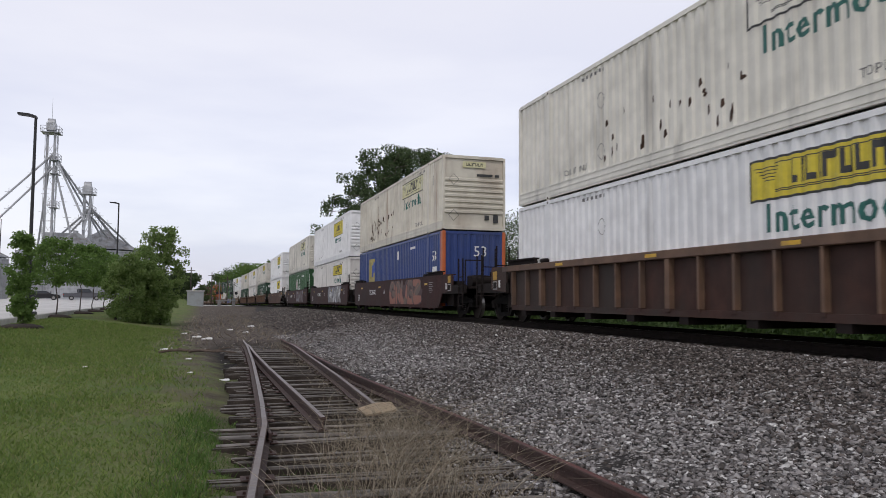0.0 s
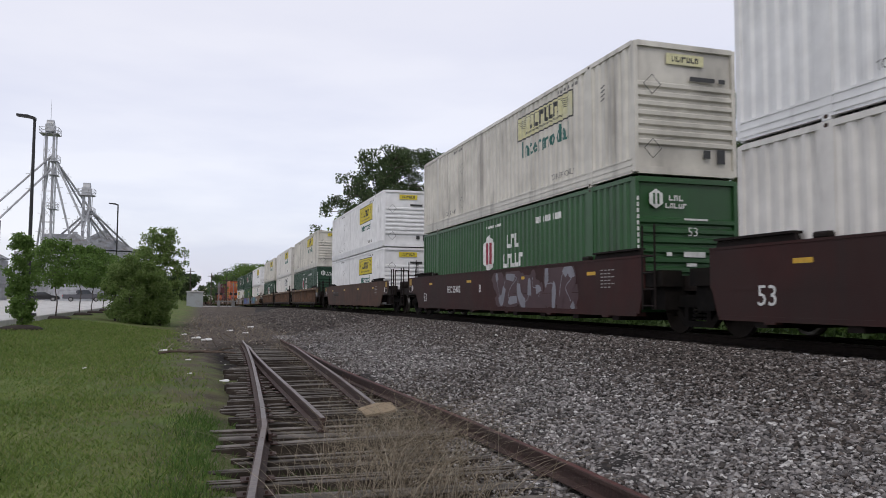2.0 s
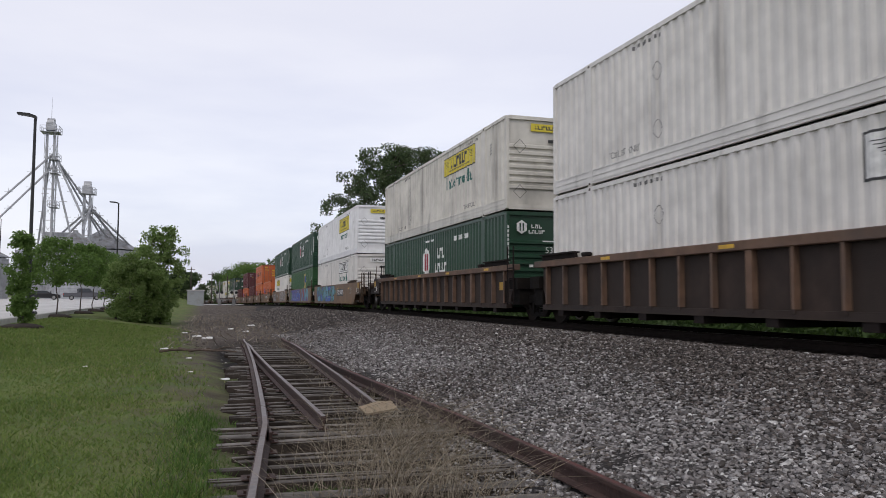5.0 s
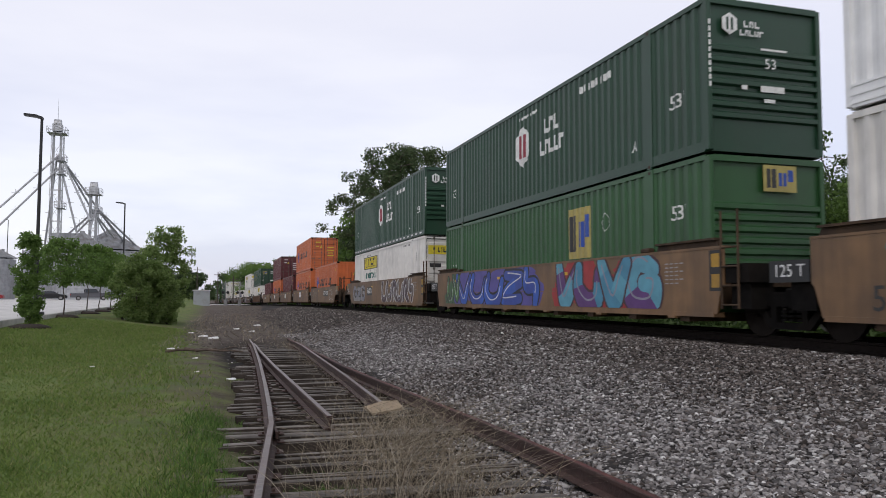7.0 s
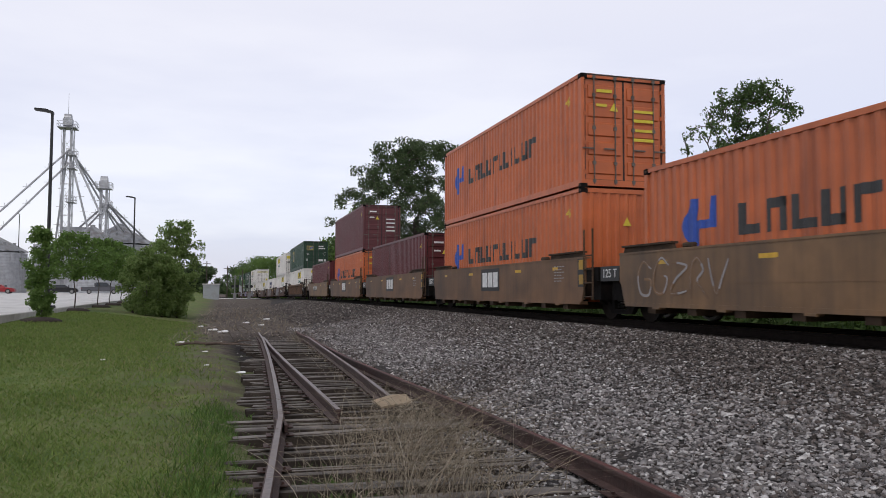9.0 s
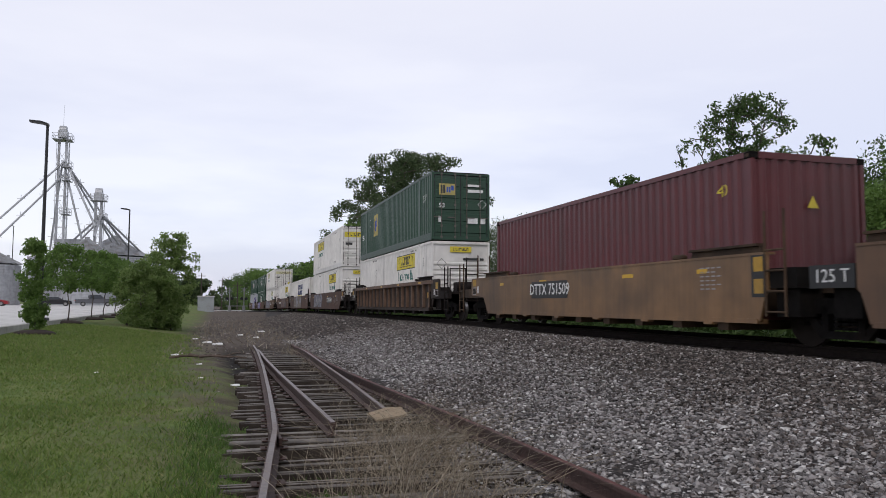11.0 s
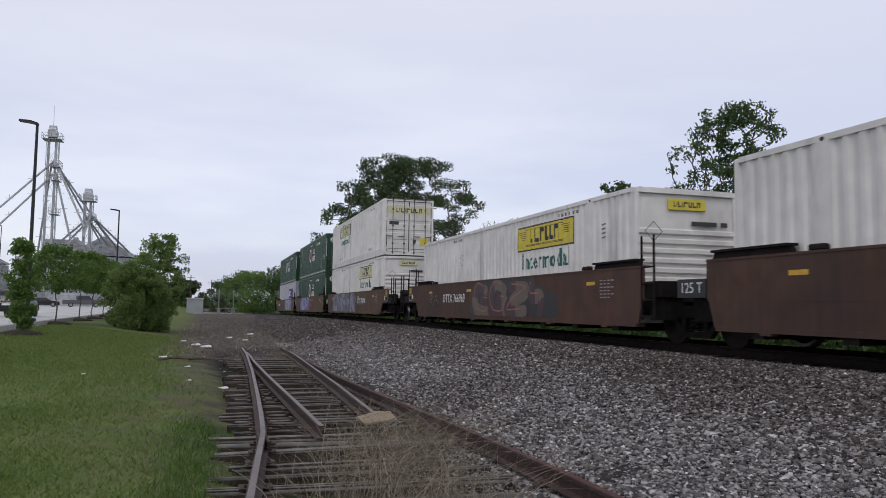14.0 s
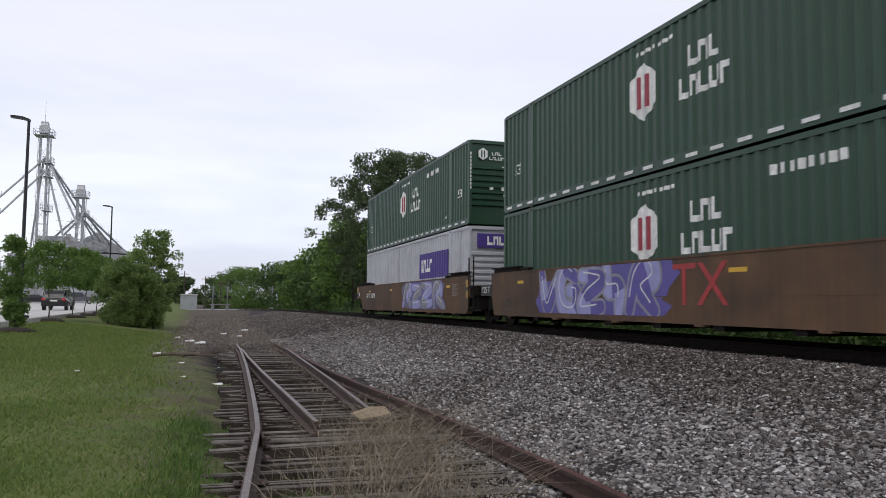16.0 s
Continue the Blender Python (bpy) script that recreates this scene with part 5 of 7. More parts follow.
    def leaf_door(bm):
        w = hw - 0.105
        slab(bm, [(0.012, 0.14), (w, 0.14), (w, high - 0.12), (0.012, high - 0.12)], "y", -hl + 0.05, -hl + 0.09)
        for i in range(5):
            z = 0.30 + 0.49 * i
            slab(bm, [(-hl + 0.052, z), (-hl + 0.018, z + 0.03), (-hl + 0.018, z + 0.33), (-hl + 0.052, z + 0.36)], "x", 0.10, w - 0.10)
        for z in (0.3, 1.05, 1.8, 2.5):
            cuboid(bm, w - 0.03, w + 0.05, -hl + 0.0, -hl + 0.05, z, z + 0.10)

    def gasket(bm):
        w = hw - 0.10
        for x0, x1, z0, z1 in ((-w, -w + 0.035, 0.14, high - 0.12), (w - 0.035, w, 0.14, high - 0.12), (-0.022, 0.022, 0.14, high - 0.12), (-w, w, 0.14, 0.175), (-w, w, high - 0.15, high - 0.12)):
            cuboid(bm, x0, x1, -hl + 0.040, -hl + 0.048, z0, z1)
        cuboid(bm, -w, w, -hl - 0.004, -hl + 0.01, high - 0.045, high - 0.012)

    def rod(bm):
        tube(bm, (0, 0, 0.05), (0, 0, high - 0.06), 0.019, sides=6)
        for z in (0.08, 0.55, 1.45, 2.3, high - 0.14):
            cuboid(bm, -0.045, 0.045, -0.012, 0.04, z, z + 0.09)
        cuboid(bm, 0.0, 0.34, -0.03, -0.008, 0.94, 0.975)

    for sy in (-1, 1):
        kind = front if sy < 0 else ("ribs" if front == "doors" else "doors")
        turn = Matrix.Identity(4) if sy < 0 else Matrix.Rotation(math.pi, 4, "Z")
        if kind == "doors":
            for sx in (1, -1):
                door = shared("door", cached(("door", paint, length), leaf_door, [paint]), thing, turn @ Matrix.Diagonal((sx, 1, 1, 1)))
                if sy < 0:
                    if sx > 0:
                        shared("door_gasket", cached(("door_gasket", length, width), gasket, ["gum"]), thing)["label"] = "black rubber door gasket"
                    for x in (0.26, 0.86):
                        r = shared("lock_rod", cached(("lock_rod", high), rod, ["rod"]), door, Matrix.Translation((x, -hl + 0.0, 0)))
                        r["label"] = "galvanised door locking rod"
        elif kind == "upright":
            shared("end_wall", cached(("end_upright", paint, length), upright_end, [paint]), thing, turn)
        else:
            shared("end_wall", cached(("end_wall", paint, length), ribbed_end, [paint]), thing, turn)
    thing["half"] = hl
    return thing


def brand_blocks(widths, height, gap):
    """Blocks that stand for the letters of a mark, centred on the origin."""
    total = sum(widths) + gap * (len(widths) - 1)
    x, cells = -total / 2, []
    for i, w in enumerate(widths):
        h = height
        cells.append((x, x + w * 0.30, -h / 2, h / 2))
        cells.append((x + w * 0.30, x + w, (-h / 2, h * 0.2, -h / 2)[i % 3], (-h * 0.2, h / 2, -h * 0.22)[i % 3]))
        if i % 2:
            cells.append((x + w * 0.7, x + w, -h / 2, h / 2))
        x += w + gap
    return cells


def yellow_mark(thing, y, z, paint="yellow", length=3.45, tall=0.86, outline=True, word=True, size=0.46):
    """The yellow freight mark with its black blocks, and the word below it in teal."""
    x = -1.305
    bm = bmesh.new()
    if outline:
        cuboid(bm, -length / 2 - 0.04, length / 2 + 0.04, -tall / 2 - 0.04, tall / 2 + 0.04, 0, 0.003, 1)
    cuboid(bm, -length / 2, length / 2, -tall / 2, tall / 2, 0.0, 0.006, 0)
    panel = part("logo_panel", bm, [paint, "ink"], thing, "yellow company panel with black blocks")
    panel.matrix_basis = on_left(y, x, z)
    cells = [(a, b, c + 0.03, d + 0.03) for a, b, c, d in brand_blocks([0.13, 0.05, 0.20, 0.05, 0.28, 0.22, 0.23, 0.22], 0.37, 0.05)]
    flat_bars(cells, "ink", panel, Matrix.Translation((0.08, 0.02, 0.006)), "logo_block", 0.002)
    bm = bmesh.new()
    g = tall / 0.86
    for k in range(5):
        cuboid(bm, -length / 2 + 0.12 + 0.05 * k, -length / 2 + 0.62 - 0.02 * k, (0.26 - 0.075 * k) * g, (0.28 - 0.075 * k) * g, 0.006, 0.008)
        cuboid(bm, length / 2 - 0.62 + 0.05 * k, length / 2 - 0.10 - 0.015 * k, (0.26 - 0.075 * k) * g, (0.285 - 0.075 * k) * g, 0.006, 0.008)
    for zz in (-0.27, -0.31, 0.33):
        cuboid(bm, -length / 2 + 0.55, length / 2 - 0.45, zz * g, zz * g + 0.016, 0.006, 0.008)
    part("logo_line", bm, "ink", panel)
    if word:
        letters("Intermodal", size, "teal", thing, on_left(y - 0.1, x - 0.004, z - tall / 2 - 0.08 - size * 0.58), squeeze=1.02, bold=0.022)


def small_writing(thing, half, shade, top_lift=True, diamond=True):
    x = -1.306
    cells = []
    rnd = random.Random(int(half * 100) + len(shade))
    for y0 in (4.2, -4.4):
        for k in range(9):
            cells.append((-y0 + 0.12 * k, -y0 + 0.12 * k + 0.055, 2.63, 2.71))
    for k in range(4):
        cells.append((half - 1.5, half - 1.26, 2.2 - 0.10 * k, 2.235 - 0.10 * k))
    ob = flat_bars(cells, shade, thing, Matrix(((0, 0, -1, x), (-1, 0, 0, 0), (0, 1, 0, 0), (0, 0, 0, 1))))
    if top_lift:
        for y in (-4.6, 4.6):
            letters("TOP LIFT ONLY", 0.15, shade, thing, on_left(y, x, 0.50), squeeze=0.9)
    if diamond:
        for y, z in ((3.3, 1.95), (3.3, 0.75)):
            diamond_mark(thing, on_left(y, x, z), shade)


def diamond_mark(thing, m, mat="ink", size=0.20):
    bm = bmesh.new()
    for i in range(4):
        a, b = (i * math.pi / 2, (i + 1) * math.pi / 2)
        quad = [(math.cos(t) * r, math.sin(t) * r) for t, r in ((a, size), (b, size), (b, size * 0.92), (a, size * 0.92))]
        slab(bm, quad, "z", 0, 0.004)
    ob = part("placard_outline", bm, mat, thing)
    ob.matrix_basis = m
    return ob


def front_plate(thing, half, mat="yellow", wide=0.9, tall=0.22, z=2.55, ink="ink", x=0.0):
    bm = bmesh.new()
    cuboid(bm, -wide / 2, wide / 2, -tall / 2, tall / 2, 0, 0.006, 0)
    plate = part("logo_plate", bm, mat, thing)
    plate.matrix_basis = on_front(x, -half - 0.002 + 0.03, z)
    flat_bars([(a * wide / 1.5, b * wide / 1.5, c, d) for a, b, c, d in brand_blocks([0.08, 0.03, 0.13, 0.03, 0.17, 0.14, 0.14, 0.13], tall * 0.5, 0.03)], ink, plate, Matrix.Translation((0, 0, 0.006)), "logo_block")
    return plate


def white_box(paint, label, front="ribs", mark="yellow", word=True, outline=True, band=0.34, tall=0):
    c = container(paint, 16.15, front, label, band=band)
    near = front != "doors"
    if mark:
        tall = tall or (0.86 if paint == "bright" else 0.62)
        yellow_mark(c, -8.07 + 4.65 if near else 8.07 - 4.75, 2.55 - tall / 2, mark, tall=tall, outline=outline, word=word, size=0.40 if paint == "bright" and tall > 0.7 else 0.47)
    small_writing(c, 8.07, "stencil")
    if front == "doors":
        bm = bmesh.new()
        cuboid(bm, -1.12, 1.12, -0.19, 0.19, 0, 0.006)
        p = part("logo_panel", bm, mark or "yellow", c)
        p.matrix_basis = on_front(0, -8.075 + 0.012, 2.30)
        flat_bars(brand_blocks([0.10, 0.04, 0.15, 0.04, 0.2, 0.16, 0.17, 0.16], 0.22, 0.05), "ink", p, Matrix.Translation((0, 0, 0.006)), "logo_block")
        flat_bars([(-1.05, -0.55, 1.55, 1.72), (0.62, 0.95, 0.55, 0.85), (0.2, 0.36, 0.62, 0.80)], "ink", c, on_front(0, -8.066, 0.0), "placard")
        bm = bmesh.new()
        cuboid(bm, 0.6, 0.97, 0.5, 0.9, 0, 0.004)
        part("placard_back", bm, "yellow", c).matrix_basis = on_front(0, -8.068, 0.0)
    else:
        front_plate(c, 8.075, mark or "white", 0.95, 0.24, 2.56)
        diamond_mark(c, on_front(-0.85, -8.06 - 0.006, 1.95), "ink", 0.22)
        diamond_mark(c, on_front(-0.85, -8.06 - 0.006, 0.55), "ink", 0.22)
        flat_bars([(0.1, 0.75, 2.10, 2.20), (0.85, 1.02, 2.10, 2.20), (0.42, 0.60, 0.40, 0.58), (0.78, 0.98, 0.30, 0.62)], "ink", c, on_front(0, -8.066 + 0.0, 0.0), "placard")
    return c


def hexagon(thing, m, size, letter="crimson"):
    bm = bmesh.new()
    tall = 1.12
    pts = [(math.sin(i * math.pi / 3) * size, math.cos(i * math.pi / 3) * size * tall) for i in range(6)]
    slab(bm, pts, "z", 0, 0.008, 0)
    s = size
    for a in ((-0.40, -0.14, -0.62, 0.62), (0.14, 0.40, -0.62, 0.62)):
        cuboid(bm, a[0] * s, a[1] * s, a[2] * s, a[3] * s, 0.008, 0.012, 1)
    p = part("logo_hexagon", bm, ["chalk", letter], thing, "white hexagon mark")
    p.matrix_basis = m


def green_box(paint, label, front="ribs", dashes=False):
    c = container(paint, 16.15, front, label, band=0.20)
    x = -1.306
    hexagon(c, on_left(0.62, x, 1.72), 0.55)
    for row, ws in ((0.28, [0.26, 0.24, 0.26]), (-0.30, [0.28, 0.18, 0.26, 0.24, 0.24])):
        flat_bars(brand_blocks(ws, 0.40, 0.06), "chalk", c, on_left(-1.35, x, 1.72 + row), "logo_block")
    letters("53'", 0.30, "chalk", c, on_left(-7.05, x, 1.15))
    letters("53'", 0.30, "chalk", c, on_left(7.1, x, 1.15))
    letters("A", 0.26, "chalk", c, on_left(-5.5, x, 0.55))
    cells = [(-(-3.9) + 0.2 * k - 0.9, -(-3.9) + 0.2 * k - 0.78, 2.35, 2.52) for k in range(8)] + [(-0.9 + 0.2 * k, -0.76 + 0.2 * k, 2.52, 2.60) for k in range(7)]
    flat_bars(cells, "chalk", c, Matrix(((0, 0, -1, x), (-1, 0, 0, 0), (0, 1, 0, 0), (0, 0, 0, 1))))
    if dashes:
        flat_bars([(-7.8 + 0.72 * k, -7.45 + 0.72 * k, 0.07, 0.14) for k in range(22)], "chalk", c, Matrix(((0, 0, -1, x), (-1, 0, 0, 0), (0, 1, 0, 0), (0, 0, 0, 1))), "reflective_strip")
    hexagon(c, on_front(-0.80, -8.075, 2.42), 0.19, paint)
    flat_bars(brand_blocks([0.10, 0.09, 0.10], 0.12, 0.03) + [(a, b, p - 0.17, q - 0.17) for a, b, p, q in brand_blocks([0.1, 0.07, 0.1, 0.09, 0.09], 0.11, 0.02)], "chalk", c, on_front(-0.30, -8.066, 2.45), "logo_block")
    letters("53", 0.20, "chalk", c, on_front(0.12, -8.066, 1.72))
    flat_bars([(-0.1, 0.5, 1.98, 2.02), (-0.55, -0.42, 1.2, 1.28), (-0.12, 0.42, 1.18, 1.30), (-0.05, 0.2, 0.98, 1.05)], "chalk", c, on_front(0, -8.068, 0), "placard")
    flat_bars([(-1.27, -1.22, 1.2 + 0.13 * k, 1.29 + 0.13 * k) for k in range(10)], "chalk", c, on_front(0, -8.078, 0), "lettering")
    return c


def emp_mark(thing, m, w=1.25, h=1.2):
    bm = bmesh.new()
    cuboid(bm, -w / 2, w / 2, -h / 2, h / 2, 0, 0.008, 0)
    for a in ((-0.40, -0.29, -0.36, 0.36), (-0.25, -0.12, -0.36, 0.36)):
        cuboid(bm, a[0] * w, a[1] * w, a[2] * h, a[3] * h, 0.008, 0.012, 1)
    for a in ((-0.04, 0.06, -0.28, 0.22), (0.10, 0.20, -0.28, 0.22), (0.24, 0.40, -0.10, 0.34)):
        cuboid(bm, a[0] * w, a[1] * w, a[2] * h, a[3] * h, 0.008, 0.012, 2)
    part("logo_panel", bm, ["dull_yellow", "ink", "royal"], thing, "dull yellow square mark").matrix_basis = m


def ocean_box(paint, label, front="doors", mark=True):
    c = container(paint, 12.19, front, label, band=0.16, width=2.44)
    x = -1.228
    if mark:
        bm = bmesh.new()
        slab(bm, [(-0.55, 0), (-0.2, 0.62), (0.05, 0.62), (-0.05, 0.1), (0.45, 0.1), (0.5, 0.62), (0.62, 0.62), (0.62, -0.1), (0.1, -0.1), (0.0, -0.62), (-0.25, -0.62)], "z", 0, 0.004)
        part("logo_emblem", bm, "royal", c).matrix_basis = on_left(4.25, x, 1.55) @ Matrix.Diagonal((0.9, 0.82, 1, 1))
        flat_bars(brand_blocks([0.56, 0.48, 0.52, 0.48, 0.52, 0.28, 0.48, 0.16, 0.5, 0.46, 0.52], 0.56, 0.12), "ink", c, on_left(-0.05, x, 1.55), "logo_block")
    letters("45" if paint == "orange" else "40", 0.22, "yellow", c, on_left(-5.3, x, 2.3))
    if front == "doors":
        flat_bars([(-0.8, -0.35, 2.42, 2.50), (0.25, 0.85, 1.95, 2.02), (0.25, 0.85, 1.70, 1.78), (0.25, 0.85, 1.45, 1.52), (0.25, 0.85, 1.2, 1.28), (-0.8, -0.5, 2.05, 2.12)], "yellow" if paint == "orange" else "chalk", c, on_front(0, -6.095 - 0.008, 0), "placard")
    bm = bmesh.new()
    slab(bm, [(-0.12, 0), (0.12, 0), (0, 0.22)], "z", 0, 0.004)
    part("warning_triangle", bm, "yellow", c).matrix_basis = on_front(-0.3 if front == "doors" else 0.05, -6.103, 1.95)
    return c


# ---- well cars ----
STROKES = [[(0.1, 0.95), (0.0, 0.4), (0.35, 0.02), (0.8, 0.15), (0.95, 0.75)], [(0.9, 0.8), (0.4, 1.0), (0.05, 0.6), (0.2, 0.1), (0.75, 0.05), (0.9, 0.45), (0.5, 0.5)],
           [(0.05, 0.9), (0.6, 0.85), (0.95, 0.75), (0.35, 0.45), (0.1, 0.1), (0.6, 0.1), (1.0, 0.15)], [(0.25, 1.0), (0.2, 0.55), (0.65, 0.5), (0.55, 0.0)],
           [(0.1, 0.0), (0.2, 0.7), (0.55, 1.0), (0.85, 0.7), (0.5, 0.45), (0.75, 0.2), (1.0, 0.0)], [(0.0, 1.0), (0.25, 0.4), (0.5, 0.05), (0.75, 0.5), (1.0, 0.95)]]


def eased_path(points, per=7):
    """A smooth line through the given points."""
    pts = [Vector(p) for p in points]
    pts = [pts[0] * 2 - pts[1]] + pts + [pts[-1] * 2 - pts[-2]]
    out = []
    for a, b, c, d in zip(pts, pts[1:], pts[2:], pts[3:]):
        for k in range(per):
            f = k / per
            out.append(0.5 * (2 * b + (c - a) * f + (2 * a - 5 * b + 4 * c - d) * f * f + (3 * b - a - 3 * c + d) * f ** 3))
    return out + [pts[-2]]


def graffiti(parent, y0, y1, z0, z1, colours, seed, x, count=6, weight=1.0, cloud=""):
    """Sprayed swelling swirls, each with an outline, a fill of two tones and a thin highlight, over a soft cloud of paint."""
    rnd = random.Random(seed)
    bm = bmesh.new()
    tall, wide = z1 - z0, (y1 - y0) / count
    inks = list(colours) + ([cloud] if cloud else [])
    last = len(colours) - 1
    step = [0.0]

    def spot(c, rx, rz, high, mi, sides=14, rough=0.0):
        step[0] += 0.000004
        ring = []
        for t in range(sides):
            a = 2 * math.pi * t / sides
            q = 1 + rough * rnd.uniform(-1, 1)
            ring.append(bm.verts.new((c[0] + rx * q * math.cos(a), max(0.0, min(tall, c[1] + rz * q * math.sin(a))), high + step[0])))
        bm.faces.new(ring).material_index = mi

    def band(path, radius, high, tone):
        left, right = [], []
        for i, p in enumerate(path):
            d = path[min(i + 1, len(path) - 1)] - path[max(i - 1, 0)]
            nrm = Vector((-d.y, d.x)).normalized() * radius(i / (len(path) - 1))
            step[0] += 0.000004
            for side, row in ((1, left), (-1, right)):
                row.append(bm.verts.new((p.x + side * nrm.x, max(0.0, min(tall, p.y + side * nrm.y)), high + step[0])))
        for i in range(len(path) - 1):
            bm.faces.new((left[i], right[i], right[i + 1], left[i + 1])).material_index = tone(i / len(path))
        for p, f in ((path[0], 0.0), (path[-1], 0.99)):
            spot(p, radius(f), radius(f), high + 0.0002, tone(f))

    if cloud:
        for k in range(count * 5):
            spot((rnd.uniform(0.02, 0.98) * (y1 - y0), rnd.uniform(0.1, 0.9) * tall), wide * rnd.uniform(0.3, 0.75), tall * rnd.uniform(0.2, 0.45), 0.001, len(colours), 18, 0.18)
    fills = max(1, last - 1)
    for k in range(count):
        form = rnd.choice(STROKES)
        lean, grow, drop = rnd.uniform(-0.2, 0.25), rnd.uniform(0.78, 0.92), rnd.uniform(-0.05, 0.05)
        ox = k * wide + wide * 0.06
        path = eased_path([(ox + (a + lean * (b - 0.5)) * wide * 0.95, tall * (0.5 + drop + (b - 0.5) * grow)) for a, b in form])
        base = 0.155 * min(1.15, wide / 0.95) * weight * tall / 1.05
        swell = rnd.uniform(0.25, 0.6)

        def radius(f):
            return base * (0.75 + swell * math.sin(math.pi * f))
        rim = min(0.065, base * 0.5)
        first = k % fills
        high = 0.003 + 0.0012 * (k % 3)
        band(path, lambda f: radius(f) + rim, high, lambda f: 0)
        band(path, radius, high + 0.0004, lambda f: 1 + (first + (1 if math.sin(f * 9 + k) > 0.4 else 0)) % fills)
        shift = Vector((-0.3 * base, 0.45 * base))
        band([p + shift for p in path[2:-3]], lambda f: base * 0.10, high + 0.0008, lambda f: last)
    ob = part("graffiti", bm, inks, parent, "sprayed graffiti swirls")
    ob["kind"] = "stuff"
    ob.matrix_basis = on_left(y1, x, z0)
    return ob


for _n, _c in dict(g_violet=(0.10, 0.08, 0.30), g_lilac=(0.30, 0.30, 0.55), g_blue=(0.03, 0.10, 0.45), g_cyan=(0.10, 0.32, 0.42), g_white=(0.62, 0.62, 0.62), g_grey=(0.22, 0.22, 0.25),
                   g_mist=(0.125, 0.12, 0.16), g_black=(0.02, 0.02, 0.022), g_red=(0.35, 0.03, 0.03), g_pink=(0.30, 0.12, 0.08), g_clay=(0.13, 0.095, 0.075), g_pale=(0.25, 0.245, 0.30), g_moss=(0.06, 0.13, 0.06), g_plum=(0.11, 0.04, 0.17), g_royal=(0.035, 0.07, 0.32), g_sky=(0.06, 0.24, 0.36), g_green=(0.08, 0.20, 0.05), g_teal=(0.06, 0.18, 0.17), g_dark=(0.06, 0.025, 0.03), g_silver=(0.30, 0.285, 0.28)).items():
    M[_n] = material("spray_" + _n[2:], _c, 0.55, vary=0.18, grain=3)


def truck(parent, y):
    """A two-axle freight truck: side frames, springs, bolster and four wheels."""
    base = new("truck")
    base.parent = parent
    base.matrix_basis = Matrix.Translation((0, y, 0))
    base["label"] = "dark freight truck with four wheels"

    def wheel(bm):
        rings = []
        prof = [(0.02, -0.07), (0.20, -0.05), (0.34, -0.02), (0.36, -0.075), (0.42, -0.075), (0.425, 0.04), (0.45, 0.05), (0.45, 0.07), (0.34, 0.06), (0.1, 0.03)]
        for r, x in prof:
            rings.append([bm.verts.new((x, r * math.cos(i * math.pi / 12), r * math.sin(i * math.pi / 12))) for i in range(24)])
        for k, (a, b) in enumerate(zip(rings, rings[1:])):
            for i in range(24):
                f = bm.faces.new((a[i], a[(i + 1) % 24], b[(i + 1) % 24], b[i]))
                f.material_index = 1 if k in (3, 4) else 0
        bm.faces.new(rings[0])
        tube(bm, (-0.16, 0, 0), (-0.05, 0, 0), 0.10, sides=10)

    def side(bm):
        slab(bm, [(-1.08, 0.50), (1.08, 0.50), (1.08, 0.60), (0.45, 0.74), (-0.45, 0.74), (-1.08, 0.60)], "x", -0.09, 0.05)
        slab(bm, [(-0.80, 0.50), (-0.44, 0.13), (0.44, 0.13), (0.80, 0.50), (0.64, 0.50), (0.36, 0.24), (-0.36, 0.24), (-0.64, 0.50)], "x", -0.07, 0.04)
        for yy in (-0.34, 0.34):
            cuboid(bm, -0.08, 0.05, yy - 0.06, yy + 0.06, 0.2, 0.62)
        for yy in (-0.89, 0.89):
            cuboid(bm, -0.10, 0.06, yy - 0.14, yy + 0.14, 0.36, 0.58, bevel=0.02)
            tube(bm, (-0.17, yy, 0.43), (-0.02, yy, 0.43), 0.11, sides=10)
        for yy in (-0.17, 0.0, 0.17):
            for k in range(4):
                tube(bm, (-0.05, yy, 0.26 + 0.07 * k), (-0.05, yy, 0.30 + 0.07 * k), 0.07, sides=8)

    def bolster(bm):
        cuboid(bm, -0.95, 0.95, -0.2, 0.2, 0.45, 0.80, bevel=0.03)
        for yy in (-0.89, 0.89):
            tube(bm, (-0.72, yy, 0.425), (0.72, yy, 0.425), 0.08, sides=10)
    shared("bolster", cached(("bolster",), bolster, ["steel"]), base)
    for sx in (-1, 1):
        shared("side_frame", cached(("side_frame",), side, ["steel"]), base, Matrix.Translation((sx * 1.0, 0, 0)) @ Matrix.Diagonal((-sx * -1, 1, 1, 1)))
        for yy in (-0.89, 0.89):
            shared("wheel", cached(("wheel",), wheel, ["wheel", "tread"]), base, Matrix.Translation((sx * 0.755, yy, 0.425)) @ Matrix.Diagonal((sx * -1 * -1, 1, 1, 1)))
    return base


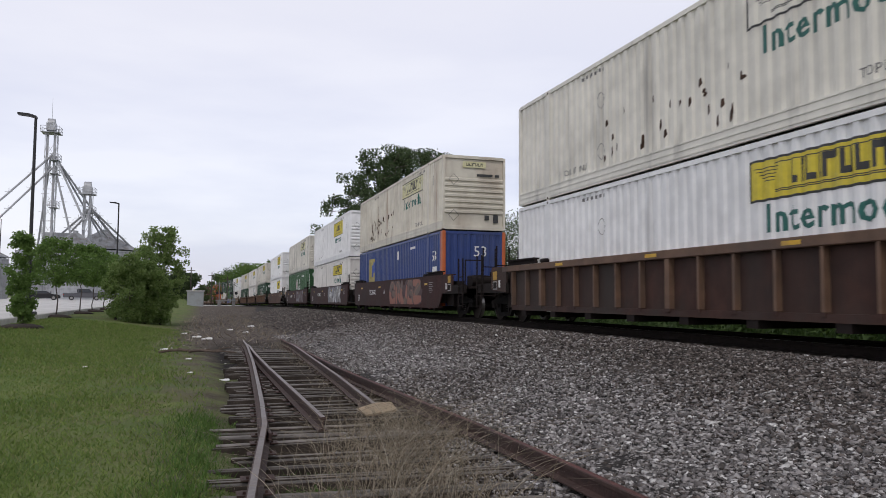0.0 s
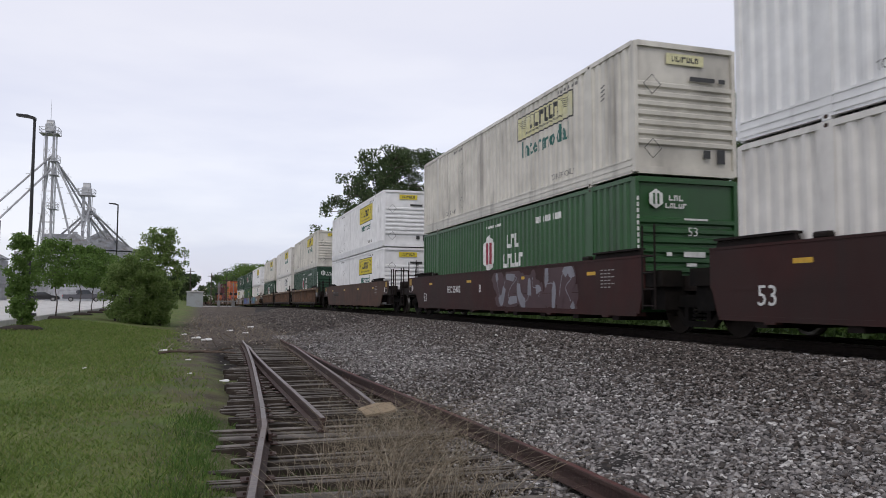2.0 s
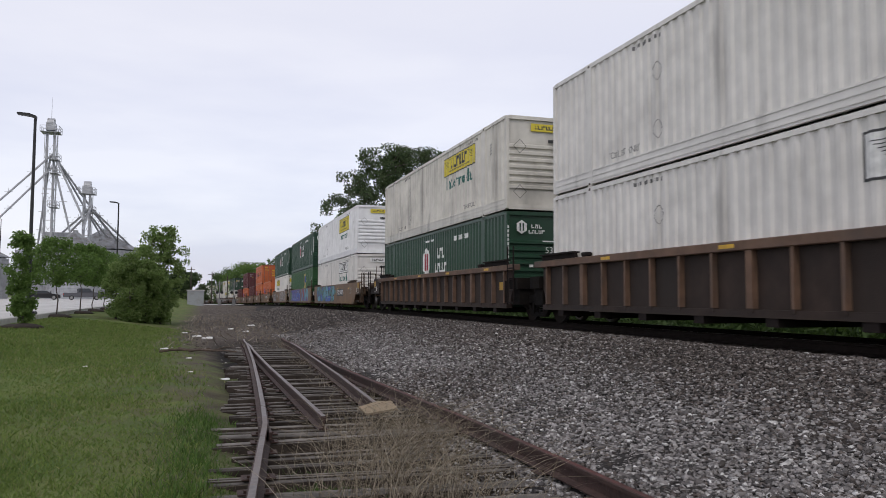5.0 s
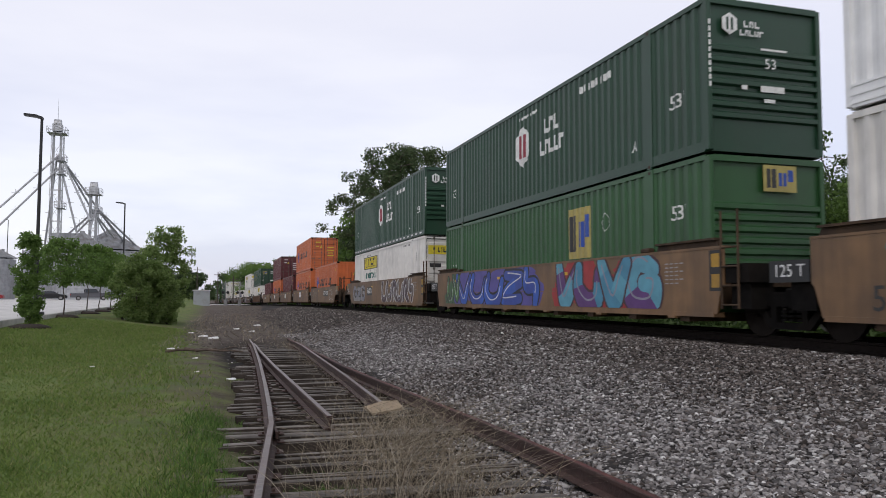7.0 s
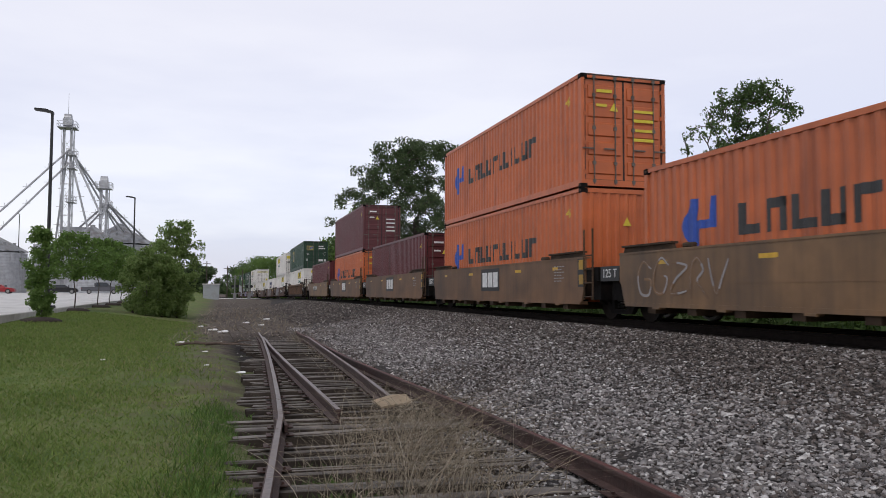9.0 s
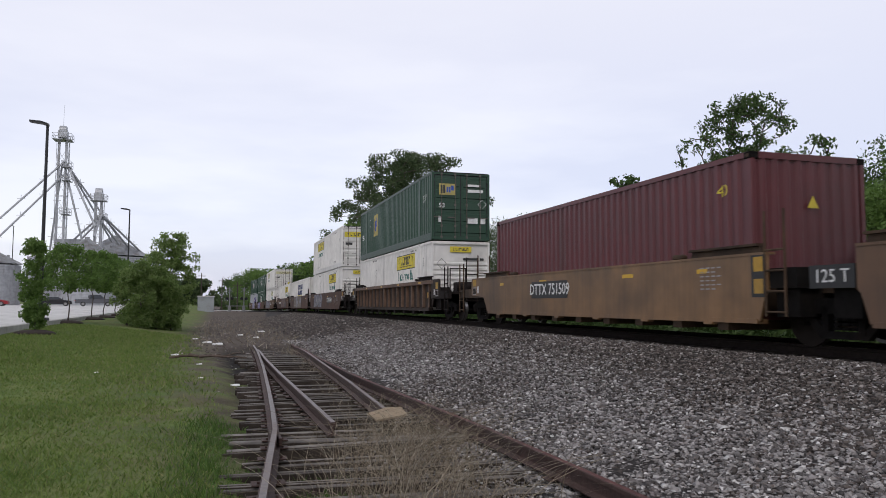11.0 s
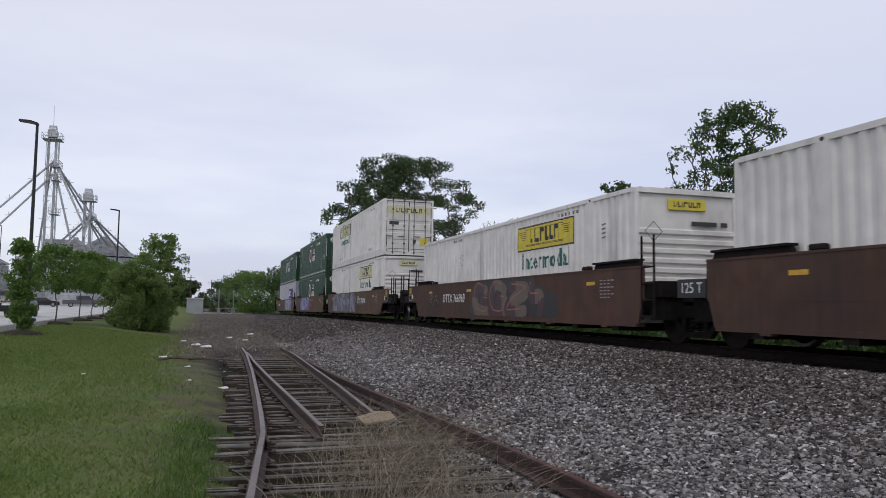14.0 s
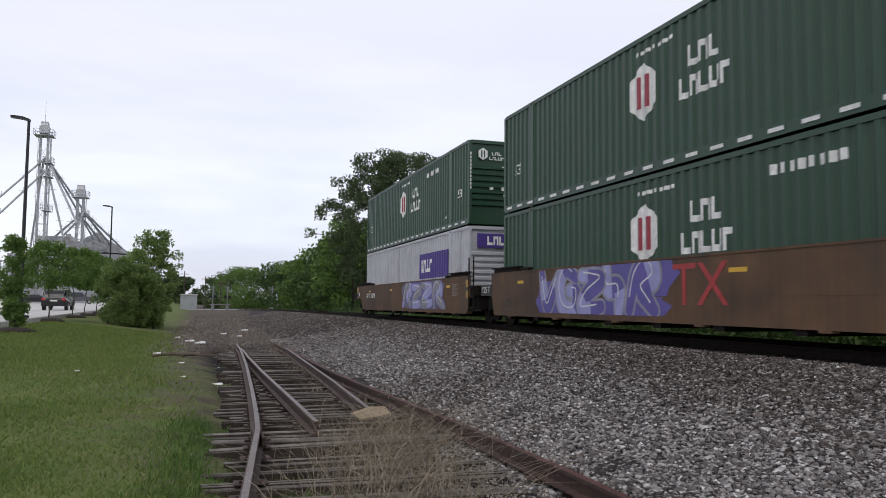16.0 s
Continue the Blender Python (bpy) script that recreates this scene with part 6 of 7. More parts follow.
def well_unit(kind, paint, front, rear, half, label, mark="", group="well cars of the train"):
    """One well of a double-stack car; front and rear are 'joint' (shared truck) or 'coupler'. half: half the well's side length."""
    car = tagged(new("well_car"), label, "railway car", group)
    ribbed = kind == "ribbed"
    grimy = "tan_deck" if paint in ("tan", "dull_tan") else "deck"
    top, low, hx = (1.62 if ribbed else 1.54), (0.40 if ribbed else 0.33), 1.47
    if half < 8:
        top, low = 1.48, 0.36
    h = half

    def panel(bm, sx):
        """One side of the well: coupler ends are cut away over the truck, jointed ends stand nearly square."""
        x0, x1 = sx * hx, sx * (hx - 0.05)
        cuts = [0.42 if e == "coupler" else 0.20 for e in (front, rear)]
        rise = [0.36 if e == "coupler" else 0.14 for e in (front, rear)]

        def sheet(lo, hi, top_z, a, b):
            slab(bm, [(-h, top_z), (-h, 0.86), (-h + cuts[0] - rise[0], 0.80), (-h + cuts[0], lo), (h - cuts[1], lo), (h - cuts[1] + rise[1], 0.80), (h, 0.86), (h, top_z)], "x", *sorted((a, b)), 0)

        def bar(inner, outer, y0, y1, z0, z1, mi=0, bevel=0.0):
            cuboid(bm, *sorted((sx * inner, sx * outer)), y0, y1, z0, z1, mi, bevel)
        if ribbed:
            sheet(low, top, top - 0.15, sx * (hx - 0.14), sx * (hx - 0.18))
            bar(hx - 0.26, hx, -h - 0.3, h + 0.3, top - 0.17, top, 1, 0.015)
            bar(hx - 0.22, hx - 0.03, -h + cuts[0], h - cuts[1], low - 0.06, low + 0.07, 0)
            n = 17
            for i in range(n + 1):
                y = -h + 0.42 + (2 * h - 0.84) * i / n
                w = 0.075 if i % 6 == 3 else 0.032
                bar(hx - 0.15, hx - 0.02, y - w, y + w, low + 0.07, top - 0.17, 1)
                bar(hx - 0.15, hx - 0.01, y - w - 0.02, y + w + 0.02, low + 0.02, low + 0.09, 0)
        else:
            sheet(low + 0.02, top, top, x0, x1)
            bar(hx - 0.17, hx + 0.012, -h, h, top - 0.03, top + 0.012, 1)
            bar(hx - 0.20, hx + 0.02, -h + cuts[0] + 0.05, h - cuts[1] - 0.05, low - 0.03, low + 0.05, 1)
            bar(hx, hx + 0.004, -h + 0.4, h - 0.4, 0.80, 0.815, 0)
            for i in range(6):
                y = -h + 1.5 + (2 * h - 3) * i / 5
                bar(hx - 0.1, hx + 0.05, y - 0.12, y + 0.12, low - 0.07, low - 0.03, 1)
        for s in (-1, 1):
            # the flared guide on top of each end, with a lug beside it
            a, b = sorted((s * (h - 0.15), s * (h - 2.05)))
            slab(bm, [(a, top + 0.012), (b, top + 0.012), (b - 0.06, top + 0.15), (a + 0.06, top + 0.15)], "x", *sorted((sx * (hx - 0.02), sx * (hx - 0.10))), 2)
            bar(hx - 0.16, hx + 0.05, a + 0.03, b - 0.03, top + 0.12, top + 0.16, 2)
            c = s * (h - 2.5)
            bar(hx - 0.16, hx - 0.01, c - 0.16, c + 0.16, top + 0.005, top + 0.11, 2, 0.03)
    for sx in (-1, 1):
        shared("side_sill", cached(("side_sill", kind, paint, half, front, rear, sx), lambda bm, sx=sx: panel(bm, sx), [paint, "chord" if ribbed else paint, grimy]), car)

    def beam(bm):
        cuboid(bm, -hx + 0.05, hx - 0.05, -0.14, 0.14, 0.20, 0.365)

    def bulkhead(bm):
        cuboid(bm, -hx + 0.05, hx - 0.05, -h + 0.35, -h + 0.45, 0.5, 1.15)
        cuboid(bm, -0.9, 0.9, -h - 0.75, -h + 0.36, 0.82, 1.12)
    for i in range(9):
        shared("cross_beam", cached(("cross_beam", grimy, half, low), beam, [grimy]), car, Matrix.Translation((0, -h + 1.2 + (2 * h - 2.4) * i / 8, 0)))
    for k in (0, 1):
        shared("bulkhead", cached(("bulkhead", grimy, half), bulkhead, [grimy]), car, Matrix.Rotation(math.pi * k, 4, "Z"))

    def deck(bm):
        cuboid(bm, -1.30, 1.30, -h - 2.55, -h - 0.02, 1.0, 1.10, 0, bevel=0.01)
        cuboid(bm, -1.46, -1.36, -h - 2.5, -h, 0.84, 1.14, 0)
        cuboid(bm, 1.36, 1.46, -h - 2.5, -h, 0.84, 1.14, 0)
        cuboid(bm, -0.35, 0.35, -h - 2.6, -h, 0.70, 1.0, 0)
        cuboid(bm, -1.18, 1.18, -h - 0.5, -h + 0.3, 0.40, 1.0, 0)
        for x in (-1.42, -0.8, 0.8):
            tube(bm, (x, -h - 2.48, 1.1), (x, -h - 2.48, 2.0), 0.022, sides=6)
        tube(bm, (-1.42, -h - 2.48, 1.98), (-0.8, -h - 2.48, 1.98), 0.022, sides=6)
        tube(bm, (-1.0, -h - 1.9, 1.28), (-0.1, -h - 1.9, 1.28), 0.17, sides=12)
        cuboid(bm, 0.3, 1.1, -h - 2.1, -h - 1.7, 1.1, 1.42, bevel=0.03)

    def wing(bm, sx):
        x0, x1 = sorted((sx * (hx - 0.002), sx * (hx - 0.06)))
        slab(bm, [(-h - 0.002, top), (-h - 1.12, top), (-h - 1.18, top - 0.08), (-h - 1.18, 0.97), (-h - 1.10, 0.92), (-h - 0.002, 0.86)], "x", x0, x1)
        if not ribbed:
            cuboid(bm, *sorted((sx * (hx + 0.012), sx * (hx - 0.17))), -h - 1.12, -h - 0.002, top - 0.03, top + 0.012)

    def gear(bm):
        cuboid(bm, -0.8, -0.2, -h - 1.6, -h - 0.9, 1.10, 1.5, 0, bevel=0.03)
        tube(bm, (0.1, -h - 1.5, 1.35), (0.9, -h - 1.5, 1.35), 0.2, sides=12)
        tube(bm, (0.2, -h - 0.8, 1.1), (0.2, -h - 0.8, 1.65), 0.06, sides=8)
        cuboid(bm, -1.2, -0.9, -h - 0.9, -h - 0.3, 1.1, 1.3)

    def ladder(bm):
        for y in (-0.22, 0.22):
            tube(bm, (0, y, 0.35), (0, y, 2.05), 0.024, sides=6)
        for k in range(4):
            tube(bm, (0, -0.22, 0.42 + 0.33 * k), (0, 0.22, 0.42 + 0.33 * k), 0.018, sides=6)

    def coupler(bm):
        cuboid(bm, -0.12, 0.12, -h - 3.05, -h - 2.3, 0.76, 0.98, bevel=0.03)
        slab(bm, [(-0.18, -h - 3.0), (0.05, -h - 3.12), (0.18, -h - 2.95), (0.16, -h - 2.75), (-0.16, -h - 2.75)], "z", 0.70, 1.02)
        tube(bm, (0.35, -h - 2.5, 0.8), (0.30, -h - 3.0, 0.45), 0.03, sides=6)
        tube(bm, (0.30, -h - 3.0, 0.45), (0.05, -h - 3.15, 0.55), 0.03, sides=6)

    def joint(bm):
        cuboid(bm, -0.42, 0.42, -h - 0.98, -h - 0.05, 0.72, 1.02, bevel=0.02)
        # Wide dark block added across the gap, standing in for its shade.
        cuboid(bm, -1.34, 1.34, -h - 0.55, -h - 0.05, 0.45, 1.12)
        cuboid(bm, -1.44, -1.0, -h - 0.62, -h - 0.02, 0.90, 1.22)
        cuboid(bm, 1.0, 1.44, -h - 0.62, -h - 0.02, 0.90, 1.22)
    for s, kind_end in ((1, front), (-1, rear)):
        turn = Matrix.Identity(4) if s > 0 else Matrix.Rotation(math.pi, 4, "Z")
        if kind_end == "coupler":
            shared("end_deck", cached(("end_deck", grimy, half), deck, [grimy]), car, turn)
            for sx in (-1, 1):
                shared("side_wing", cached(("side_wing", paint, half, top, sx), lambda bm, sx=sx: wing(bm, sx), [paint]), car, turn)
            shared("brake_gear", cached(("brake_gear", grimy, half), gear, [grimy]), car, turn)
            shared("coupler", cached(("coupler", half), coupler, ["steel"]), car, turn)
            truck(car, s * -(h + 1.15))
            lx = 1.49
            bm = bmesh.new()
            cuboid(bm, -0.16, 0.16, -0.13, 0.13, 0, 0.004, 0)
            cuboid(bm, -0.17, 0.17, -0.42, -0.17, 0, 0.003, 2)
            cuboid(bm, -0.14, 0.14, -0.39, -0.20, 0.003, 0.006, 3)
            cuboid(bm, 0.36 * -s - 0.06, 0.36 * -s + 0.06, -0.36, -0.14, 0, 0.004, 1)
            part("end_placard", bm, ["amber", "chalk", "g_silver", grimy], car, "amber reflector and white tag").matrix_basis = on_left(s * -(h + 0.86), -hx - 0.003, 1.36)
            for sx in (-1, 1):
                shared("ladder", cached(("ladder", grimy), ladder, [grimy]), car, Matrix.Translation((sx * lx, s * -(h + 2.2), 0)))
            for x in (-0.55, 0.75):
                shared("ladder", cached(("ladder", grimy), ladder, [grimy]), car, Matrix.Translation((x, s * -(h + 2.5), 0.35)) @ Matrix.Rotation(math.pi / 2, 4, "Z"))
        else:
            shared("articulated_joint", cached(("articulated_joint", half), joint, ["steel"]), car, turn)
            if s < 0 and paint in ("tan", "dull_tan", "old_tan", "brown", "rust"):
                bm = bmesh.new()
                cuboid(bm, -0.42, 0.42, -0.17, 0.17, 0, 0.012)
                board = part("stencil_board", bm, "black", car, "black board with white stencil")
                board.matrix_basis = on_left(h + 0.45, -1.46, 1.05)
                letters("125 T", 0.2, "chalk", board, Matrix.Translation((0, 0, 0.015)))
            bm = bmesh.new()
            cuboid(bm, -0.17, 0.17, -0.48, 0.24, 0, 0.004, 1)
            for z in (0.06, -0.30):
                cuboid(bm, -0.11, 0.11, z - 0.12, z + 0.12, 0.004, 0.008, 0)
            if "tan" in paint and s > 0:
                part("end_placard", bm, ["amber", "black"], car, "two amber squares on a black strip").matrix_basis = on_left(s * -(h - 0.2), -hx - 0.003, 1.24)
            else:
                bm.free()
            if s < 0:
                truck(car, h + 0.95 if half > 8 else h + 0.70)
            else:
                shared("ladder", cached(("ladder", grimy), ladder, [grimy]), car, Matrix.Translation((-1.47, -(h - 0.12) - 0.3, 0.1)))
    if not ribbed:
        flat_bars([(-2.2, -1.75, 1.20, 1.28), (2.2, 2.65, 1.20, 1.28), (6.3 * h / 8.7, 6.7 * h / 8.7, 1.20, 1.28), (-6.7 * h / 8.7, -6.3 * h / 8.7, 1.2, 1.28)], "reflector", car, Matrix(((0, 0, -1, -hx - 0.001), (-1, 0, 0, 0), (0, 1, 0, 0), (0, 0, 0, 1))), "reflective_strip")
        flat_bars([(h - 1.75 + 0.16 * j, h - 1.64 + 0.16 * j, 1.28 - 0.075 * k, 1.305 - 0.075 * k) for k in range(6) for j in range(4 - k % 2)], "g_silver", car, Matrix(((0, 0, -1, -hx - 0.001), (-1, 0, 0, 0), (0, 1, 0, 0), (0, 0, 0, 1))))
    else:
        flat_bars([(-5.3, -4.9, top - 0.12, top - 0.05), (-1.2, -0.8, top - 0.12, top - 0.05), (2.6, 3.0, top - 0.12, top - 0.05), (6.6, 7.0, top - 0.12, top - 0.05)], "reflector", car, Matrix(((0, 0, -1, -hx - 0.001), (-1, 0, 0, 0), (0, 1, 0, 0), (0, 0, 0, 1))), "reflective_strip")
        bm = bmesh.new()
        cuboid(bm, -0.17, 0.17, -0.12, 0.12, 0, 0.004)
        part("amber_square", bm, "amber", car).matrix_basis = on_left(-h + 0.85, -hx + 0.137, 1.0)
    return car


def car_number(car, text, y, z=1.0, height=0.30, board=True, mat="chalk", x=-1.47):
    if board:
        bm = bmesh.new()
        w = len(text) * height * 0.62 / 2 + 0.1
        cuboid(bm, -w, w, -height * 0.75, height * 0.75, 0, 0.006)
        part("number_board", bm, "black", car, "black number board").matrix_basis = on_left(y, x - 0.001, z)
    letters(text, height, mat, car, on_left(y, x - 0.008, z), squeeze=1.0, bold=0.012)


# ---- the train: each well and each box stands at its distance back from the head ----
RUNS = []  # thing, distance back, height above the rail
FLOOR_1, FLOOR_2 = 0.38, 3.335


def ride(thing, back, up=0.0):
    RUNS.append((thing, back, up))
    return thing



def flakes(box, y0, y1, count, seed):
    """Dark rust patches where the paint has flaked off the ribs."""
    rnd = random.Random(seed)
    bm = bmesh.new()
    for k in range(count):
        y, z = rnd.uniform(y0, y1), rnd.choice((0.55, 0.75, 0.95, 1.15, 1.35)) + rnd.uniform(-0.08, 0.08)
        w, hh = rnd.uniform(0.02, 0.06), rnd.uniform(0.06, 0.22)
        slab(bm, [(-y - w, z), (-y - w * 0.5, z - hh * 0.4), (-y + w, z + 0.02), (-y + w * 0.6, z + hh), (-y - w * 0.6, z + hh * 0.8)], "z", 0, 0.002)
    ob = part("flaked_paint", bm, "flake", box, "dark rust patches")
    ob["kind"] = "stuff"
    ob.matrix_basis = Matrix(((0, 0, -1, -1.304), (-1, 0, 0, 0), (0, 1, 0, 0), (0, 0, 0, 1)))


def build_train():
    W53, W40 = 8.62, 6.72
    BW, BR = "brown smooth-sided double-stack well car", "rusty brown rib-sided double-stack well car"
    # single rib-sided car at the head
    car = ride(well_unit("ribbed", "ribbed", "coupler", "coupler", W53, BR), 12.18)
    ride(white_box("bright", "white corrugated container with a yellow company panel, in a well", band=0.12, tall=0.62), 12.18, FLOOR_1)
    top = ride(white_box("cream", "grimy cream container with faded lettering, stacked on top", mark="cream", outline=True), 12.18, FLOOR_2)
    flakes(top, -1.6, 3.2, 26, 8)
    # three brown wells
    backs = (35.68, 55.06, 74.40)
    c1 = ride(well_unit("smooth", "fec", "coupler", "joint", W53, BW + " with a red graffiti face"), backs[0])
    c2 = ride(well_unit("smooth", "fec", "joint", "joint", W53, BW + " with silver graffiti"), backs[1])
    c3 = ride(well_unit("smooth", "fec", "joint", "coupler", W53, BW + " with grey graffiti"), backs[2])
    for c, tag in ((c1, "A"), (c2, "C"), (c3, "B")):
        car_number(c, "FEC 55402", 3.6, 0.98, 0.24, board=False)
        letters(tag, 0.26, "chalk", c, on_left(0.9, -1.478, 0.98))
        letters("53", 0.34, "chalk", c, on_left(7.2, -1.478, 0.70))
    graffiti(c1, -5.6, -0.3, 0.42, 1.48, ["g_dark", "g_pink", "g_clay", "g_pink"], 3, -1.472, 5, cloud="g_dark")
    graffiti(c2, -5.8, -1.2, 0.42, 1.50, ["g_black", "g_white", "g_silver", "g_grey"], 5, -1.472, 4, cloud="g_grey")
    graffiti(c3, -5.6, -0.5, 0.42, 1.45, ["g_dark", "g_grey", "g_dark", "g_grey"], 9, -1.472, 6, 0.9, cloud="g_dark")
    b = ride(container("blue", 16.15, "upright", "blue domestic container with orange end posts and a yellow mark", band=0.16), backs[0], FLOOR_1)
    emp_mark(b, on_left(4.7, -1.306, 1.80), 1.35, 1.25)
    for sx in (-1, 1):
        bm = bmesh.new()
        cuboid(bm, *sorted((sx * 1.30, sx * 1.16)), -8.085, -7.80, 0.0, 2.9, bevel=0.02)
        part("end_post", bm, "orange", b, "orange painted corner post")
    letters("53", 0.42, "chalk", b, on_left(-6.9, -1.306, 1.95))
    letters("53", 0.42, "chalk", b, on_front(0.25, -8.075, 2.1))
    flat_bars([(6.6, 7.2, 1.25, 1.55), (0.9, 1.25, 2.1, 2.5), (3.3, 4.1, 2.45, 2.55)], "chalk", b, Matrix(((0, 0, -1, -1.306), (-1, 0, 0, 0), (0, 1, 0, 0), (0, 0, 0, 1))), "placard")
    top = ride(white_box("rusty", "cream container streaked with rust, faded panel, stacked on a blue one", mark="pale_yellow"), backs[0], FLOOR_2)
    flakes(top, -0.2, 5.2, 64, 4)
    ride(white_box("white", "white container with yellow panel, in a brown well"), backs[1], FLOOR_1)
    ride(white_box("bright", "clean white container with yellow panel, stacked on top"), backs[1], FLOOR_2)
    ride(green_box("emp_green", "green domestic container with a white hexagon, in a well"), backs[2], FLOOR_1)
    ride(white_box("aged", "weathered white container with stained end, stacked on green", mark="pale_yellow"), backs[2], FLOOR_2)
    # single brown car
    c = ride(well_unit("smooth", "rust", "coupler", "coupler", W53, BW + ", single unit"), 97.92)
    car_number(c, "DTTX 659372", 5.2, 1.0, 0.26, board=False, mat="ink")
    ride(white_box("bright", "clean white container with yellow panel, in a brown well"), 97.92, FLOOR_1)
    ride(white_box("bright", "clean white container with yellow panel, stacked on top"), 97.92, FLOOR_2)
    # three rib-sided wells
    backs = (121.41, 140.72, 160.08)
    for i, b in enumerate(backs):
        ride(well_unit("ribbed", "grey_ribbed", "coupler" if i == 0 else "joint", "coupler" if i == 2 else "joint", W53, "grey-brown rib-sided double-stack well car"), b)
    ride(green_box("green", "dark green container with a white hexagon, in a ribbed well"), backs[0], FLOOR_1)
    ride(white_box("aged", "dirty white container with black streaks on its end, on top"), backs[0], FLOOR_2)
    ride(white_box("white", "white container with a pale panel, in a ribbed well", mark="chalk"), backs[1], FLOOR_1)
    ride(white_box("white", "white container with yellow panel, stacked on top"), backs[1], FLOOR_2)
    ride(green_box("green", "dark green container with a white hexagon, in a ribbed well"), backs[2], FLOOR_1)
    ride(white_box("aged", "weathered white container with yellow panel, stacked on green"), backs[2], FLOOR_2)
    # three tan wells with murals
    backs = (183.61, 202.86, 222.12)
    TW = "tan double-stack well car with colourful graffiti"
    c1 = ride(well_unit("smooth", "tan", "coupler", "joint", W53, TW), backs[0])
    c2 = ride(well_unit("smooth", "tan", "joint", "joint", W53, TW), backs[1])
    c3 = ride(well_unit("smooth", "tan", "joint", "coupler", W53, "tan double-stack well car with dark red graffiti"), backs[2])
    car_number(c1, "DTTX 768073", -3.4, 1.0, 0.30)
    car_number(c3, "768073", 2.6, 1.0, 0.30)
    for c in (c1, c2):
        letters("53", 0.36, "ink", c, on_left(7.3, -1.478, 0.62))
    graffiti(c1, -1.0, 6.7, 0.42, 1.50, ["g_black", "g_cyan", "g_blue", "g_teal", "g_pale"], 11, -1.472, 6, cloud="g_teal")
    graffiti(c2, -1.2, 6.2, 0.42, 1.50, ["g_black", "g_blue", "g_royal", "g_white"], 12, -1.472, 5, cloud="g_violet")
    graffiti(c2, 5.9, 7.3, 0.42, 1.50, ["g_black", "g_moss", "g_green", "g_white"], 16, -1.472, 2, 0.9, cloud="g_moss")
    graffiti(c2, -6.6, -2.0, 0.42, 1.50, ["g_dark", "g_cyan", "g_plum", "g_sky", "g_pale"], 13, -1.472, 4, 1.25, cloud="g_red")
    graffiti(c3, -7.2, -0.6, 0.42, 1.50, ["g_white", "g_dark", "g_clay", "g_pale"], 14, -1.472, 6, 0.9)
    graffiti(c3, 3.9, 7.5, 0.45, 1.35, ["g_black", "g_silver", "g_grey", "g_pale"], 15, -1.472, 3, 0.8)
    ride(white_box("white", "white container with a pale panel, in a tan well", mark="chalk"), backs[0], FLOOR_1)
    ride(white_box("bright", "clean white container with yellow panel, stacked on top"), backs[0], FLOOR_2)
    g = ride(container("emp_green", 16.15, "ribs", "mid-green container with a yellow square mark, in a tan well", band=0.18), backs[1], FLOOR_1)
    emp_mark(g, on_left(-2.9, -1.306, 1.85), 1.2, 1.25)
    diamond_mark(g, on_left(-4.2, -1.306, 2.0), "chalk", 0.22)
    letters("53'", 0.30, "chalk", g, on_left(-7.05, -1.306, 1.9))
    letters("53'", 0.30, "chalk", g, on_left(7.05, -1.306, 1.3))
    emp_mark(g, on_front(0.25, -8.075, 2.5), 0.75, 0.5)
    ride(green_box("green", "dark green container with a white hexagon, stacked on mid-green"), backs[1], FLOOR_2)
    ride(white_box("white", "white container with door end forward, in a tan well", front="doors", band=0.12), backs[2], FLOOR_1)
    ride(green_box("green", "dark green container with white rail dashes, stacked on white", dashes=True), backs[2], FLOOR_2)
    # five short tan wells
    backs = (243.60, 258.70, 273.94, 289.16, 304.37)
    for i, b in enumerate(backs):
        c = ride(well_unit("smooth", "tan" if i in (0, 4) else "dull_tan", "coupler" if i == 0 else "joint", "coupler" if i == 4 else "joint", W40, "dull tan short double-stack well car"), b)
        if i in (0, 4):
            car_number(c, "DTTX 751509", -2.2 if i == 0 else 1.6, 1.02, 0.30)
        else:
            bm = bmesh.new()
            cuboid(bm, -0.85, 0.85, -0.36, 0.36, 0, 0.006, 0)
            for a in ((-0.72, -0.28, -0.24, 0.24), (-0.20, 0.24, -0.24, 0.24), (0.32, 0.72, -0.24, 0.24)):
                cuboid(bm, *a, 0.006, 0.010, 1)
            part("logo_board", bm, ["black", "chalk"], c).matrix_basis = on_left(0.0, -1.471, 1.02)
        if i == 0:
            graffiti(c, 3.0, 6.0, 0.5, 1.35, ["dull_tan", "g_silver", "tan", "g_silver"], 21, -1.472, 5, 0.28)
            graffiti(c, -5.8, -3.9, 0.45, 1.4, ["g_silver", "g_white", "tan", "g_white"], 22, -1.472, 4, 0.3)
    OB, MB = "orange ocean container with blue emblem", "maroon ocean container"
    ride(ocean_box("orange", OB + ", in a well", "upright"), backs[0], FLOOR_1)
    ride(ocean_box("orange", OB + ", in a well", "upright"), backs[1], FLOOR_1)
    ride(ocean_box("orange", OB + ", doors forward, on top", "doors"), backs[1], FLOOR_2)
    ride(ocean_box("maroon", MB + ", alone in a well", "doors", False), backs[2], FLOOR_1)
    ride(ocean_box("orange", OB + ", in a well", "doors"), backs[3], FLOOR_1)
    ride(ocean_box("maroon", MB + ", doors forward, stacked on orange", "doors", False), backs[3], FLOOR_2)
    ride(ocean_box("maroon", MB + ", alone in the last short well", "upright", False), backs[4], FLOOR_1)
    # single rib-sided car
    ride(well_unit("ribbed", "grey_ribbed", "coupler", "coupler", W53, "grey-brown rib-sided double-stack well car, single unit"), 326.01)
    ride(white_box("white", "white container with yellow panel, in a ribbed well", band=0.12), 326.01, FLOOR_1)
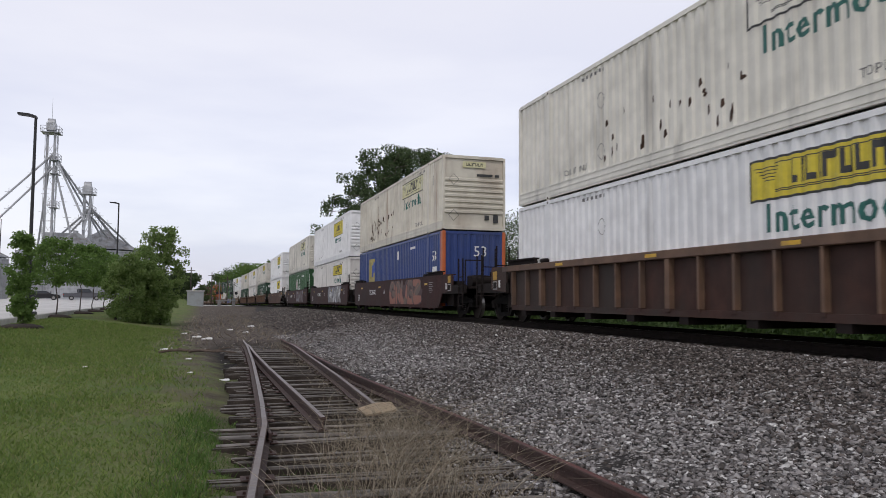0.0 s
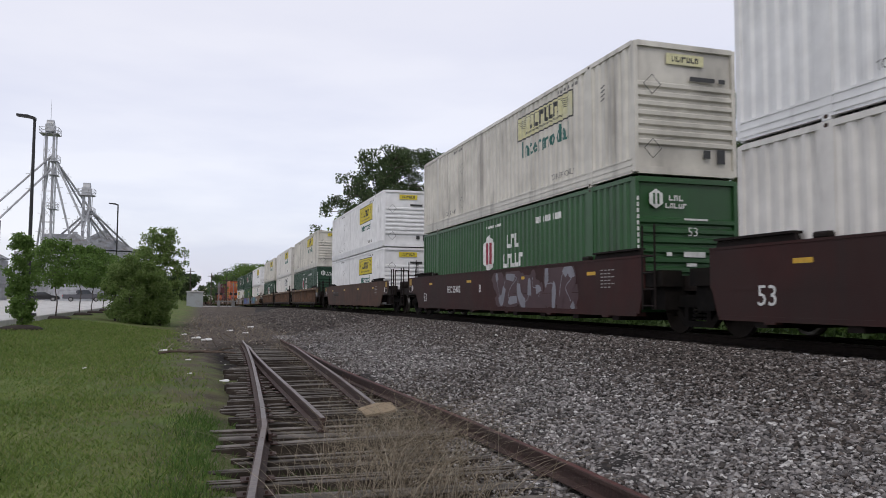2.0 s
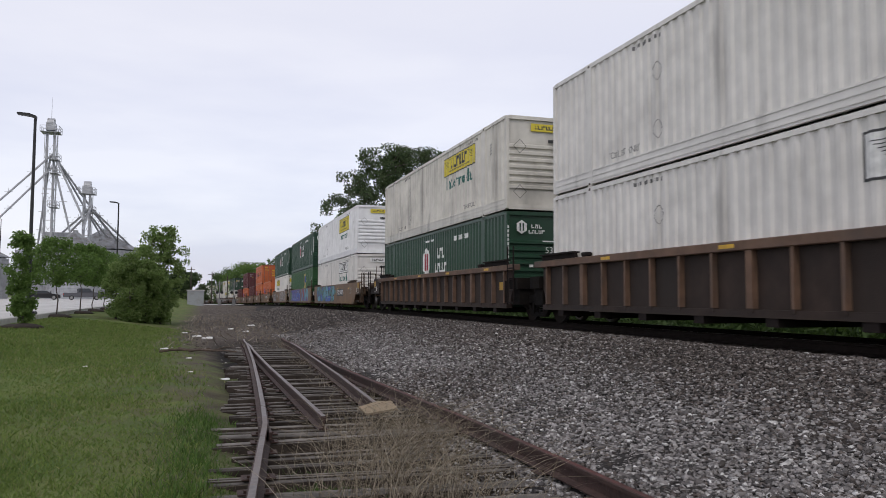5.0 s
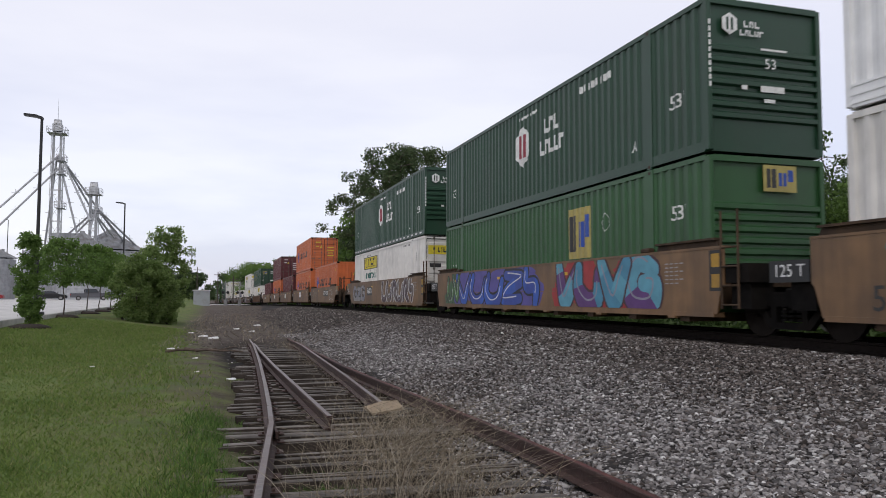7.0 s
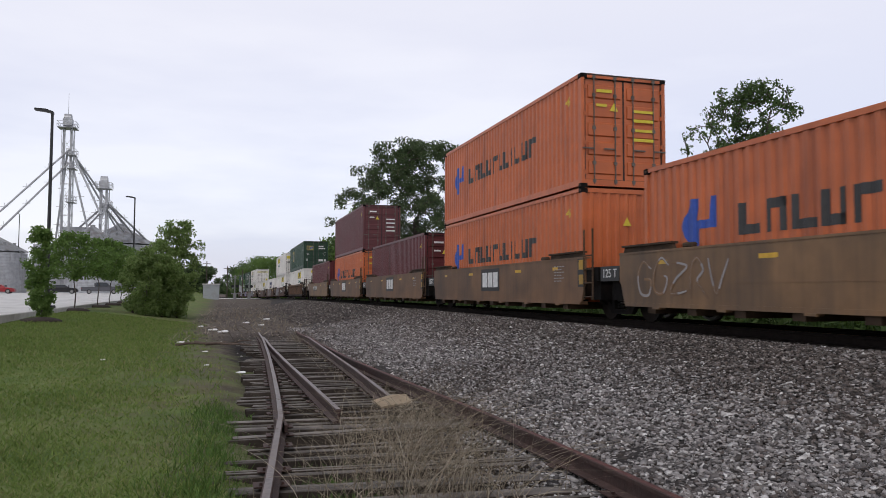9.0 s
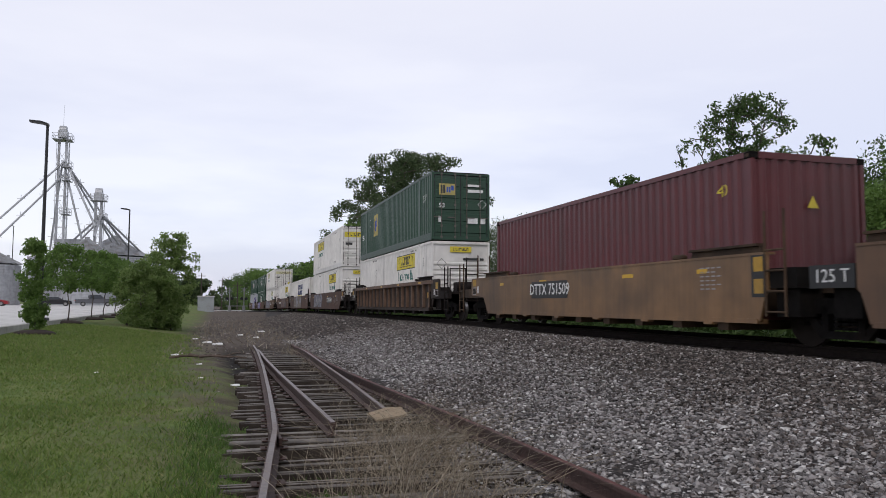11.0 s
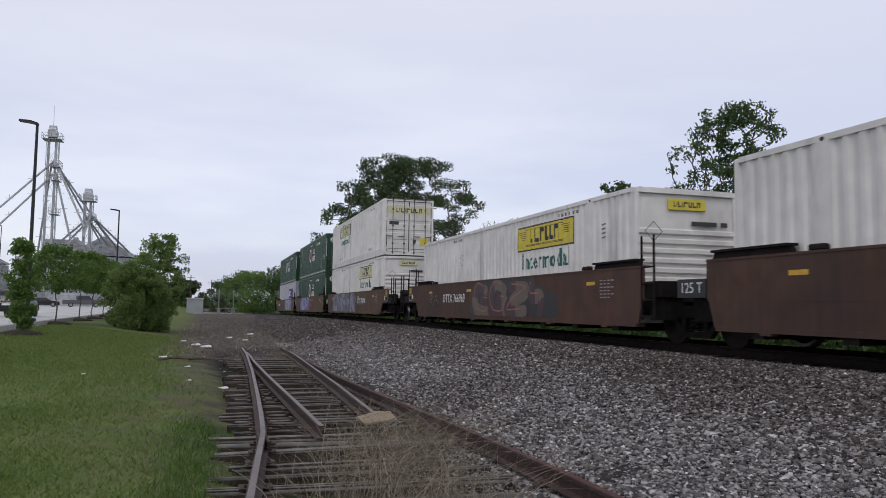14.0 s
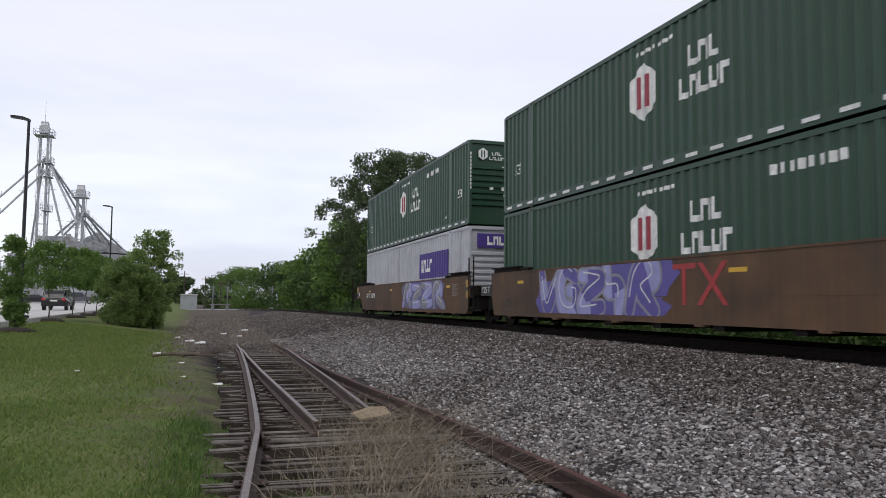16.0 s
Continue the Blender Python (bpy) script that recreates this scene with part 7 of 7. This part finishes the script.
    g = ride(container("green", 16.15, "doors", "dark green container with doors forward, stacked on white", band=0.30), 326.01, FLOOR_2)
    emp_mark(g, on_left(3.6, -1.306, 1.75), 1.15, 1.2)
    diamond_mark(g, on_left(5.1, -1.306, 2.0), "chalk", 0.22)
    letters("53'", 0.30, "chalk", g, on_left(-6.9, -1.306, 1.85))
    letters("53'", 0.30, "chalk", g, on_left(7.2, -1.306, 1.3))
    emp_mark(g, on_front(-0.62, -8.08, 2.15), 0.72, 0.48)
    letters("53", 0.2, "chalk", g, on_front(-0.85, -8.075, 1.45))
    diamond_mark(g, on_front(0.95, -8.075, 1.55), "chalk", 0.2)
    flat_bars([(0.3, 0.9, 2.3, 2.4), (0.3, 1.0, 2.05, 2.18), (0.3, 0.75, 0.72, 0.95), (0.85, 1.1, 0.72, 0.95), (-1.0, -0.85, 0.75, 1.0)], "chalk", g, on_front(0, -8.072, 0), "placard")
    # three red-brown wells
    backs = (349.32, 368.47, 387.75)
    c1 = ride(well_unit("smooth", "rust", "coupler", "joint", W53, "red-brown double-stack well car with silver graffiti"), backs[0])
    c2 = ride(well_unit("smooth", "rust", "joint", "joint", W53, "red-brown double-stack well car with faded scrawl"), backs[1])
    c3 = ride(well_unit("smooth", "rust", "joint", "coupler", W53, "red-brown double-stack well car with a painted face"), backs[2])
    car_number(c1, "DTTX 766969", -3.3, 0.98, 0.30)
    car_number(c3, "DTTX 766969", 3.6, 0.98, 0.30, board=False)
    graffiti(c1, 0.9, 5.8, 0.42, 1.50, ["g_black", "g_mist", "g_silver", "g_mist"], 31, -1.472, 5, cloud="g_grey")
    graffiti(c1, -7.6, -5.5, 0.6, 1.3, ["g_silver", "rust", "g_silver"], 32, -1.472, 4, 0.35)
    graffiti(c2, -2.4, 4.2, 0.36, 1.52, ["g_dark", "g_clay", "g_clay", "g_grey", "g_silver"], 33, -1.472, 5, 1.25, cloud="g_clay")
    graffiti(c3, -4.2, 1.5, 0.42, 1.50, ["g_black", "g_clay", "g_dark", "g_pink"], 36, -1.472, 4, 1.1, cloud="g_black")
    graffiti(c3, 5.4, 6.6, 0.7, 1.2, ["g_silver", "rust", "g_silver"], 35, -1.472, 3, 0.35)
    ride(white_box("white", "white container with yellow panel, in a red-brown well"), backs[0], FLOOR_1)
    ride(white_box("white", "white container with rusty door end forward, on top", front="doors"), backs[0], FLOOR_2)
    sw = ride(container("white", 16.15, "upright", "off-white container with slanted navy lettering, alone in a well", band=0.12), backs[1], FLOOR_1)
    bm = bmesh.new()
    x = -2.3
    for w in (0.62, 0.40, 0.44, 0.22, 0.56, 0.62):
        for sz, ez in ((0.0, 0.42), (0.52, 0.95)):
            slab(bm, [(x + 0.25 * sz, sz), (x + w + 0.25 * sz, sz), (x + w + 0.25 * ez, ez), (x + 0.25 * ez, ez)], "z", 0, 0.004)
        slab(bm, [(x, 0.0), (x + w * 0.4, 0.0), (x + w * 0.4 + 0.24, 0.95), (x + 0.24, 0.95)], "z", 0, 0.0045)
        slab(bm, [(x - 0.03, -0.06), (x + w + 0.02, -0.06), (x + w + 0.03, 0.0), (x - 0.015, 0.0)], "z", 0, 0.002, 1)
        x += w + 0.16
    part("logo_block", bm, ["navy", "yellow"], sw).matrix_basis = on_left(-0.3, -1.306, 1.30) @ Matrix.Diagonal((1.1, 1.15, 1, 1))
    flat_bars(brand_blocks([0.14, 0.2, 0.06, 0.14, 0.16], 0.18, 0.04), "navy", sw, on_front(0.15, -8.075, 2.35), "logo_block")
    diamond_mark(sw, on_front(-0.9, -8.075, 1.4), "chalk", 0.26)
    ride(white_box("white", "white container with yellow panel, alone in a well"), backs[2], FLOOR_1)
    # three tan wells at the tail
    backs = (411.24, 430.59, 449.80)
    c1 = ride(well_unit("smooth", "old_tan", "coupler", "joint", W53, "weathered tan double-stack well car with grey graffiti"), backs[0])
    c2 = ride(well_unit("smooth", "old_tan", "joint", "joint", W53, "weathered tan double-stack well car with violet graffiti"), backs[1])
    c3 = ride(well_unit("smooth", "old_tan", "joint", "coupler", W53, "brown-tan well car with lilac graffiti, last of the train"), backs[2])
    car_number(c1, "DTTX 768788", -3.3, 1.0, 0.28)
    letters("53", 0.36, "ink", c1, on_left(7.3, -1.478, 0.62))
    letters("53", 0.36, "ink", c2, on_left(7.3, -1.478, 0.62))
    graffiti(c1, -1.3, 6.0, 0.38, 1.52, ["g_black", "g_pale", "g_mist", "g_pale"], 44, -1.472, 5, 1.1, cloud="g_mist")
    graffiti(c2, -0.1, 5.2, 0.42, 1.50, ["g_pale", "g_violet", "g_lilac", "g_white"], 42, -1.472, 5, cloud="g_violet")
    letters("TX", 0.8, "g_red", c2, on_left(-1.4, -1.476, 0.98), "graffiti", 1.1)
    graffiti(c3, -5.8, -0.2, 0.42, 1.50, ["g_violet", "g_lilac", "g_grey", "g_white"], 43, -1.472, 4, cloud="g_mist")
    car_number(c3, "DTTX 768788", 6.2, 1.0, 0.24, board=False)
    ride(white_box("white", "white container with a pale yellow panel, in a tan well", mark="pale_yellow"), backs[0], FLOOR_1)
    ride(white_box("white", "white container with rust-marked doors forward, on top", front="doors", mark="pale_yellow"), backs[0], FLOOR_2)
    ride(green_box("green", "dark green container with a white hexagon, in a tan well"), backs[1], FLOOR_1)
    ride(green_box("green", "dark green container with doors forward, stacked on green", front="doors", dashes=True), backs[1], FLOOR_2)
    p = ride(container("grey", 16.15, "ribs", "light grey container with a purple company panel, in the last well", band=0.2), backs[2], FLOOR_1)
    bm = bmesh.new()
    cuboid(bm, -1.9, 1.9, -0.5, 0.5, 0, 0.008, 0)
    for a, b, c, d in brand_blocks([0.25, 0.22, 0.24, 0.26, 0.24], 0.5, 0.04):
        cuboid(bm, a - 0.9, b - 0.9, c, d, 0.008, 0.012, 1)
    part("logo_panel", bm, ["purple", "chalk"], p, "purple company panel").matrix_basis = on_left(-4.0, -1.306, 1.75)
    bm = bmesh.new()
    cuboid(bm, -1.0, 1.0, -0.24, 0.24, 0, 0.008, 0)
    for a, b, c, d in brand_blocks([0.2, 0.18, 0.2, 0.2, 0.18], 0.3, 0.03):
        cuboid(bm, a - 0.1, b - 0.1, c, d, 0.008, 0.012, 1)
    part("logo_panel", bm, ["purple", "chalk"], p, "purple company panel").matrix_basis = on_front(0, -8.08, 2.4)
    ride(green_box("green", "dark green container with a white hexagon, stacked on grey", dashes=True), backs[2], FLOOR_2)


def rib_depth(y, half, pitch):
    """How far the pressed sheet lies behind its outer face at y."""
    f = ((y + half) / pitch) % 1.0
    if f < 0.32:
        return 0.0
    return (f - 0.32) / 0.18 if f < 0.50 else 1.0 if f < 0.82 else (1.0 - f) / 0.18


def press_marks(box):
    """Lays painted panels and lettering into the ribs of the side that they are painted on."""
    hl = box["half"]
    long_box = hl > 6.5
    half, pitch = hl - 0.10, 0.285 if long_box else 0.27
    pitch = 2 * half / int(2 * half / pitch)
    breaks = [-half + (i + f) * pitch for i in range(int(round(2 * half / pitch))) for f in (0.0, 0.32, 0.50, 0.82)]
    face = -(1.295 if long_box else 1.22) + 0.012
    jobs = [(ob, ob.matrix_basis) for ob in box.children if ob.matrix_basis[0][2] < -0.9]
    jobs += [(sub, m @ sub.matrix_basis) for ob, m in jobs for sub in ob.children]
    for ob, m in jobs:
        back = m.inverted()
        bm = bmesh.new()
        bm.from_mesh(ob.data)
        bm.transform(m)
        ys = [v.co.y for v in bm.verts]
        zs = [v.co.z for v in bm.verts]
        if min(zs) > 0.16 and max(zs) < 2.82:
            for y in breaks:
                if min(ys) < y < max(ys):
                    bmesh.ops.bisect_plane(bm, geom=bm.verts[:] + bm.edges[:] + bm.faces[:], plane_co=(0, y, 0), plane_no=(0, 1, 0))
            shift = face - 0.003 - m.translation.x if ob.parent == box else face - 0.003 - ob.parent.matrix_basis.translation.x
            for v in bm.verts:
                if not (long_box and 5.9 < abs(v.co.y) < 6.3):
                    v.co.x += shift + 0.042 * rib_depth(v.co.y, half, pitch)
            bm.transform(back)
            bm.to_mesh(ob.data)
        bm.free()


build_train()
for _thing, _back, _up in RUNS:
    if "half" in _thing:
        press_marks(_thing)


# ---- what moves ----
def gone(t):
    """How far the train has run after t seconds."""
    return 26.196 * t - 0.00544 * t * t


def motions():
    for thing, back, up in RUNS:
        walk(thing, [(t, line_pose(back - gone(t)) @ Matrix.Translation((0, 0, up))) for t in range(17)])
    for thing, rows in OTHERS:
        walk(thing, rows)


motions()
